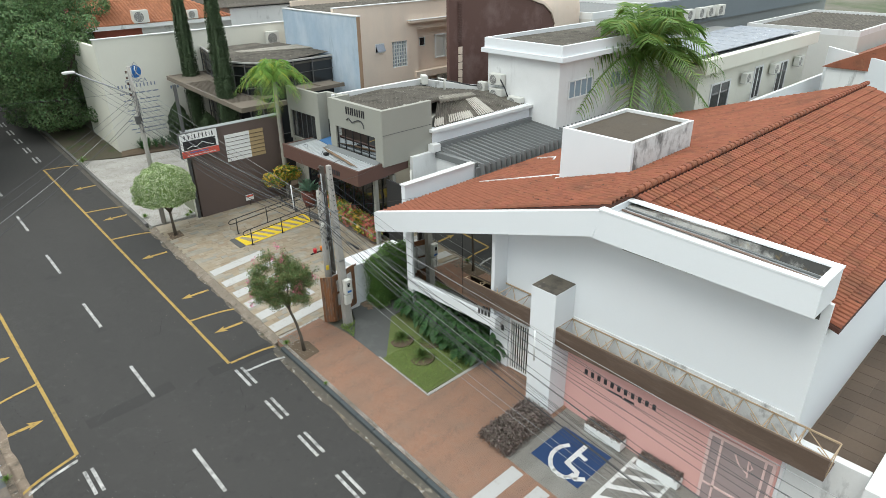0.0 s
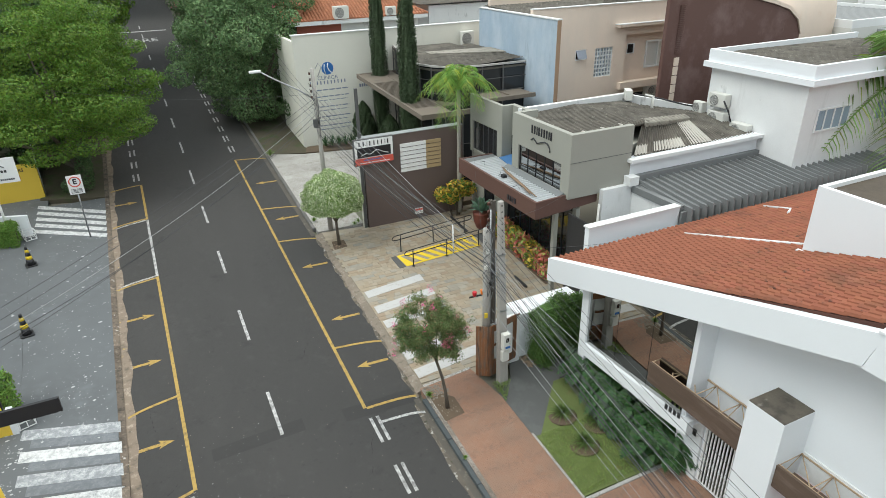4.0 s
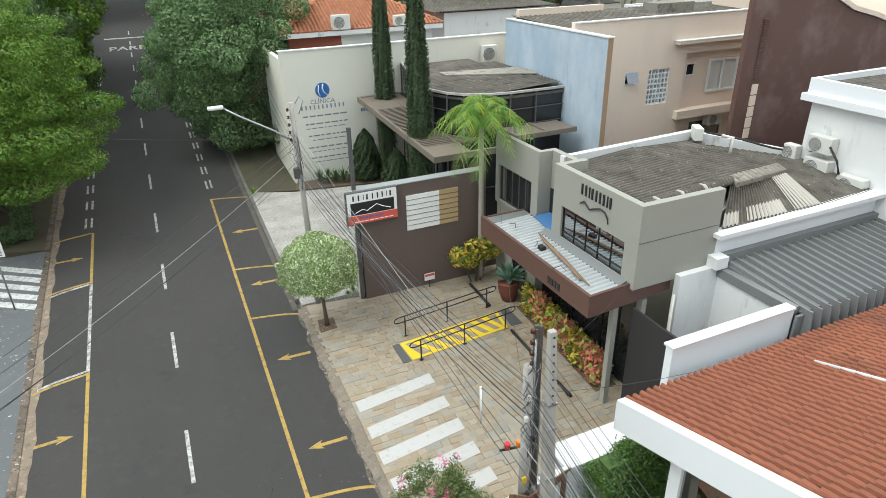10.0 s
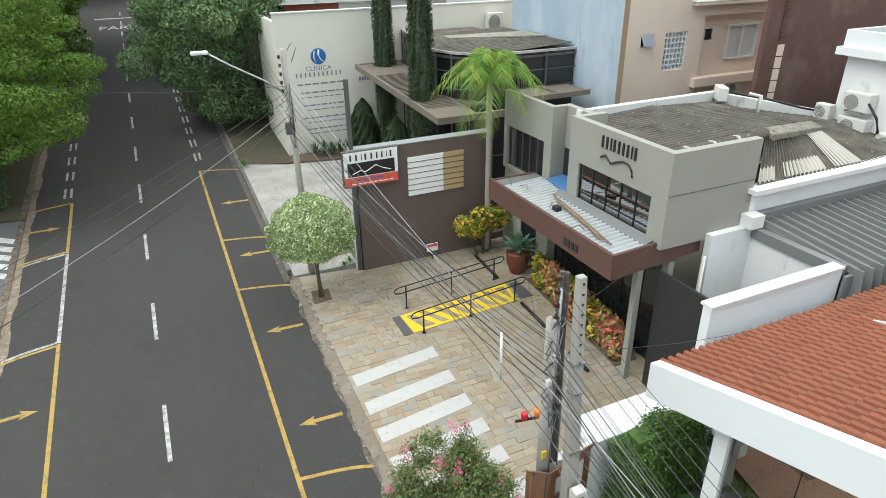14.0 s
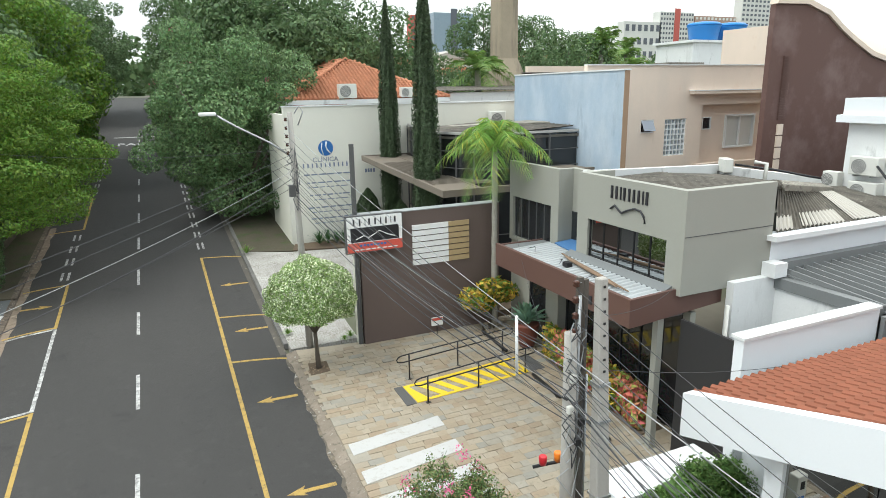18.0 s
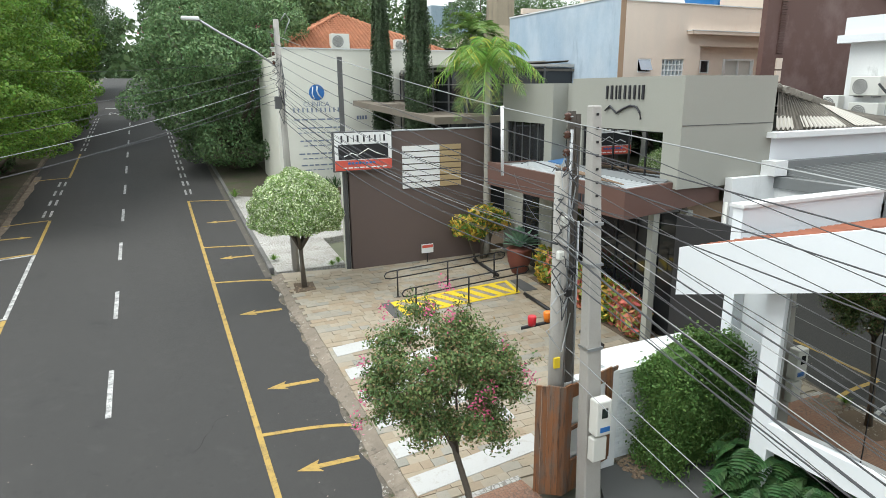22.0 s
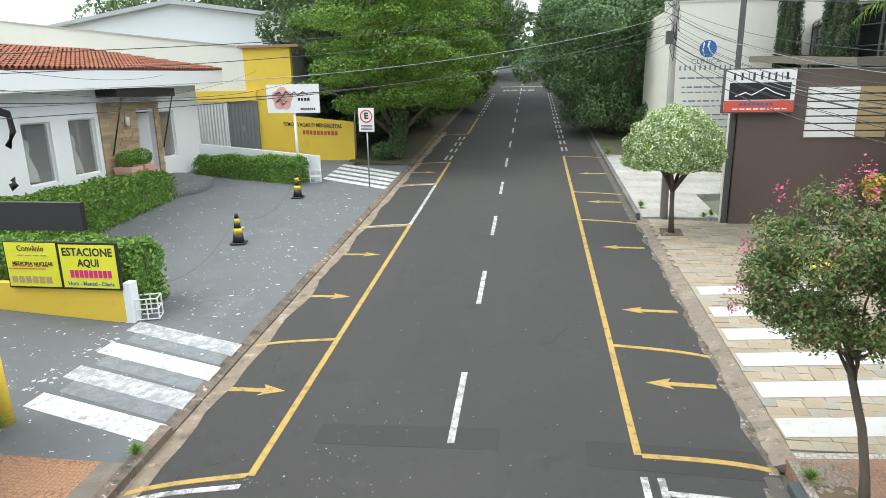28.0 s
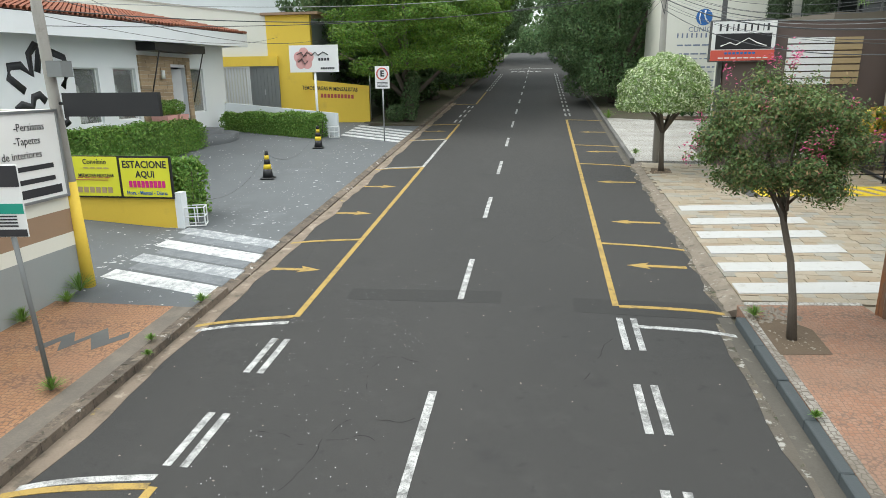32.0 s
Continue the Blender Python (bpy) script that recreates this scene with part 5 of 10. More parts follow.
# lower storey
bm = B()
box(bm, 14.4, 3.24, 0.2, 14.6, 3.5, 4.35)
part("lower_wall", bm, m_grey, shop)
bm = B()
holed(bm, "x", 9.25, 0.2, 12.6, 4.6, 14.2, 14.4, [(10.05, 0.9, 11.2, 4.0)])
part("lower_wall", bm, m_grey, shop)
bm = B()
box(bm, 14.28, 10.05, 0.9, 14.31, 11.2, 4.0)
lw_ = part("side_window", bm, m_mirrorglass, shop)
bm = B()
frame_yz(bm, 10.05, 0.9, 11.2, 4.0, 14.22, 0.05, 0.05)
part("window_frame", bm, m_black, lw_)
bm = B()
box(bm, 14.4, 9.25, 0.2, 14.95, 9.45, 4.6)
part("lower_wall", bm, m_grey, shop)
bm = B()
box(bm, 13.28, 3.28, 0.2, 13.48, 3.48, 4.36)
part("canopy_post", bm, m_grey, shop)
bm = B()
box(bm, 14.6, 3.5, 0.3, 14.63, 9.25, 4.6)
lg = part("shop_front", bm, m_mirrorglass, shop)
for yy in (3.5, 4.4, 5.3, 6.2, 7.1, 8.0, 9.2):
    bm = B()
    box(bm, 14.56, yy, 0.3, 14.6, yy + 0.05, 4.6)
    part("mullion", bm, m_black, lg)
for i in range(4):
    bm = B()
    box(bm, CX - 0.03, 4.7 + i * 0.2, 4.5, CX - 0.005, 4.82 + i * 0.2, 4.75)
    part("number_bar", bm, m_ink, shop)
# rear walls of the shop, parapets and roof
bm = B()
box(bm, 17.0, 3.0, 0.2, 25.0, 3.25, 6.35)
part("rear_wall", bm, m_white, shop)
bm = B()
box(bm, 16.8, 2.7, 6.2, 25.0, 3.0, 6.35)
part("coping", bm, m_white_old, shop)


def corrugated(name, x0, x1, y0, y1, z0, z1, mat_, parent, pitch=0.18, amp=0.025, along="x", label="", step=4):
    """A corrugated sheet whose ribs run along x or y; z0 at the low coordinate of that run, z1 at the high one."""
    vs, fs = [], []
    a0, a1 = (y0, y1) if along == "x" else (x0, x1)
    n = max(4, int((a1 - a0) / pitch)) * step
    for i in range(n + 1):
        a = a0 + (a1 - a0) * i / n
        z = amp * math.sin(2 * math.pi * i / step + 0.6)
        if along == "x":
            vs += [(x0, a, z0 + z), (x1, a, z1 + z)]
        else:
            vs += [(a, y0, z0 + z), (a, y1, z1 + z)]
    for i in range(n):
        q = (2 * i, 2 * i + 1, 2 * i + 3, 2 * i + 2)
        fs.append(q if along == "y" else q[::-1])
    return data_part(name, vs, fs, mat_, parent, label)


def ruled_sheet(name, a0, a1, b0, b1, ribs, mat_, parent, label="", amp=0.045, lift=0.0):
    """A corrugated sheet whose ribs run from the line a0-a1 to the line b0-b1."""
    a0, a1, b0, b1 = Vector(a0), Vector(a1), Vector(b0), Vector(b1)
    vs, fs = [], []
    n = ribs * 4
    for i in range(n + 1):
        up = Vector((0, 0, lift + amp * math.sin(math.pi * i / 2 + 0.6)))
        vs += [(a0.lerp(a1, i / n) + up)[:], (b0.lerp(b1, i / n) + up)[:]]
    for i in range(n):
        fs.append((2 * i, 2 * i + 2, 2 * i + 3, 2 * i + 1))
    return data_part(name, vs, fs, mat_, parent, label)


OLD = "dark mouldy corrugated fibre-cement"
ruled_sheet("roof_sheet", (14.4, 3.5, 7.6), (14.4, 8.1, 7.45), (18.4, 4.05, 7.5), (18.4, 9.0, 7.35), 24, m_asbestos, shop, OLD, 0.055)
ruled_sheet("roof_sheet", (18.3, 4.05, 7.47), (18.3, 9.0, 7.32), (22.4, 5.3, 6.92), (22.4, 9.8, 6.9), 24, m_asbestos, shop, OLD, 0.055)
bm = B()
hexa(bm, [(13.95, 3.25, 7.3), (14.5, 3.3, 7.3), (14.6, 7.35, 7.3), (13.95, 7.35, 7.3), (13.95, 3.25, 7.42), (14.5, 3.3, 7.5), (14.6, 7.35, 7.36), (13.95, 7.35, 7.36)])
part("valley_sheet", bm, m_asb_new, shop, "pale valley sheet behind the front wall")
rk = random.Random(8)
for i in range(27):
    u_ = i / 26
    p_ = Vector((14.35, 3.45, 7.62)).lerp(Vector((18.5, 4.05, 7.55)), u_)
    bm = B()
    tube(bm, [(p_.x - 0.02, p_.y - 0.1, p_.z - 0.08), (p_.x, p_.y + 0.08, p_.z + 0.03), (p_.x + 0.02, p_.y + 0.3, p_.z + rk.uniform(0.0, 0.03))], [0.07, 0.075, 0.065], 6)
    part("ridge_cap", bm, m_asb_new if rk.random() < 0.22 else m_asbestos, shop)
for i in range(12):
    p_ = Vector((18.5, 4.05, 7.5)).lerp(Vector((22.4, 5.3, 6.95)), i / 11)
    bm = B()
    tube(bm, [(p_.x, p_.y - 0.25, p_.z - 0.05), (p_.x + 0.1, p_.y + 0.3, p_.z + 0.04)], [0.11, 0.1], 6)
    part("ridge_cap", bm, m_asb_mid, shop, "grey half-round ridge tile")
LO0, LO1, HI0, HI1 = Vector((17.2, 3.05, 6.36)), Vector((25.4, 3.05, 6.3)), Vector((18.4, 4.05, 7.45)), Vector((25.4, 6.5, 6.6))
ruled_sheet("roof_sheet", LO0, LO1, HI0, HI1, 46, m_asbestos, shop, OLD)
ruled_sheet("roof_sheet", (22.1, 5.2, 6.85), (25.4, 6.5, 6.6), (22.1, 9.0, 6.8), (25.4, 10.0, 6.5), 18, m_asbestos, shop, OLD)
for s0, s1, t0, t1 in ((0.0, 0.09, 0.02, 0.3), (0.14, 0.37, 0.02, 0.32), (0.42, 0.58, 0.02, 0.8)):
    q4 = [LO0.lerp(LO1, u).lerp(HI0.lerp(HI1, u), v) for u, v in ((s0, t0), (s1, t0), (s0, t1), (s1, t1))]
    ruled_sheet("roof_sheet", q4[0], q4[1], q4[2], q4[3], max(3, int((s1 - s0) * 46)), m_asb_new, shop, "newer pale corrugated sheet", lift=0.04)
bm = B()
prism(bm, [(3.3, 5.0), (8.4, 5.0), (8.4, 6.1), (3.3, 6.1)], "x", 14.3, 25.0)
part("roof_body", bm, m_white_old, shop)
bm = B()
prism(bm, [(14.3, 3.25), (17.0, 3.25), (22.0, 5.3), (22.0, 9.2), (17.0, 8.2), (15.0, 7.9), (14.3, 7.3)], "z", 6.1, 6.8)
part("attic_body", bm, m_grey, shop)
bm = B()
hexa(bm, [(14.6, 8.35, 6.2), (22.5, 9.85, 6.0), (22.5, 10.1, 6.0), (14.6, 8.6, 6.2), (14.6, 8.35, 7.72), (22.5, 9.85, 7.3), (22.5, 10.1, 7.3), (14.6, 8.6, 7.72)])
part("rear_parapet", bm, m_white_old, shop)
bm = B()
hexa(bm, [(22.5, 9.9, 6.0), (22.7, 9.9, 6.0), (25.3, 6.6, 6.0), (25.1, 6.6, 6.0), (22.5, 9.9, 7.25), (22.7, 9.9, 7.25), (25.3, 6.6, 6.85), (25.1, 6.6, 6.85)])
part("rear_parapet", bm, m_white_old, shop)

# boundary wall with its notice boards
wall_b = thing("wall_brown", "dark brown rendered boundary wall beside the forecourt", "wall", kind="structure")
bm = B()
box(bm, 7.85, 12.6, 0.9, 13.6, 12.85, 6.1)
part("wall_panel", bm, m_brown, wall_b)
bm = B()
box(bm, 7.65, 12.86, 0.9, 13.6, 13.06, 6.05)
part("wall_back", bm, m_cream, wall_b)
bm = B()
box(bm, 7.63, 12.58, 6.1, 13.6, 13.08, 6.13)
part("coping", bm, m_lowgrey, wall_b)

# white neighbour wall, dark gate and covered passage
passage = thing("wall_passage", "white boundary wall with a dark slatted gate and grey louvred roof", "wall", kind="structure")
bm = B()
box(bm, 12.4, -0.15, -0.2, 17.0, 0.1, 5.15)
part("wall_panel", bm, m_white, passage)
bm = B()
box(bm, 12.35, -0.2, 5.15, 17.0, 0.15, 5.22)
part("coping", bm, m_white_old, passage)
bm = B()
box(bm, 13.75, 0.12, 0.0, 13.83, 2.95, 4.38)
part("dark_gate", bm, m_gate, passage, "charcoal sheet gate")
bm = B()
box(bm, 13.73, 0.3, 2.9, 13.745, 0.8, 3.9)
part("gate_notice", bm, m_sign_white, passage, "white and orange notice")
bm = B()
box(bm, 13.72, 0.35, 3.0, 13.73, 0.75, 3.4)
part("notice_print", bm, m_orange_pl, passage)
bm = B()
box(bm, 12.9, 0.1, 0.1, 17.0, 2.99, 0.3)
part("passage_floor", bm, m_drive, passage)
bm = B()
box(bm, 15.4, 2.75, 0.3, 17.2, 2.99, 5.2)
part("wall_panel", bm, m_white_old, passage)
bm = B()
box(bm, 16.98, -0.1, 4.85, 17.26, 3.0, 5.16)
part("beam", bm, m_zinc, passage)
bm = B()
box(bm, 17.05, 0.1, 0.3, 17.2, 2.98, 4.85)
part("wall_panel", bm, m_white_old, passage)
bm = B()
tube(bm, [(15.2, 2.72, 0.3), (15.2, 2.72, 4.6)], 0.05, 8)
part("downpipe", bm, m_plastic_w, passage)
bm = B()
hexa(bm, [(17.26, -0.2, 4.95), (31.0, -0.2, 4.95), (31.0, 2.75, 5.2), (17.26, 2.75, 5.2), (17.26, -0.2, 5.0), (31.0, -0.2, 5.0), (31.0, 2.75, 5.26), (17.26, 2.75, 5.26)])
part("passage_roof", bm, m_zinc, passage, "grey metal roof sheet")
for i in range(34):
    x_ = 17.3 + i * 0.4
    bm = B()
    hexa(bm, [(x_, -0.2, 4.98), (x_ + 0.05, -0.2, 4.98), (x_ + 0.05, 2.7, 5.24), (x_, 2.7, 5.24), (x_, -0.2, 5.14), (x_ + 0.05, -0.2, 5.14), (x_ + 0.05, 2.7, 5.4), (x_, 2.7, 5.4)])
    part("roof_rib", bm, m_zinc, passage)
    bm = B()
    hexa(bm, [(x_, -0.62, 4.0), (x_ + 0.05, -0.62, 4.0), (x_ + 0.05, -0.205, 4.0), (x_, -0.205, 4.0), (x_, -0.5, 5.14), (x_ + 0.05, -0.5, 5.14), (x_ + 0.05, -0.205, 5.14), (x_, -0.205, 5.14)])
    part("louvre", bm, m_zinc, passage)
bm = B()
box(bm, 17.0, 2.76, 5.2, 25.0, 2.99, 5.55)
part("flashing", bm, m_zinc, passage)
bm = B()
box(bm, 17.0, -0.3, -0.2, 31, -0.2, 4.95)
part("wall_panel", bm, m_zinc, passage)
bm = B()
box(bm, 16.7, 2.55, 5.2, 17.2, 2.98, 5.6)
part("gutter_box", bm, m_white_old, passage)

# ---- clinic ----
clinic = thing("clinic", "cream clinic building with a sign wall and slatted awning", "building")
CT = 9.7
bm = B()
box(bm, 7.85, 25.75, 1.9, 24.0, 26.05, CT)
part("sign_wall", bm, m_cream, clinic)
bm = B()
box(bm, 7.85, 26.05, 1.9, 8.1, 31, CT - 0.4)
part("side_wall", bm, m_cream, clinic)
bm = B()
box(bm, 7.8, 25.7, CT, 24.0, 26.1, CT + 0.06)
part("coping", bm, m_white_old, clinic)
CURVE = [(14.9, 25.7), (13.25, 18.7), (13.4, 17.7), (13.75, 16.8), (14.3, 16.1), (15.2, 15.6), (16.4, 15.4), (17.8, 15.38), (19.38, 15.38)]
for (xa, ya), (xb, yb) in zip(CURVE, CURVE[1:]):
    d_ = Vector((xb - xa, yb - ya)).normalized()
    nx, ny = -d_.y * 0.12, d_.x * 0.12
    bm = B()
    hexa(bm, [(xa + nx, ya + ny, 1.2), (xb + nx, yb + ny, 1.2), (xb + 2 * nx, yb + 2 * ny, 1.2), (xa + 2 * nx, ya + 2 * ny, 1.2), (xa + nx, ya + ny, 8.45), (xb + nx, yb + ny, 8.45), (xb + 2 * nx, yb + 2 * ny, 8.45), (xa + 2 * nx, ya + 2 * ny, 8.45)])
    gp = part("curved_glass", bm, m_mirrorglass, clinic)
    k_ = max(1, round(math.hypot(xb - xa, yb - ya) / 1.5))
    for i in range(k_):
        px, py = xa + (xb - xa) * i / k_, ya + (yb - ya) * i / k_
        bm = B()
        box(bm, px - 0.03, py - 0.03, 1.2, px + 0.03, py + 0.03, 8.5)
        part("mullion", bm, m_greydark, gp)
    for zz in (4.0, 7.0, 7.75):
        bm = B()
        tube(bm, [(xa, ya, zz), (xb, yb, zz)], 0.025, 5)
        part("transom", bm, m_greydark, gp)
    bm = B()
    hexa(bm, [(xa, ya, 8.5), (xb, yb, 8.5), (xb + nx, yb + ny, 8.5), (xa + nx, ya + ny, 8.5), (xa, ya, 8.6), (xb, yb, 8.6), (xb + nx, yb + ny, 8.6), (xa + nx, ya + ny, 8.6)])
    part("roof_rim", bm, m_rim_grey, clinic, "pale stained curved roof edge")
bm = B()
prism(bm, CURVE + [(19.38, 23.5), (19.38, 25.7)], "z", 8.3, 8.4)
part("roof_slab", bm, m_asbestos, clinic, "dark weathered roof slab")
vs, fs = [], []
RIB = 84
for i in range(RIB + 1):
    y = 15.6 + (22.2 - 15.6) * i / RIB
    x0_ = float(np.interp(y, (15.6, 16.1, 16.8, 17.7, 18.7, 22.2), (15.25, 14.35, 13.85, 13.5, 13.4, 14.15)))
    z = 0.05 * math.sin(math.pi * i / 2 + 0.6)
    vs += [(x0_, y, 8.53 + z), (19.3, y, 8.75 + z)]
for i in range(RIB):
    fs.append((2 * i, 2 * i + 1, 2 * i + 3, 2 * i + 2))
data_part("roof_sheet", vs, fs, m_asbestos, clinic, "dark corrugated roof sheet")
bm = B()
hexa(bm, [(15.4, 20.4, 8.62), (19.3, 17.6, 8.8), (19.3, 19.6, 8.8), (15.4, 21.3, 8.62), (15.4, 20.4, 8.66), (19.3, 17.6, 8.86), (19.3, 19.6, 8.86), (15.4, 21.3, 8.66)])
part("valley_sheet", bm, m_asb_mid, clinic, "grey valley strip across the roof")
# flat canopy between clinic and blue wall
for x0_, y0_, x1_, y1_, z0_, z1_ in ((15.7, 13.55, 18.95, 13.72, 6.84, 7.06), (15.7, 13.72, 15.87, 15.25, 6.84, 7.06), (17.3, 13.72, 17.38, 15.25, 6.96, 7.08), (15.87, 13.72, 18.95, 15.25, 6.92, 7.0)):
    bm = B()
    box(bm, x0_, y0_, z0_, x1_, y1_, z1_)
    part("side_canopy", bm, m_awning, clinic)
# awning slab with open slats
def awn(x0, y0, z0, x1, y1, z1):
    """A bar of the awning, which falls a little towards the street's lower end."""
    bm = B()
    f0, f1 = 0.048 * (y0 - 24.9), 0.048 * (y1 - 24.9)
    hexa(bm, [(x0, y0, z0 + f0), (x1, y0, z0 + f0), (x1, y1, z0 + f1), (x0, y1, z0 + f1), (x0, y0, z1 + f0), (x1, y0, z1 + f0), (x1, y1, z1 + f1), (x0, y1, z1 + f1)])
    return bm


AZ = 6.72
aw = part("awning_frame", awn(11.85, 14.1, AZ, 12.0, 25.0, AZ + 0.28), m_awning, clinic)
for q in ((12.0, 14.1, AZ, 15.4, 14.25, AZ + 0.28), (12.0, 24.85, AZ, 15.2, 25.0, AZ + 0.28), (12.0, 14.25, AZ + 0.1, 13.6, 15.6, AZ + 0.24), (12.0, 22.2, AZ + 0.1, 14.4, 24.85, AZ + 0.24), (13.6, 14.25, AZ + 0.02, 13.72, 24.85, AZ + 0.26)):
    part("awning_panel", awn(*q), m_awning, aw)
for i in range(30):
    y = 15.65 + i * 0.22
    part("slat", awn(12.0, y, AZ + 0.14, 15.0, y + 0.08, AZ + 0.24), m_awning, aw)
# clinic lettering
face = Matrix.Rotation(math.pi / 2, 4, "X")


def on_wall(x, y, z):
    return Matrix.Translation((x, y, z)) @ face


bm = B()
lathe(bm, [(0.42, 0), (0.42, 0.012)], (0, 0, 0), 28)
bmesh.ops.transform(bm, matrix=on_wall(10.05, 25.745, 7.45), verts=bm.verts)
lg = part("logo_disc", bm, m_logo, clinic, "blue disc mark")
bm = B()
tube(bm, [(10.1, 25.73, 7.8), (10.05, 25.73, 7.55), (10.12, 25.73, 7.35), (10.3, 25.73, 7.15)], 0.045, 6)
tube(bm, [(9.85, 25.73, 7.75), (9.8, 25.73, 7.4), (9.9, 25.73, 7.1)], 0.03, 6)
part("logo_line", bm, m_white, lg)
lettering("wall_word", "CLÍNICA", 0.36, on_wall(10.0, 25.742, 6.82), m_inkblue, clinic, 0.004, 1.05)
x = 8.72
for i in range(11):
    bm = B()
    box(bm, x, 25.738, 6.4, x + 0.075, 25.75, 6.64)
    part("name_bar", bm, m_inkblue, clinic)
    x += 0.245
rng = random.Random(5)
for zz, x0, x1, h in ((5.98, 8.75, 11.4, 0.17), (5.53, 8.9, 11.4, 0.16), (5.28, 8.9, 11.3, 0.11), (4.83, 9.0, 11.4, 0.16), (4.58, 9.2, 11.3, 0.11), (4.13, 8.9, 11.4, 0.16), (3.88, 9.1, 11.3, 0.11), (3.5, 9.0, 11.4, 0.16), (3.25, 9.2, 11.3, 0.11)):
    x = x0
    bm = B()
    while x < x1:
        w = rng.uniform(0.14, 0.42)
        box(bm, x, 25.74, zz, min(x + w, x1), 25.75, zz + h * 0.45)
        x += w + 0.09
    part("text_bar", bm, m_inkblue, clinic)
bm = B()
for i in range(4):
    box(bm, 12.25 + i * 0.16, 25.74, 5.95, 12.36 + i * 0.16, 25.75, 6.16)
part("number_bar", bm, m_inkblue, clinic)
bm = B()
box(bm, 12.4, 25.73, 3.75, 13.1, 25.745, 4.1)
part("small_notice", bm, m_sign_white, clinic, "small white notice with blue print")

# ---- the blue and beige block ----
block = thing("apartment_block", "two-storey block with a blue side wall and beige front", "building")
BT, FY = 11.12, 15.25
bm = B()
box(bm, 19.4, 12.42, 4.0, 19.65, 21.2, BT)
part("blue_wall", bm, m_blue, block, "weathered blue rendered wall")
bm = B()
box(bm, 19.4, 12.38, 4.0, 19.65, 12.42, BT)
part("wall_end", bm, m_tanwall, block, "brown strip on the end of the blue wall")
bm = B()
box(bm, 19.36, 12.36, BT, 19.7, 21.2, BT + 0.06)
part("coping", bm, m_white_old, block)
bm = B()
holed(bm, "y", 19.65, 3.0, 34.0, 11.42, FY, FY + 0.25, [(22.92, 8.25, 23.74, 8.89), (24.44, 7.07, 25.83, 8.88), (26.85, 6.55, 34.0, 9.52), (26.85, 3.4, 34.0, 6.08)])
part("front_wall", bm, m_beige, block)
bm = B()
box(bm, 19.65, FY - 0.06, 11.42, 34.0, FY + 0.28, 11.47)
part("coping", bm, m_white_old, block)
bm = B()
holed(bm, "y", 26.6, 3.0, 34.0, 9.6, 15.7, 15.9, [(27.35, 8.23, 27.97, 8.88), (28.94, 7.21, 31.1, 8.95), (28.2, 3.2, 30.6, 5.6)])
part("recess_wall", bm, m_beige, block)
bm = B()
box(bm, 26.65, FY + 0.25, 3.0, 26.85, 15.7, 9.6)
part("recess_side", bm, m_beige, block)
bm = B()
box(bm, 26.85, FY + 0.25, 9.52, 34.0, 15.7, 9.6)
part("recess_ceiling", bm, m_beige, block)
bm = B()
box(bm, 26.85, FY + 0.25, 6.35, 34.0, 15.7, 6.5)
part("recess_floor", bm, m_beige, block)
for x0_, z0_, z1_, y0_ in ((25.9, 10.05, 10.2, 14.88), (26.45, 6.12, 6.56, 14.95)):
    bm = B()
    box(bm, x0_, y0_, z0_, 34.0, FY, z1_)
    part("ledge", bm, m_beige, block)
bm = B()
box(bm, 25.85, 14.86, 10.2, 34.0, FY, 10.24)
part("ledge_cap", bm, m_white_old, block)
bm = B()
frame_xz(bm, 24.44, 7.07, 25.83, 8.88, FY + 0.05, 0.05, 0.14)
gbw = part("block_window", bm, m_white_old, block, "grid of hollow glass blocks")
for i in range(1, 6):
    bm = B()
    box(bm, 24.44 + i * 0.2317 - 0.03, FY + 0.06, 7.12, 24.44 + i * 0.2317 + 0.03, FY + 0.18, 8.83)
    part("bar", bm, m_white_old, gbw)
for i in range(1, 7):
    bm = B()
    box(bm, 24.49, FY + 0.055, 7.07 + i * 0.2586 - 0.03, 25.78, FY + 0.175, 7.07 + i * 0.2586 + 0.03)
    part("bar", bm, m_white_old, gbw)
bm = B()
box(bm, 24.46, FY + 0.185, 7.09, 25.81, FY + 0.2, 8.86)
part("pane", bm, m_farglass, gbw)
bm = B()
frame_xz(bm, 22.92, 8.25, 23.74, 8.89, FY + 0.02, 0.05, 0.14)
sw = part("small_window", bm, m_white_metal, block)
bm = B()
box(bm, 22.97, FY + 0.17, 8.3, 23.69, FY + 0.18, 8.84)
part("pane", bm, m_darkglass, sw)
bm = B()
hexa(bm, [(22.98, FY - 0.22, 8.36), (23.68, FY - 0.22, 8.36), (23.68, FY - 0.19, 8.36), (22.98, FY - 0.19, 8.36), (22.98, FY + 0.02, 8.84), (23.68, FY + 0.02, 8.84), (23.68, FY + 0.05, 8.84), (22.98, FY + 0.05, 8.84)])
part("sash", bm, m_solar, sw, "tilted glass sash")
bm = B()
frame_xz(bm, 27.35, 8.23, 27.97, 8.88, 15.67, 0.05, 0.12)
sw = part("small_window", bm, m_white_metal, block)
bm = B()
box(bm, 27.4, 15.74, 8.28, 27.92, 15.76, 8.83)
part("pane", bm, m_darkglass, sw)
bm = B()
frame_xz(bm, 28.94, 7.21, 31.1, 8.95, 15.6, 0.09, 0.2)
sw = part("wide_window", bm, m_white_metal, block)
bm = B()
box(bm, 29.98, 15.62, 7.3, 30.05, 15.72, 8.86)
part("mullion", bm, m_white_metal, sw)
bm = B()
box(bm, 29.03, 15.76, 7.3, 31.01, 15.78, 8.86)
part("curtain", bm, m_curtain, sw, "pale crumpled curtain behind glass")
bm = B()
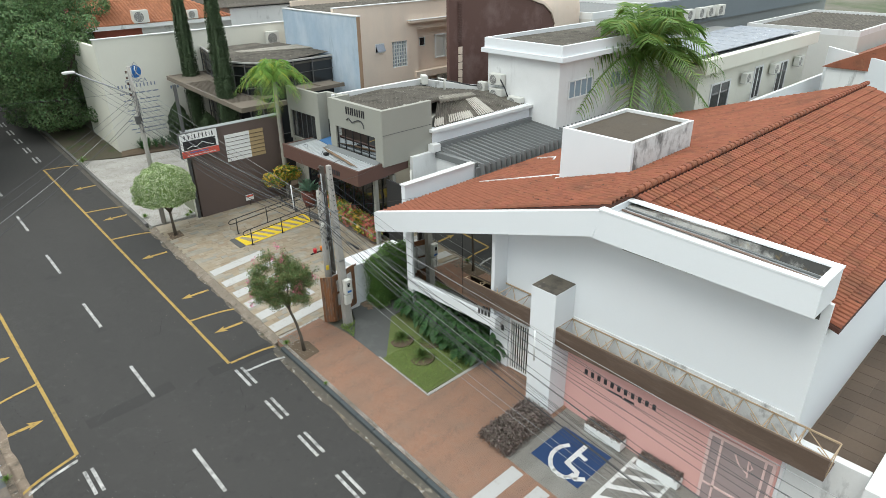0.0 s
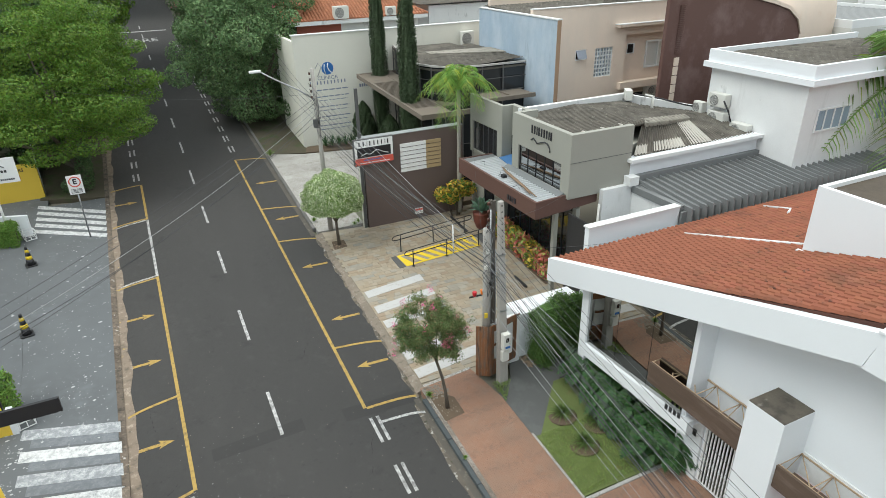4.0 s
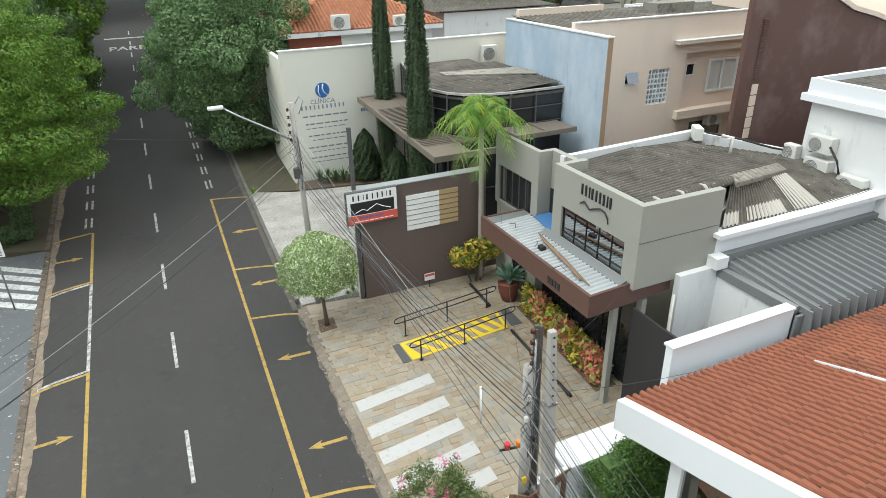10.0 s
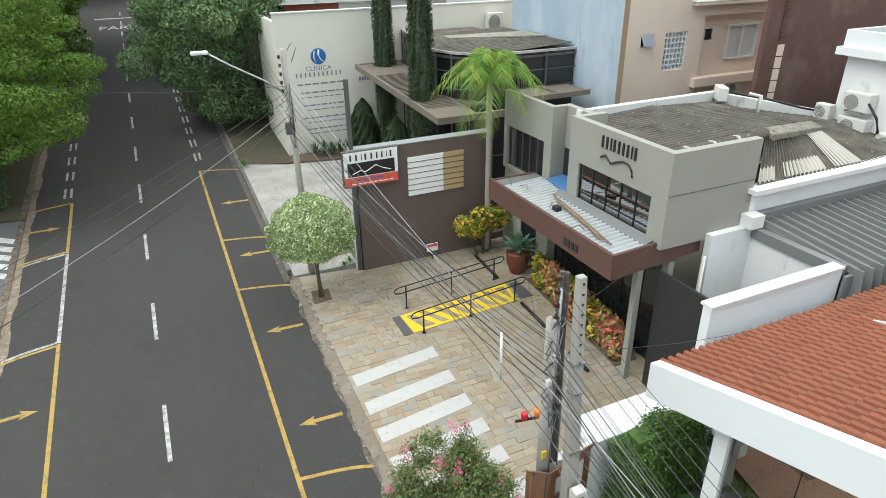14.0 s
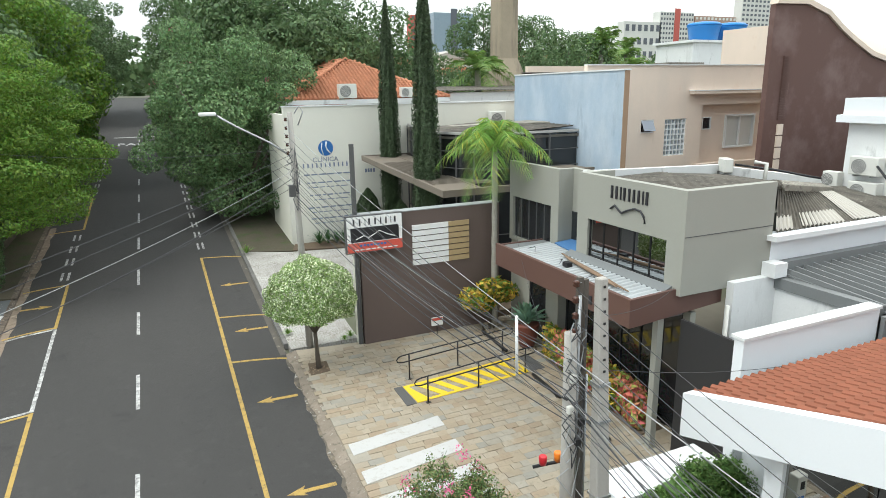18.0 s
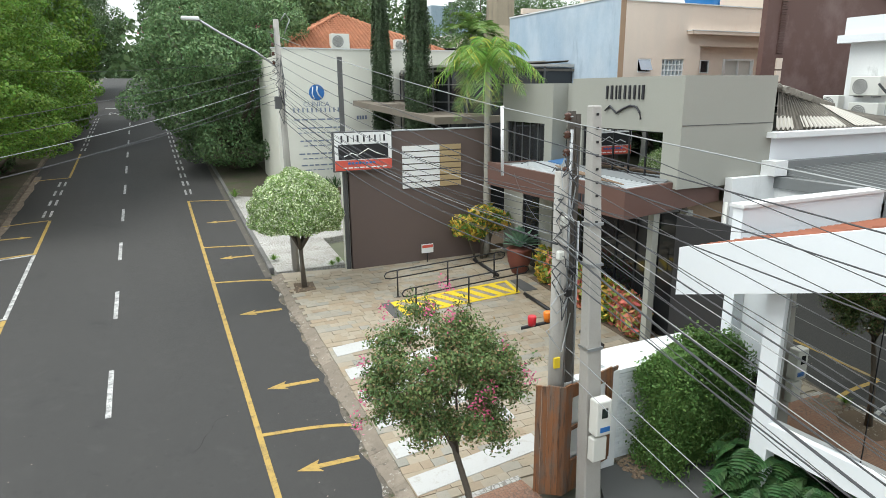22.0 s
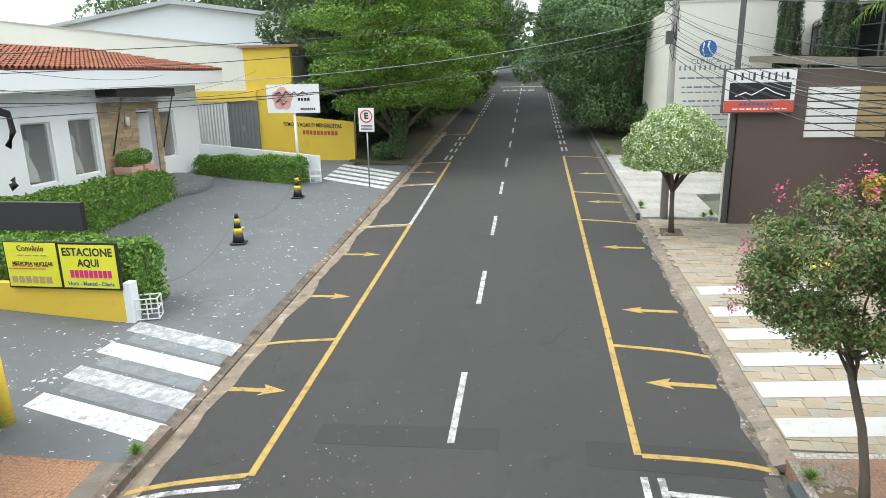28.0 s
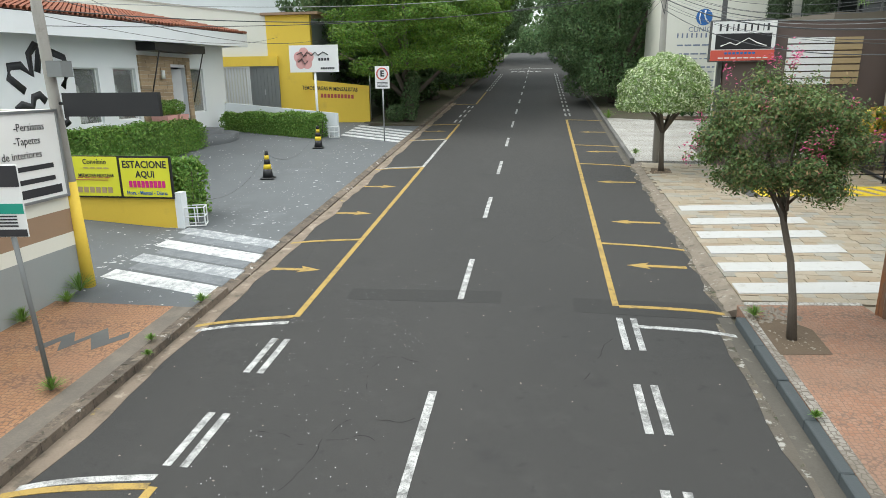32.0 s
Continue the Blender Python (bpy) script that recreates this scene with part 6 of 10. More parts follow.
box(bm, 28.2, 15.76, 3.2, 30.6, 15.78, 5.6)
part("lower_pane", bm, m_darkglass, block)
corrugated("roof_sheet", 19.65, 34.0, 15.5, 21.15, 11.1, 11.26, m_asbestos, block, 0.3, 0.05, "y", "dark corrugated fibre-cement roof")
bm = B()
box(bm, 19.66, 20.98, 4.0, 34.0, 21.18, 11.1)
part("rear_wall", bm, m_beige, block)
bm = B()
box(bm, 19.9, 20.7, 11.0, 25.5, 20.95, 11.6)
part("roof_kerb", bm, m_beige, block)
bm = B()
box(bm, 27.2, 18.2, 11.15, 29.8, 19.4, 11.7)
part("roof_skylight", bm, m_asb_mid, block, "old sheet-covered roof hatch")

# roof water tanks
tr_ = thing("tank_house", "far pale building that carries two blue water tanks", "building")
bm = B()
box(bm, 54.5, 43.5, 2.0, 65.0, 49.0, 14.9)
part("body", bm, m_white_old, tr_)
bm = B()
box(bm, 54.2, 43.2, 14.9, 65.3, 49.3, 15.15)
part("roof_edge", bm, m_white_old, tr_)
for x in (58.0, 61.9):
    tk = thing("water_tank", "blue plastic water tank with a lid on a flat roof", "water tank", (x, 45.6, 15.15), group="roof water tanks")
    bm = B()
    lathe(bm, [(1.45, 0), (1.72, 1.5), (1.78, 1.54), (1.78, 1.66)], n=22)
    part("tank", bm, m_tankblue, tk)
    bm = B()
    lathe(bm, [(1.82, 1.66), (1.82, 1.78), (1.56, 1.96), (0.6, 2.08)], n=22)
    part("lid", bm, m_tankblue, tk)

# ---- maroon building with the wave-shaped gable ----
tower = thing("wave_roof_building", "maroon building with a wave-shaped gable and beige curved roof", "building")
prof = [(25.7, 13.7), (27.6, 13.75), (29.0, 13.35), (30.0, 12.75), (31.1, 12.2), (32.4, 11.65), (34.2, 11.25), (35.6, 10.85), (36.6, 10.2), (37.1, 9.3)]
bm = B()
prism(bm, [(25.7, 3.0)] + prof + [(37.1, 3.0)], "y", 10.7, 10.95)
part("gable_wall", bm, m_tower, tower)
bm = B()
prism(bm, [(x, z + 0.02) for x, z in prof] + [(x + 0.06, z + 0.22) for x, z in prof[::-1]], "y", 10.6, 11.0)
part("gable_edge", bm, m_beige, tower, "beige rendered edge")
bm = B()
prism(bm, [(11.0, 3.0), (11.0, 10.2), (11.15, 11.0), (11.5, 11.8), (12.1, 12.5), (13.0, 13.1), (14.3, 13.5), (16.0, 13.6), (20.0, 13.6), (20.0, 3.0)], "x", 33.0, 40.8)
for f_ in bm.faces:
    f_.smooth = len(f_.verts) == 4 and abs(f_.normal.x) < 0.5
part("barrel_roof", bm, m_beige, tower, "beige rendered barrel roof")
bm = B()
for i in range(26):
    box(bm, 26.5, 10.63, 8.95 + i * 0.105, 26.9, 10.7, 9.01 + i * 0.105)
part("vent_slot", bm, m_tower, tower)
for i in range(5):
    bm = B()
    box(bm, 26.55, 10.62, 6.2 + i * 0.52, 26.88, 10.7, 6.66 + i * 0.52)
    part("vent_panel", bm, m_beige, tower)

# ---- white flat-roofed building with air conditioners ----
wb = thing("white_annex", "white flat-roofed annex with air conditioners on its wall", "building")
bm = B()
box(bm, 25.0, 0.9, 3.0, 36.3, 6.45, 9.05)
part("body", bm, m_white_old, wb)
bm = B()
prism(bm, [(24.65, 0.5), (36.4, 0.5), (36.4, 6.75), (24.65, 6.75)], "z", 9.05, 9.32)
part("ledge", bm, m_white, wb)
for x0, y0, x1, y1 in ((24.8, 0.65, 36.3, 0.85), (24.8, 6.4, 36.3, 6.6), (24.8, 0.85, 25.0, 6.4)):
    bm = B()
    box(bm, x0, y0, 9.32, x1, y1, 9.92)
    part("parapet", bm, m_white, wb)
corrugated("roof_sheet", 25.0, 36.3, 0.85, 6.4, 9.7, 9.6, m_asbestos, wb, 0.2, 0.03, "x", "dark corrugated sheet")
for x0 in (25.9, 30.2):
    bm = B()
    frame_xz(bm, x0, 6.75, x0 + 2.4, 7.85, 0.83, 0.08, 0.06)
    for i in range(1, 4):
        box(bm, x0 + i * 0.6 - 0.03, 0.83, 6.8, x0 + i * 0.6 + 0.03, 0.87, 7.8)
    ww = part("window", bm, m_white_metal, wb)
    bm = B()
    box(bm, x0 + 0.05, 0.88, 6.8, x0 + 2.35, 0.895, 7.8)
    part("pane", bm, m_farglass, ww)

# ---- the -x side: flower shop, yellow house, low walls ----
def tile_field(name, origin, run, rise, cols, rows, mat_, parent, w=0.24, l=0.36, inside=None, seed=0, label=""):
    """Barrel tiles: run is the unit way along the eave, rise the unit way up the slope. Joined as one part of kind stuff."""
    o, a, b = Vector(origin), Vector(run).normalized(), Vector(rise).normalized()
    n = a.cross(b).normalized()
    if n.z < 0:
        n = -n
    rg = random.Random(seed)
    vs, fs = [], []
    prof_ = [(-0.38, 0.0), (-0.27, 0.08), (0.0, 0.12), (0.27, 0.08), (0.38, 0.0)]
    for r in range(rows):
        for c in range(cols):
            p = o + a * (c * w) + b * (r * l)
            if inside and not inside(p):
                continue
            k = len(vs)
            j = rg.uniform(-0.012, 0.012)
            lift = rg.uniform(0.0, 0.012)
            for t, up in ((0.0, 0.032), (1.18, 0.0)):
                for u, h in prof_:
                    q = p + a * ((u * (1.0 - 0.12 * t) + 0.5) * w + j) + b * (t * l) + n * (h * (1 - 0.15 * t) + up + lift)
                    vs.append(q[:])
            for i in range(4):
                fs.append((k + i, k + i + 1, k + i + 6, k + i + 5))
    ob = data_part(name, vs, fs, mat_, parent, label)
    ob["kind"] = "stuff"
    return ob



shopl = thing("white_bungalow", "white single-storey shop with a wide fascia and tiled roof", "house")
LX = -14.8
wins = [(9.06, 2.8, 10.35, 4.82), (11.2, 2.85, 12.6, 4.85), (16.75, 2.92, 17.95, 4.95)]
bm = B()
holed(bm, "x", 3.5, 0.4, 20.1, 6.2, LX - 0.25, LX, wins + [(15.1, 2.25, 16.35, 4.96)])
part("front_wall", bm, m_white, shopl)
bm = B()
box(bm, -24, 19.85, 0.8, LX - 0.25, 20.1, 6.3)
part("side_wall", bm, m_white, shopl)
bm = B()
box(bm, -24, 3.5, 0.2, LX - 0.25, 3.75, 6.2)
part("side_wall", bm, m_white, shopl)
bm = B()
box(bm, -18.2, 3.75, 2.1, -18.0, 19.85, 6.2)
part("inner_wall", bm, m_interior, shopl)
bm = B()
box(bm, -18.0, 3.75, 2.15, LX - 0.25, 19.85, 2.25)
part("inner_floor", bm, m_inttile, shopl)
bm = B()
hexa(bm, [(-14.05, 3.0, 5.65), (-13.87, 3.0, 5.65), (-13.87, 21.15, 6.09), (-14.05, 21.15, 6.09), (-14.05, 3.0, 6.3), (-13.87, 3.0, 6.3), (-13.87, 21.15, 6.72), (-14.05, 21.15, 6.72)])
part("fascia", bm, m_white, shopl)
bm = B()
box(bm, -23.2, 20.97, 6.09, -14.05, 21.15, 6.72)
part("fascia", bm, m_white, shopl)
bm = B()
hexa(bm, [(-14.8, 3.0, 5.7), (-14.05, 3.0, 5.7), (-14.05, 20.97, 6.12), (-14.8, 20.97, 6.12), (-14.8, 3.0, 5.78), (-14.05, 3.0, 5.78), (-14.05, 20.97, 6.2), (-14.8, 20.97, 6.2)])
part("soffit", bm, m_white, shopl)
for y0, z0, y1, z1 in wins:
    bm = B()
    frame_yz(bm, y0, z0, y1, z1, LX - 0.16, 0.05, 0.06)
    w = part("window", bm, m_white_metal, shopl)
    bm = B()
    box(bm, LX - 0.14, y0 + 0.05, z0 + 0.05, LX - 0.13, y1 - 0.05, z1 - 0.05)
    part("pane", bm, m_clear, w).visible_shadow = False
    # added dark panel stands in for the dim room behind the glass
    bm = B()
    box(bm, LX - 1.5, y0 - 0.3, z0 - 0.3, LX - 1.46, y1 + 0.3, z1 + 0.3)
    part("dimming_panel", bm, m_greydark, w, "dark panel added behind the dress to dim the window")
    yc = (y0 + y1) / 2 + 0.1
    bm = B()
    lathe(bm, [(0.17, 0), (0.17, 0.03), (0.02, 0.04), (0.02, 0.6), (0.34, 0.62), (0.3, 0.95), (0.2, 1.3), (0.13, 1.5), (0.19, 1.7), (0.17, 1.93), (0.06, 2.05), (0.05, 2.15)], (LX - 0.7, yc, 2.25), 14)
    tagged(link(bm, "dress_form", m_curtain), "pale dress on a display stand behind glass", "dress form", group="shop display")
# split-stone porch
rng = random.Random(8)
z = 2.2
while z < 5.38:
    y = 12.8
    while y < 16.72:
        w = rng.uniform(0.35, 0.8)
        y1 = min(y + w, 16.72)
        z1 = min(z + 0.145, 5.4)
        for a, b in ((y, min(y1, 15.1)), (max(y, 16.35), y1)) if z < 4.96 else ((y, y1),):
            if b - a > 0.05:
                bm = B()
                box(bm, LX + 0.002, a, z, LX + 0.05 + rng.uniform(0, 0.03), b - 0.008, z1)
                part("stone", bm, m_stonewall, shopl)
        y = y1
    z += 0.152
bm = B()
box(bm, LX + 0.0, 12.85, 5.56, -13.95, 16.8, 5.9)
cn = part("porch_canopy", bm, m_black, shopl, "flat black canopy")
for y in (13.2, 16.65):
    bm = B()
    tube(bm, [(-14.0, y, 5.58), (LX + 0.1, y + 0.05, 3.4)], 0.03, 6)
    part("canopy_stay", bm, m_black, cn)
bm = B()
hexa(bm, [(LX - 0.25, 16.3, 2.26), (LX - 0.2, 16.34, 2.26), (LX - 0.85, 15.85, 2.26), (LX - 0.9, 15.8, 2.26), (LX - 0.25, 16.3, 4.9), (LX - 0.2, 16.34, 4.9), (LX - 0.85, 15.85, 4.9), (LX - 0.9, 15.8, 4.9)])
part("door_leaf", bm, m_white_metal, shopl, "open white door leaf")
bm = B()
lathe(bm, [(0.08, 0), (0.09, 0.34), (0.06, 0.36)], (LX + 0.16, 14.3, 4.45), 10)
part("wall_lamp", bm, m_white_metal, shopl)
for r, h in ((2.15, 2.02), (1.5, 2.2)):
    bm = B()
    lathe(bm, [(r, -0.8), (r, 0.0)], (-14.6, 15.9, h), 32)
    part("step", bm, m_lot, shopl)
# painted flower outline
for pts in ([(6.75, 4.03), (6.18, 4.45), (6.24, 4.78), (6.73, 4.83), (7.13, 4.56), (7.13, 5.19), (7.45, 5.5), (7.64, 5.5), (7.38, 4.63)],
            [(8.08, 5.3), (8.67, 5.14), (8.74, 4.61), (8.44, 4.14)], [(6.28, 3.45), (6.54, 3.62), (6.94, 3.53), (7.06, 3.85), (7.32, 3.92), (7.56, 3.69)], [(8.39, 3.19), (8.46, 2.99), (8.25, 2.91)]):
    bm = B()
    tube(bm, [(LX, y, z) for y, z in pts], 0.15, 6)
    for v in bm.verts:
        v.co.x = LX + 0.006 + (v.co.x - LX) * 0.05
    part("painted_petal", bm, m_ink, shopl, "black painted flower outline")
# hipped roof
RA, RB = Vector((-18.5, 5.0, 7.55)), Vector((-18.5, 16.3, 7.6))
vs = [(-13.85, 2.9, 6.32), (-13.85, 21.2, 6.74), (-23.2, 21.2, 6.74), (-23.2, 2.9, 6.32), RA[:], RB[:]]
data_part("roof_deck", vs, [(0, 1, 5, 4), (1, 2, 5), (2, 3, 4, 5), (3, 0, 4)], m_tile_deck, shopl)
ups = Vector((-4.65, 0, 1.0)).normalized()
tile_field("roof_tiles", (-13.83, 2.9, 6.3), (0, 1, 0.023), ups, 76, 12, m_tile, shopl, inside=lambda p: p.y < 21.0 - (-13.85 - p.x) * 1.02, seed=2)
tile_field("roof_tiles", (-23.0, 21.2, 6.7), (1, 0, 0), Vector((0, -4.9, 0.86)), 38, 13, m_tile, shopl, inside=lambda p: abs(p.x + 18.5) < 4.6 * (1 - (21.2 - p.y) / 4.9), seed=4)

yel = thing("yellow_house", "yellow-fronted house with a grey metal gate", "house")
YW = 24.2
bm = B()
box(bm, -14.1, YW, 1.8, -11.5, YW + 0.3, 7.95)
part("front_wall", bm, m_yellow_wall, yel)
bm = B()
box(bm, -17.6, YW - 0.15, 5.2, -13.5, YW, 5.75)
part("gate_lintel", bm, m_yellow_wall, yel)
bm = B()
box(bm, -11.7, YW + 0.3, 1.9, -11.5, 33, 7.7)
part("side_wall", bm, m_lowgrey, yel)
bm = B()
box(bm, -14.3, YW - 0.25, 7.95, -10.9, 26.5, 8.08)
part("roof_edge", bm, m_tanwall, yel)
gt = thing("metal_gate", "grey metal gate with a barred and a sheet leaf", "gate")
bm = B()
frame_xz(bm, -17.6, 2.2, -15.25, 5.2, YW - 0.1, 0.09, 0.08)
lf = part("barred_leaf", bm, m_white_metal, gt)
for i in range(12):
    bm = B()
    box(bm, -17.45 + i * 0.18, YW - 0.09, 2.3, -17.35 + i * 0.18, YW - 0.05, 5.1)
    part("bar", bm, m_white_metal, lf)
bm = B()
frame_xz(bm, -15.24, 2.2, -13.5, 5.2, YW - 0.1, 0.08, 0.08)
lf = part("sheet_leaf", bm, m_zinc, gt, "grey sheet-metal gate leaf")
for i in range(15):
    bm = B()
    box(bm, -15.16 + i * 0.106, YW - 0.07 + 0.02 * (i % 2), 2.28, -15.06 + i * 0.106, YW - 0.03 + 0.02 * (i % 2), 5.12)
    part("panel", bm, m_zinc, lf)
bm = B()
box(bm, -14.4, YW - 0.13, 3.6, -14.34, YW - 0.1, 3.9)
part("handle", bm, m_steel, lf)
lw2 = thing("wall_cream_tall", "tall pale boundary wall with a sloping top", "wall", kind="structure")
bm = B()
prism(bm, [(-30.0, 1.8), (-14.1, 1.8), (-14.1, 7.98), (-30.0, 9.9)], "y", YW + 0.1, YW + 0.35)
part("wall_panel", bm, m_cream, lw2)
bm = B()
prism(bm, [(-30.0, 9.9), (-14.1, 7.98), (-14.1, 8.06), (-30.0, 9.98)], "y", YW + 0.05, YW + 0.4)
part("coping", bm, m_asb_new, lw2)
wg = thing("gabled_house", "white house with a low gable and louvred vent", "house")
bm = B()
prism(bm, [(-34, 2.4), (-14.3, 2.4), (-14.3, 10.4), (-24.5, 11.9), (-34, 10.5)], "y", 36, 44)
part("body", bm, m_white, wg)
bm = B()
prism(bm, [(-34.6, 10.4), (-24.5, 11.9), (-13.7, 10.35), (-13.7, 10.6), (-24.5, 12.2), (-34.6, 10.65)], "y", 35.5, 44.3)
part("roof", bm, m_whitemetal, wg)
bm = B()
frame_xz(bm, -18.0, 8.9, -16.9, 9.8, 35.92, 0.08, 0.08)
vw = part("vent_window", bm, m_white_metal, wg)
for i in range(5):
    bm = B()
    box(bm, -17.92, 35.94, 9.0 + i * 0.16, -16.98, 35.99, 9.09 + i * 0.16)
    part("slat", bm, m_greydark, vw)
ob_ = thing("tiled_house", "low house with a weathered tan roof behind the shop", "house")
bm = B()
prism(bm, [(-34, 6.2), (-24.2, 6.2), (-29, 8.4)], "y", 6, 23)
part("roof", bm, m_asb_new, ob_)
bm = B()
box(bm, -33.5, 6.4, 0.5, -24.6, 22.6, 6.2)
part("body", bm, m_white_old, ob_)

lowy = thing("wall_yellow", "yellow boundary wall with painted parking notice", "wall", kind="structure")
bm = B()
prism(bm, [(-11.5, 1.85), (-8.15, 1.85), (-8.15, 4.05), (-11.5, 4.4)], "y", 24.0, 24.2)
part("wall_panel", bm, m_yellow_wall, lowy)
bm = B()
tube(bm, [(-8.1, 24.1, 1.9), (-8.1, 24.1, 5.2)], 0.03, 6)
part("wall_post", bm, m_steel, lowy)
lettering("wall_word", "TEMOS VAGAS P/ MENSALISTAS", 0.3, on_wall(-10.45, 23.99, 3.9) @ Matrix.Rotation(radians(-2.6), 4, "Z"), m_ink, lowy, 0.003, 0.78, bold=0.006)
bm = B()
for i, x in enumerate(np.arange(-11.0, -9.1, 0.2)):
    box(bm, float(x), 23.985, 3.42 - i * 0.008, float(x) + 0.14, 23.998, 3.64 - i * 0.008)
part("text_bar", bm, m_farred, lowy)

# white low wall behind the hedge
bm = B()
hexa(bm, [(-14.8, 19.85, 1.4), (-8.5, 19.1, 1.4), (-8.5, 19.28, 1.4), (-14.8, 20.05, 1.4),
          (-14.8, 19.85, 3.28), (-8.5, 19.1, 2.76), (-8.5, 19.28, 2.76), (-14.8, 20.05, 3.28)])
tagged(link(bm, "wall_white_low", m_white), "low white wall behind a clipped hedge", "wall", kind="structure")

# yellow wall with two parking boards
ent = thing("wall_entrance", "low yellow wall with a white end post beside the car park", "wall", kind="structure")
bm = B()
box(bm, -12.6, 3.78, gz(3.8, 0.0), -8.22, 3.98, 1.3)
part("wall_panel", bm, m_yellow_wall, ent)
bm = B()
box(bm, -8.22, 3.74, gz(3.8, 0.0), -8.03, 4.02, 1.38)
part("end_post", bm, m_white, ent)
board = thing("parking_board", "yellow vinyl parking notice boards on the low wall", "sign")
bm = B()
box(bm, -11.12, 3.7, 1.22, -8.2, 3.76, 2.36)
part("board_back", bm, m_black, board)
bm = B()
box(bm, -9.66, 3.685, 1.27, -8.25, 3.7, 2.31)
part("board_face", bm, m_sign_yellow, board)
bm = B()
box(bm, -11.08, 3.685, 1.27, -9.74, 3.7, 2.34)
part("board_face", bm, m_sign_yellow, board)
for word, sz, x, z, mt in (("ESTACIONE", 0.27, -8.955, 2.13, m_ink), ("AQUI", 0.25, -8.955, 1.87, m_ink), ("Hora - Mensal - Diaria", 0.145, -8.955, 1.37, m_logo), ("Convênio", 0.2, -10.4, 2.2, m_ink), ("MEDICINA NUCLEAR", 0.125, -10.4, 1.83, m_ink)):
    lettering("board_word", word, sz, on_wall(x, 3.68, z), mt, board, 0.003, 0.9, bold=0.006 if sz > 0.2 else 0.002)
for x0_, w_, z0_, z1_, n_, mt in ((-9.45, 0.12, 1.52, 1.7, 9, m_magenta), (-11.05, 1.3, 1.7, 1.72, 1, m_farred), (-10.95, 0.2, 1.76, 1.785, 5, m_farred), (-11.0, 0.18, 1.36, 1.52, 6, m_tan), (-10.75, 0.2, 2.02, 2.05, 4, m_tan)):
    for i in range(n_):
        bm = B()
        box(bm, x0_ + i * w_, 3.675, z0_, x0_ + i * w_ + w_ * 0.75, 3.684, z1_)
        part("text_bar", bm, mt, board)

# cream corner wall with bands and a notice
corner = thing("wall_corner", "cream corner wall with brown and grey bands", "wall", kind="structure")
for z0, z1, mt in ((-1.2, 1.02, m_lowgrey), (1.02, 1.3, m_cream), (1.3, 1.78, m_tanwall), (1.78, 3.75, m_cream)):
    bm = B()
    box(bm, -8.25, -14, z0, -7.95, -0.42, z1)
    part("wall_band", bm, mt, corner)
bm = B()
box(bm, -40, -0.72, -0.6, -8.25, -0.42, 3.75)
part("wall_panel", bm, m_cream, corner)
notice = thing("wall_notice", "white printed notice board with a black footer", "sign")
bm = B()
box(bm, -7.95, -5.5, 2.1, -7.88, -0.5, 3.7)
part("board", bm, m_sign_white, notice)
bm = B()
frame_yz(bm, -5.55, 2.05, -0.46, 3.75, -7.9, 0.05, 0.05)
part("board_frame", bm, m_steel, notice)
bm = B()
box(bm, -7.876, -5.4, 2.16, -7.872, -0.62, 2.32)
part("footer", bm, m_ink, notice)
toroad = Matrix.Rotation(math.pi / 2, 4, "Z") @ face
for word, y, z in (("-Persianas", -1.2, 3.45), ("-Tapetes", -1.3, 3.2), ("consultoria de interiores", -1.9, 2.95)):
    lettering("board_word", word, 0.2, Matrix.Translation((-7.872, y, z)) @ toroad, m_ink, notice, 0.002, 0.9)
for y0, y1, z in ((-1.75, -0.75, 2.66), (-1.75, -0.75, 2.42)):
    bm = B()
    box(bm, -7.876, y0, z, -7.872, y1, z + 0.09)
    part("text_bar", bm, m_ink, notice)

# street pole at the corner
lp = thing("utility_pole", "grey round utility pole painted yellow at its foot", "utility pole", (-7.88, -0.3, 0))
bm = B()
tube(bm, [(0.0, 0, 0.1), (-0.17, 0, 5.6), (-0.26, 0, 8.6)], [0.12, 0.1, 0.085], 12)
part("shaft", bm, m_concrete, lp)
bm = B()
tube(bm, [(0.0, 0, 0.05), (-0.07, 0, 2.3)], [0.128, 0.118], 12)
part("painted_foot", bm, m_yellow_wall, lp)
bm = B()
box(bm, -0.02, -0.2, 4.35, 0.3, 0.1, 4.65)
part("junction_box", bm, m_zinc, lp)
bs = thing("shop_board", "blank black hanging shop board", "sign")
bm = B()
box(bm, -7.78, -0.36, 3.6, -5.75, -0.26, 4.05)
part("board", bm, m_black, bs)
bm = B()
tube(bm, [(-7.98, -0.3, 3.85), (-7.7, -0.3, 3.85)], 0.03, 6)
part("bracket", bm, m_black, bs)

# time-limit street sign
ts = thing("street_sign", "white time-limit street sign with a green band on a grey post", "street sign", (-5.6, -4.2, gz(-4.2, 0.15)), 8)
bm = B()
tube(bm, [(0, 0, 0), (-0.18, 0, 3.0)], 0.035, 10)
part("post", bm, m_zinc, ts)
bm = B()
box(bm, -0.5, -0.06, 2.35, 0.12, -0.035, 3.35)
soften(bm, 0.01)
sb = part("plate", bm, m_sign_white, ts)
bm = B()
box(bm, -0.49, -0.068, 2.68, 0.11, -0.061, 2.82)
part("plate_band", bm, m_green_ink, sb)
for z0, z1 in ((2.36, 2.46), (3.05, 3.34)):
    bm = B()
    box(bm, -0.49, -0.068, z0, 0.11, -0.061, z1)
    part("plate_band", bm, m_ink, sb)
for i in range(4):
    bm = B()
    box(bm, -0.3, -0.07, 2.5 + i * 0.045, 0.0, -0.062, 2.52 + i * 0.045)
    part("text_bar", bm, m_ink, sb)

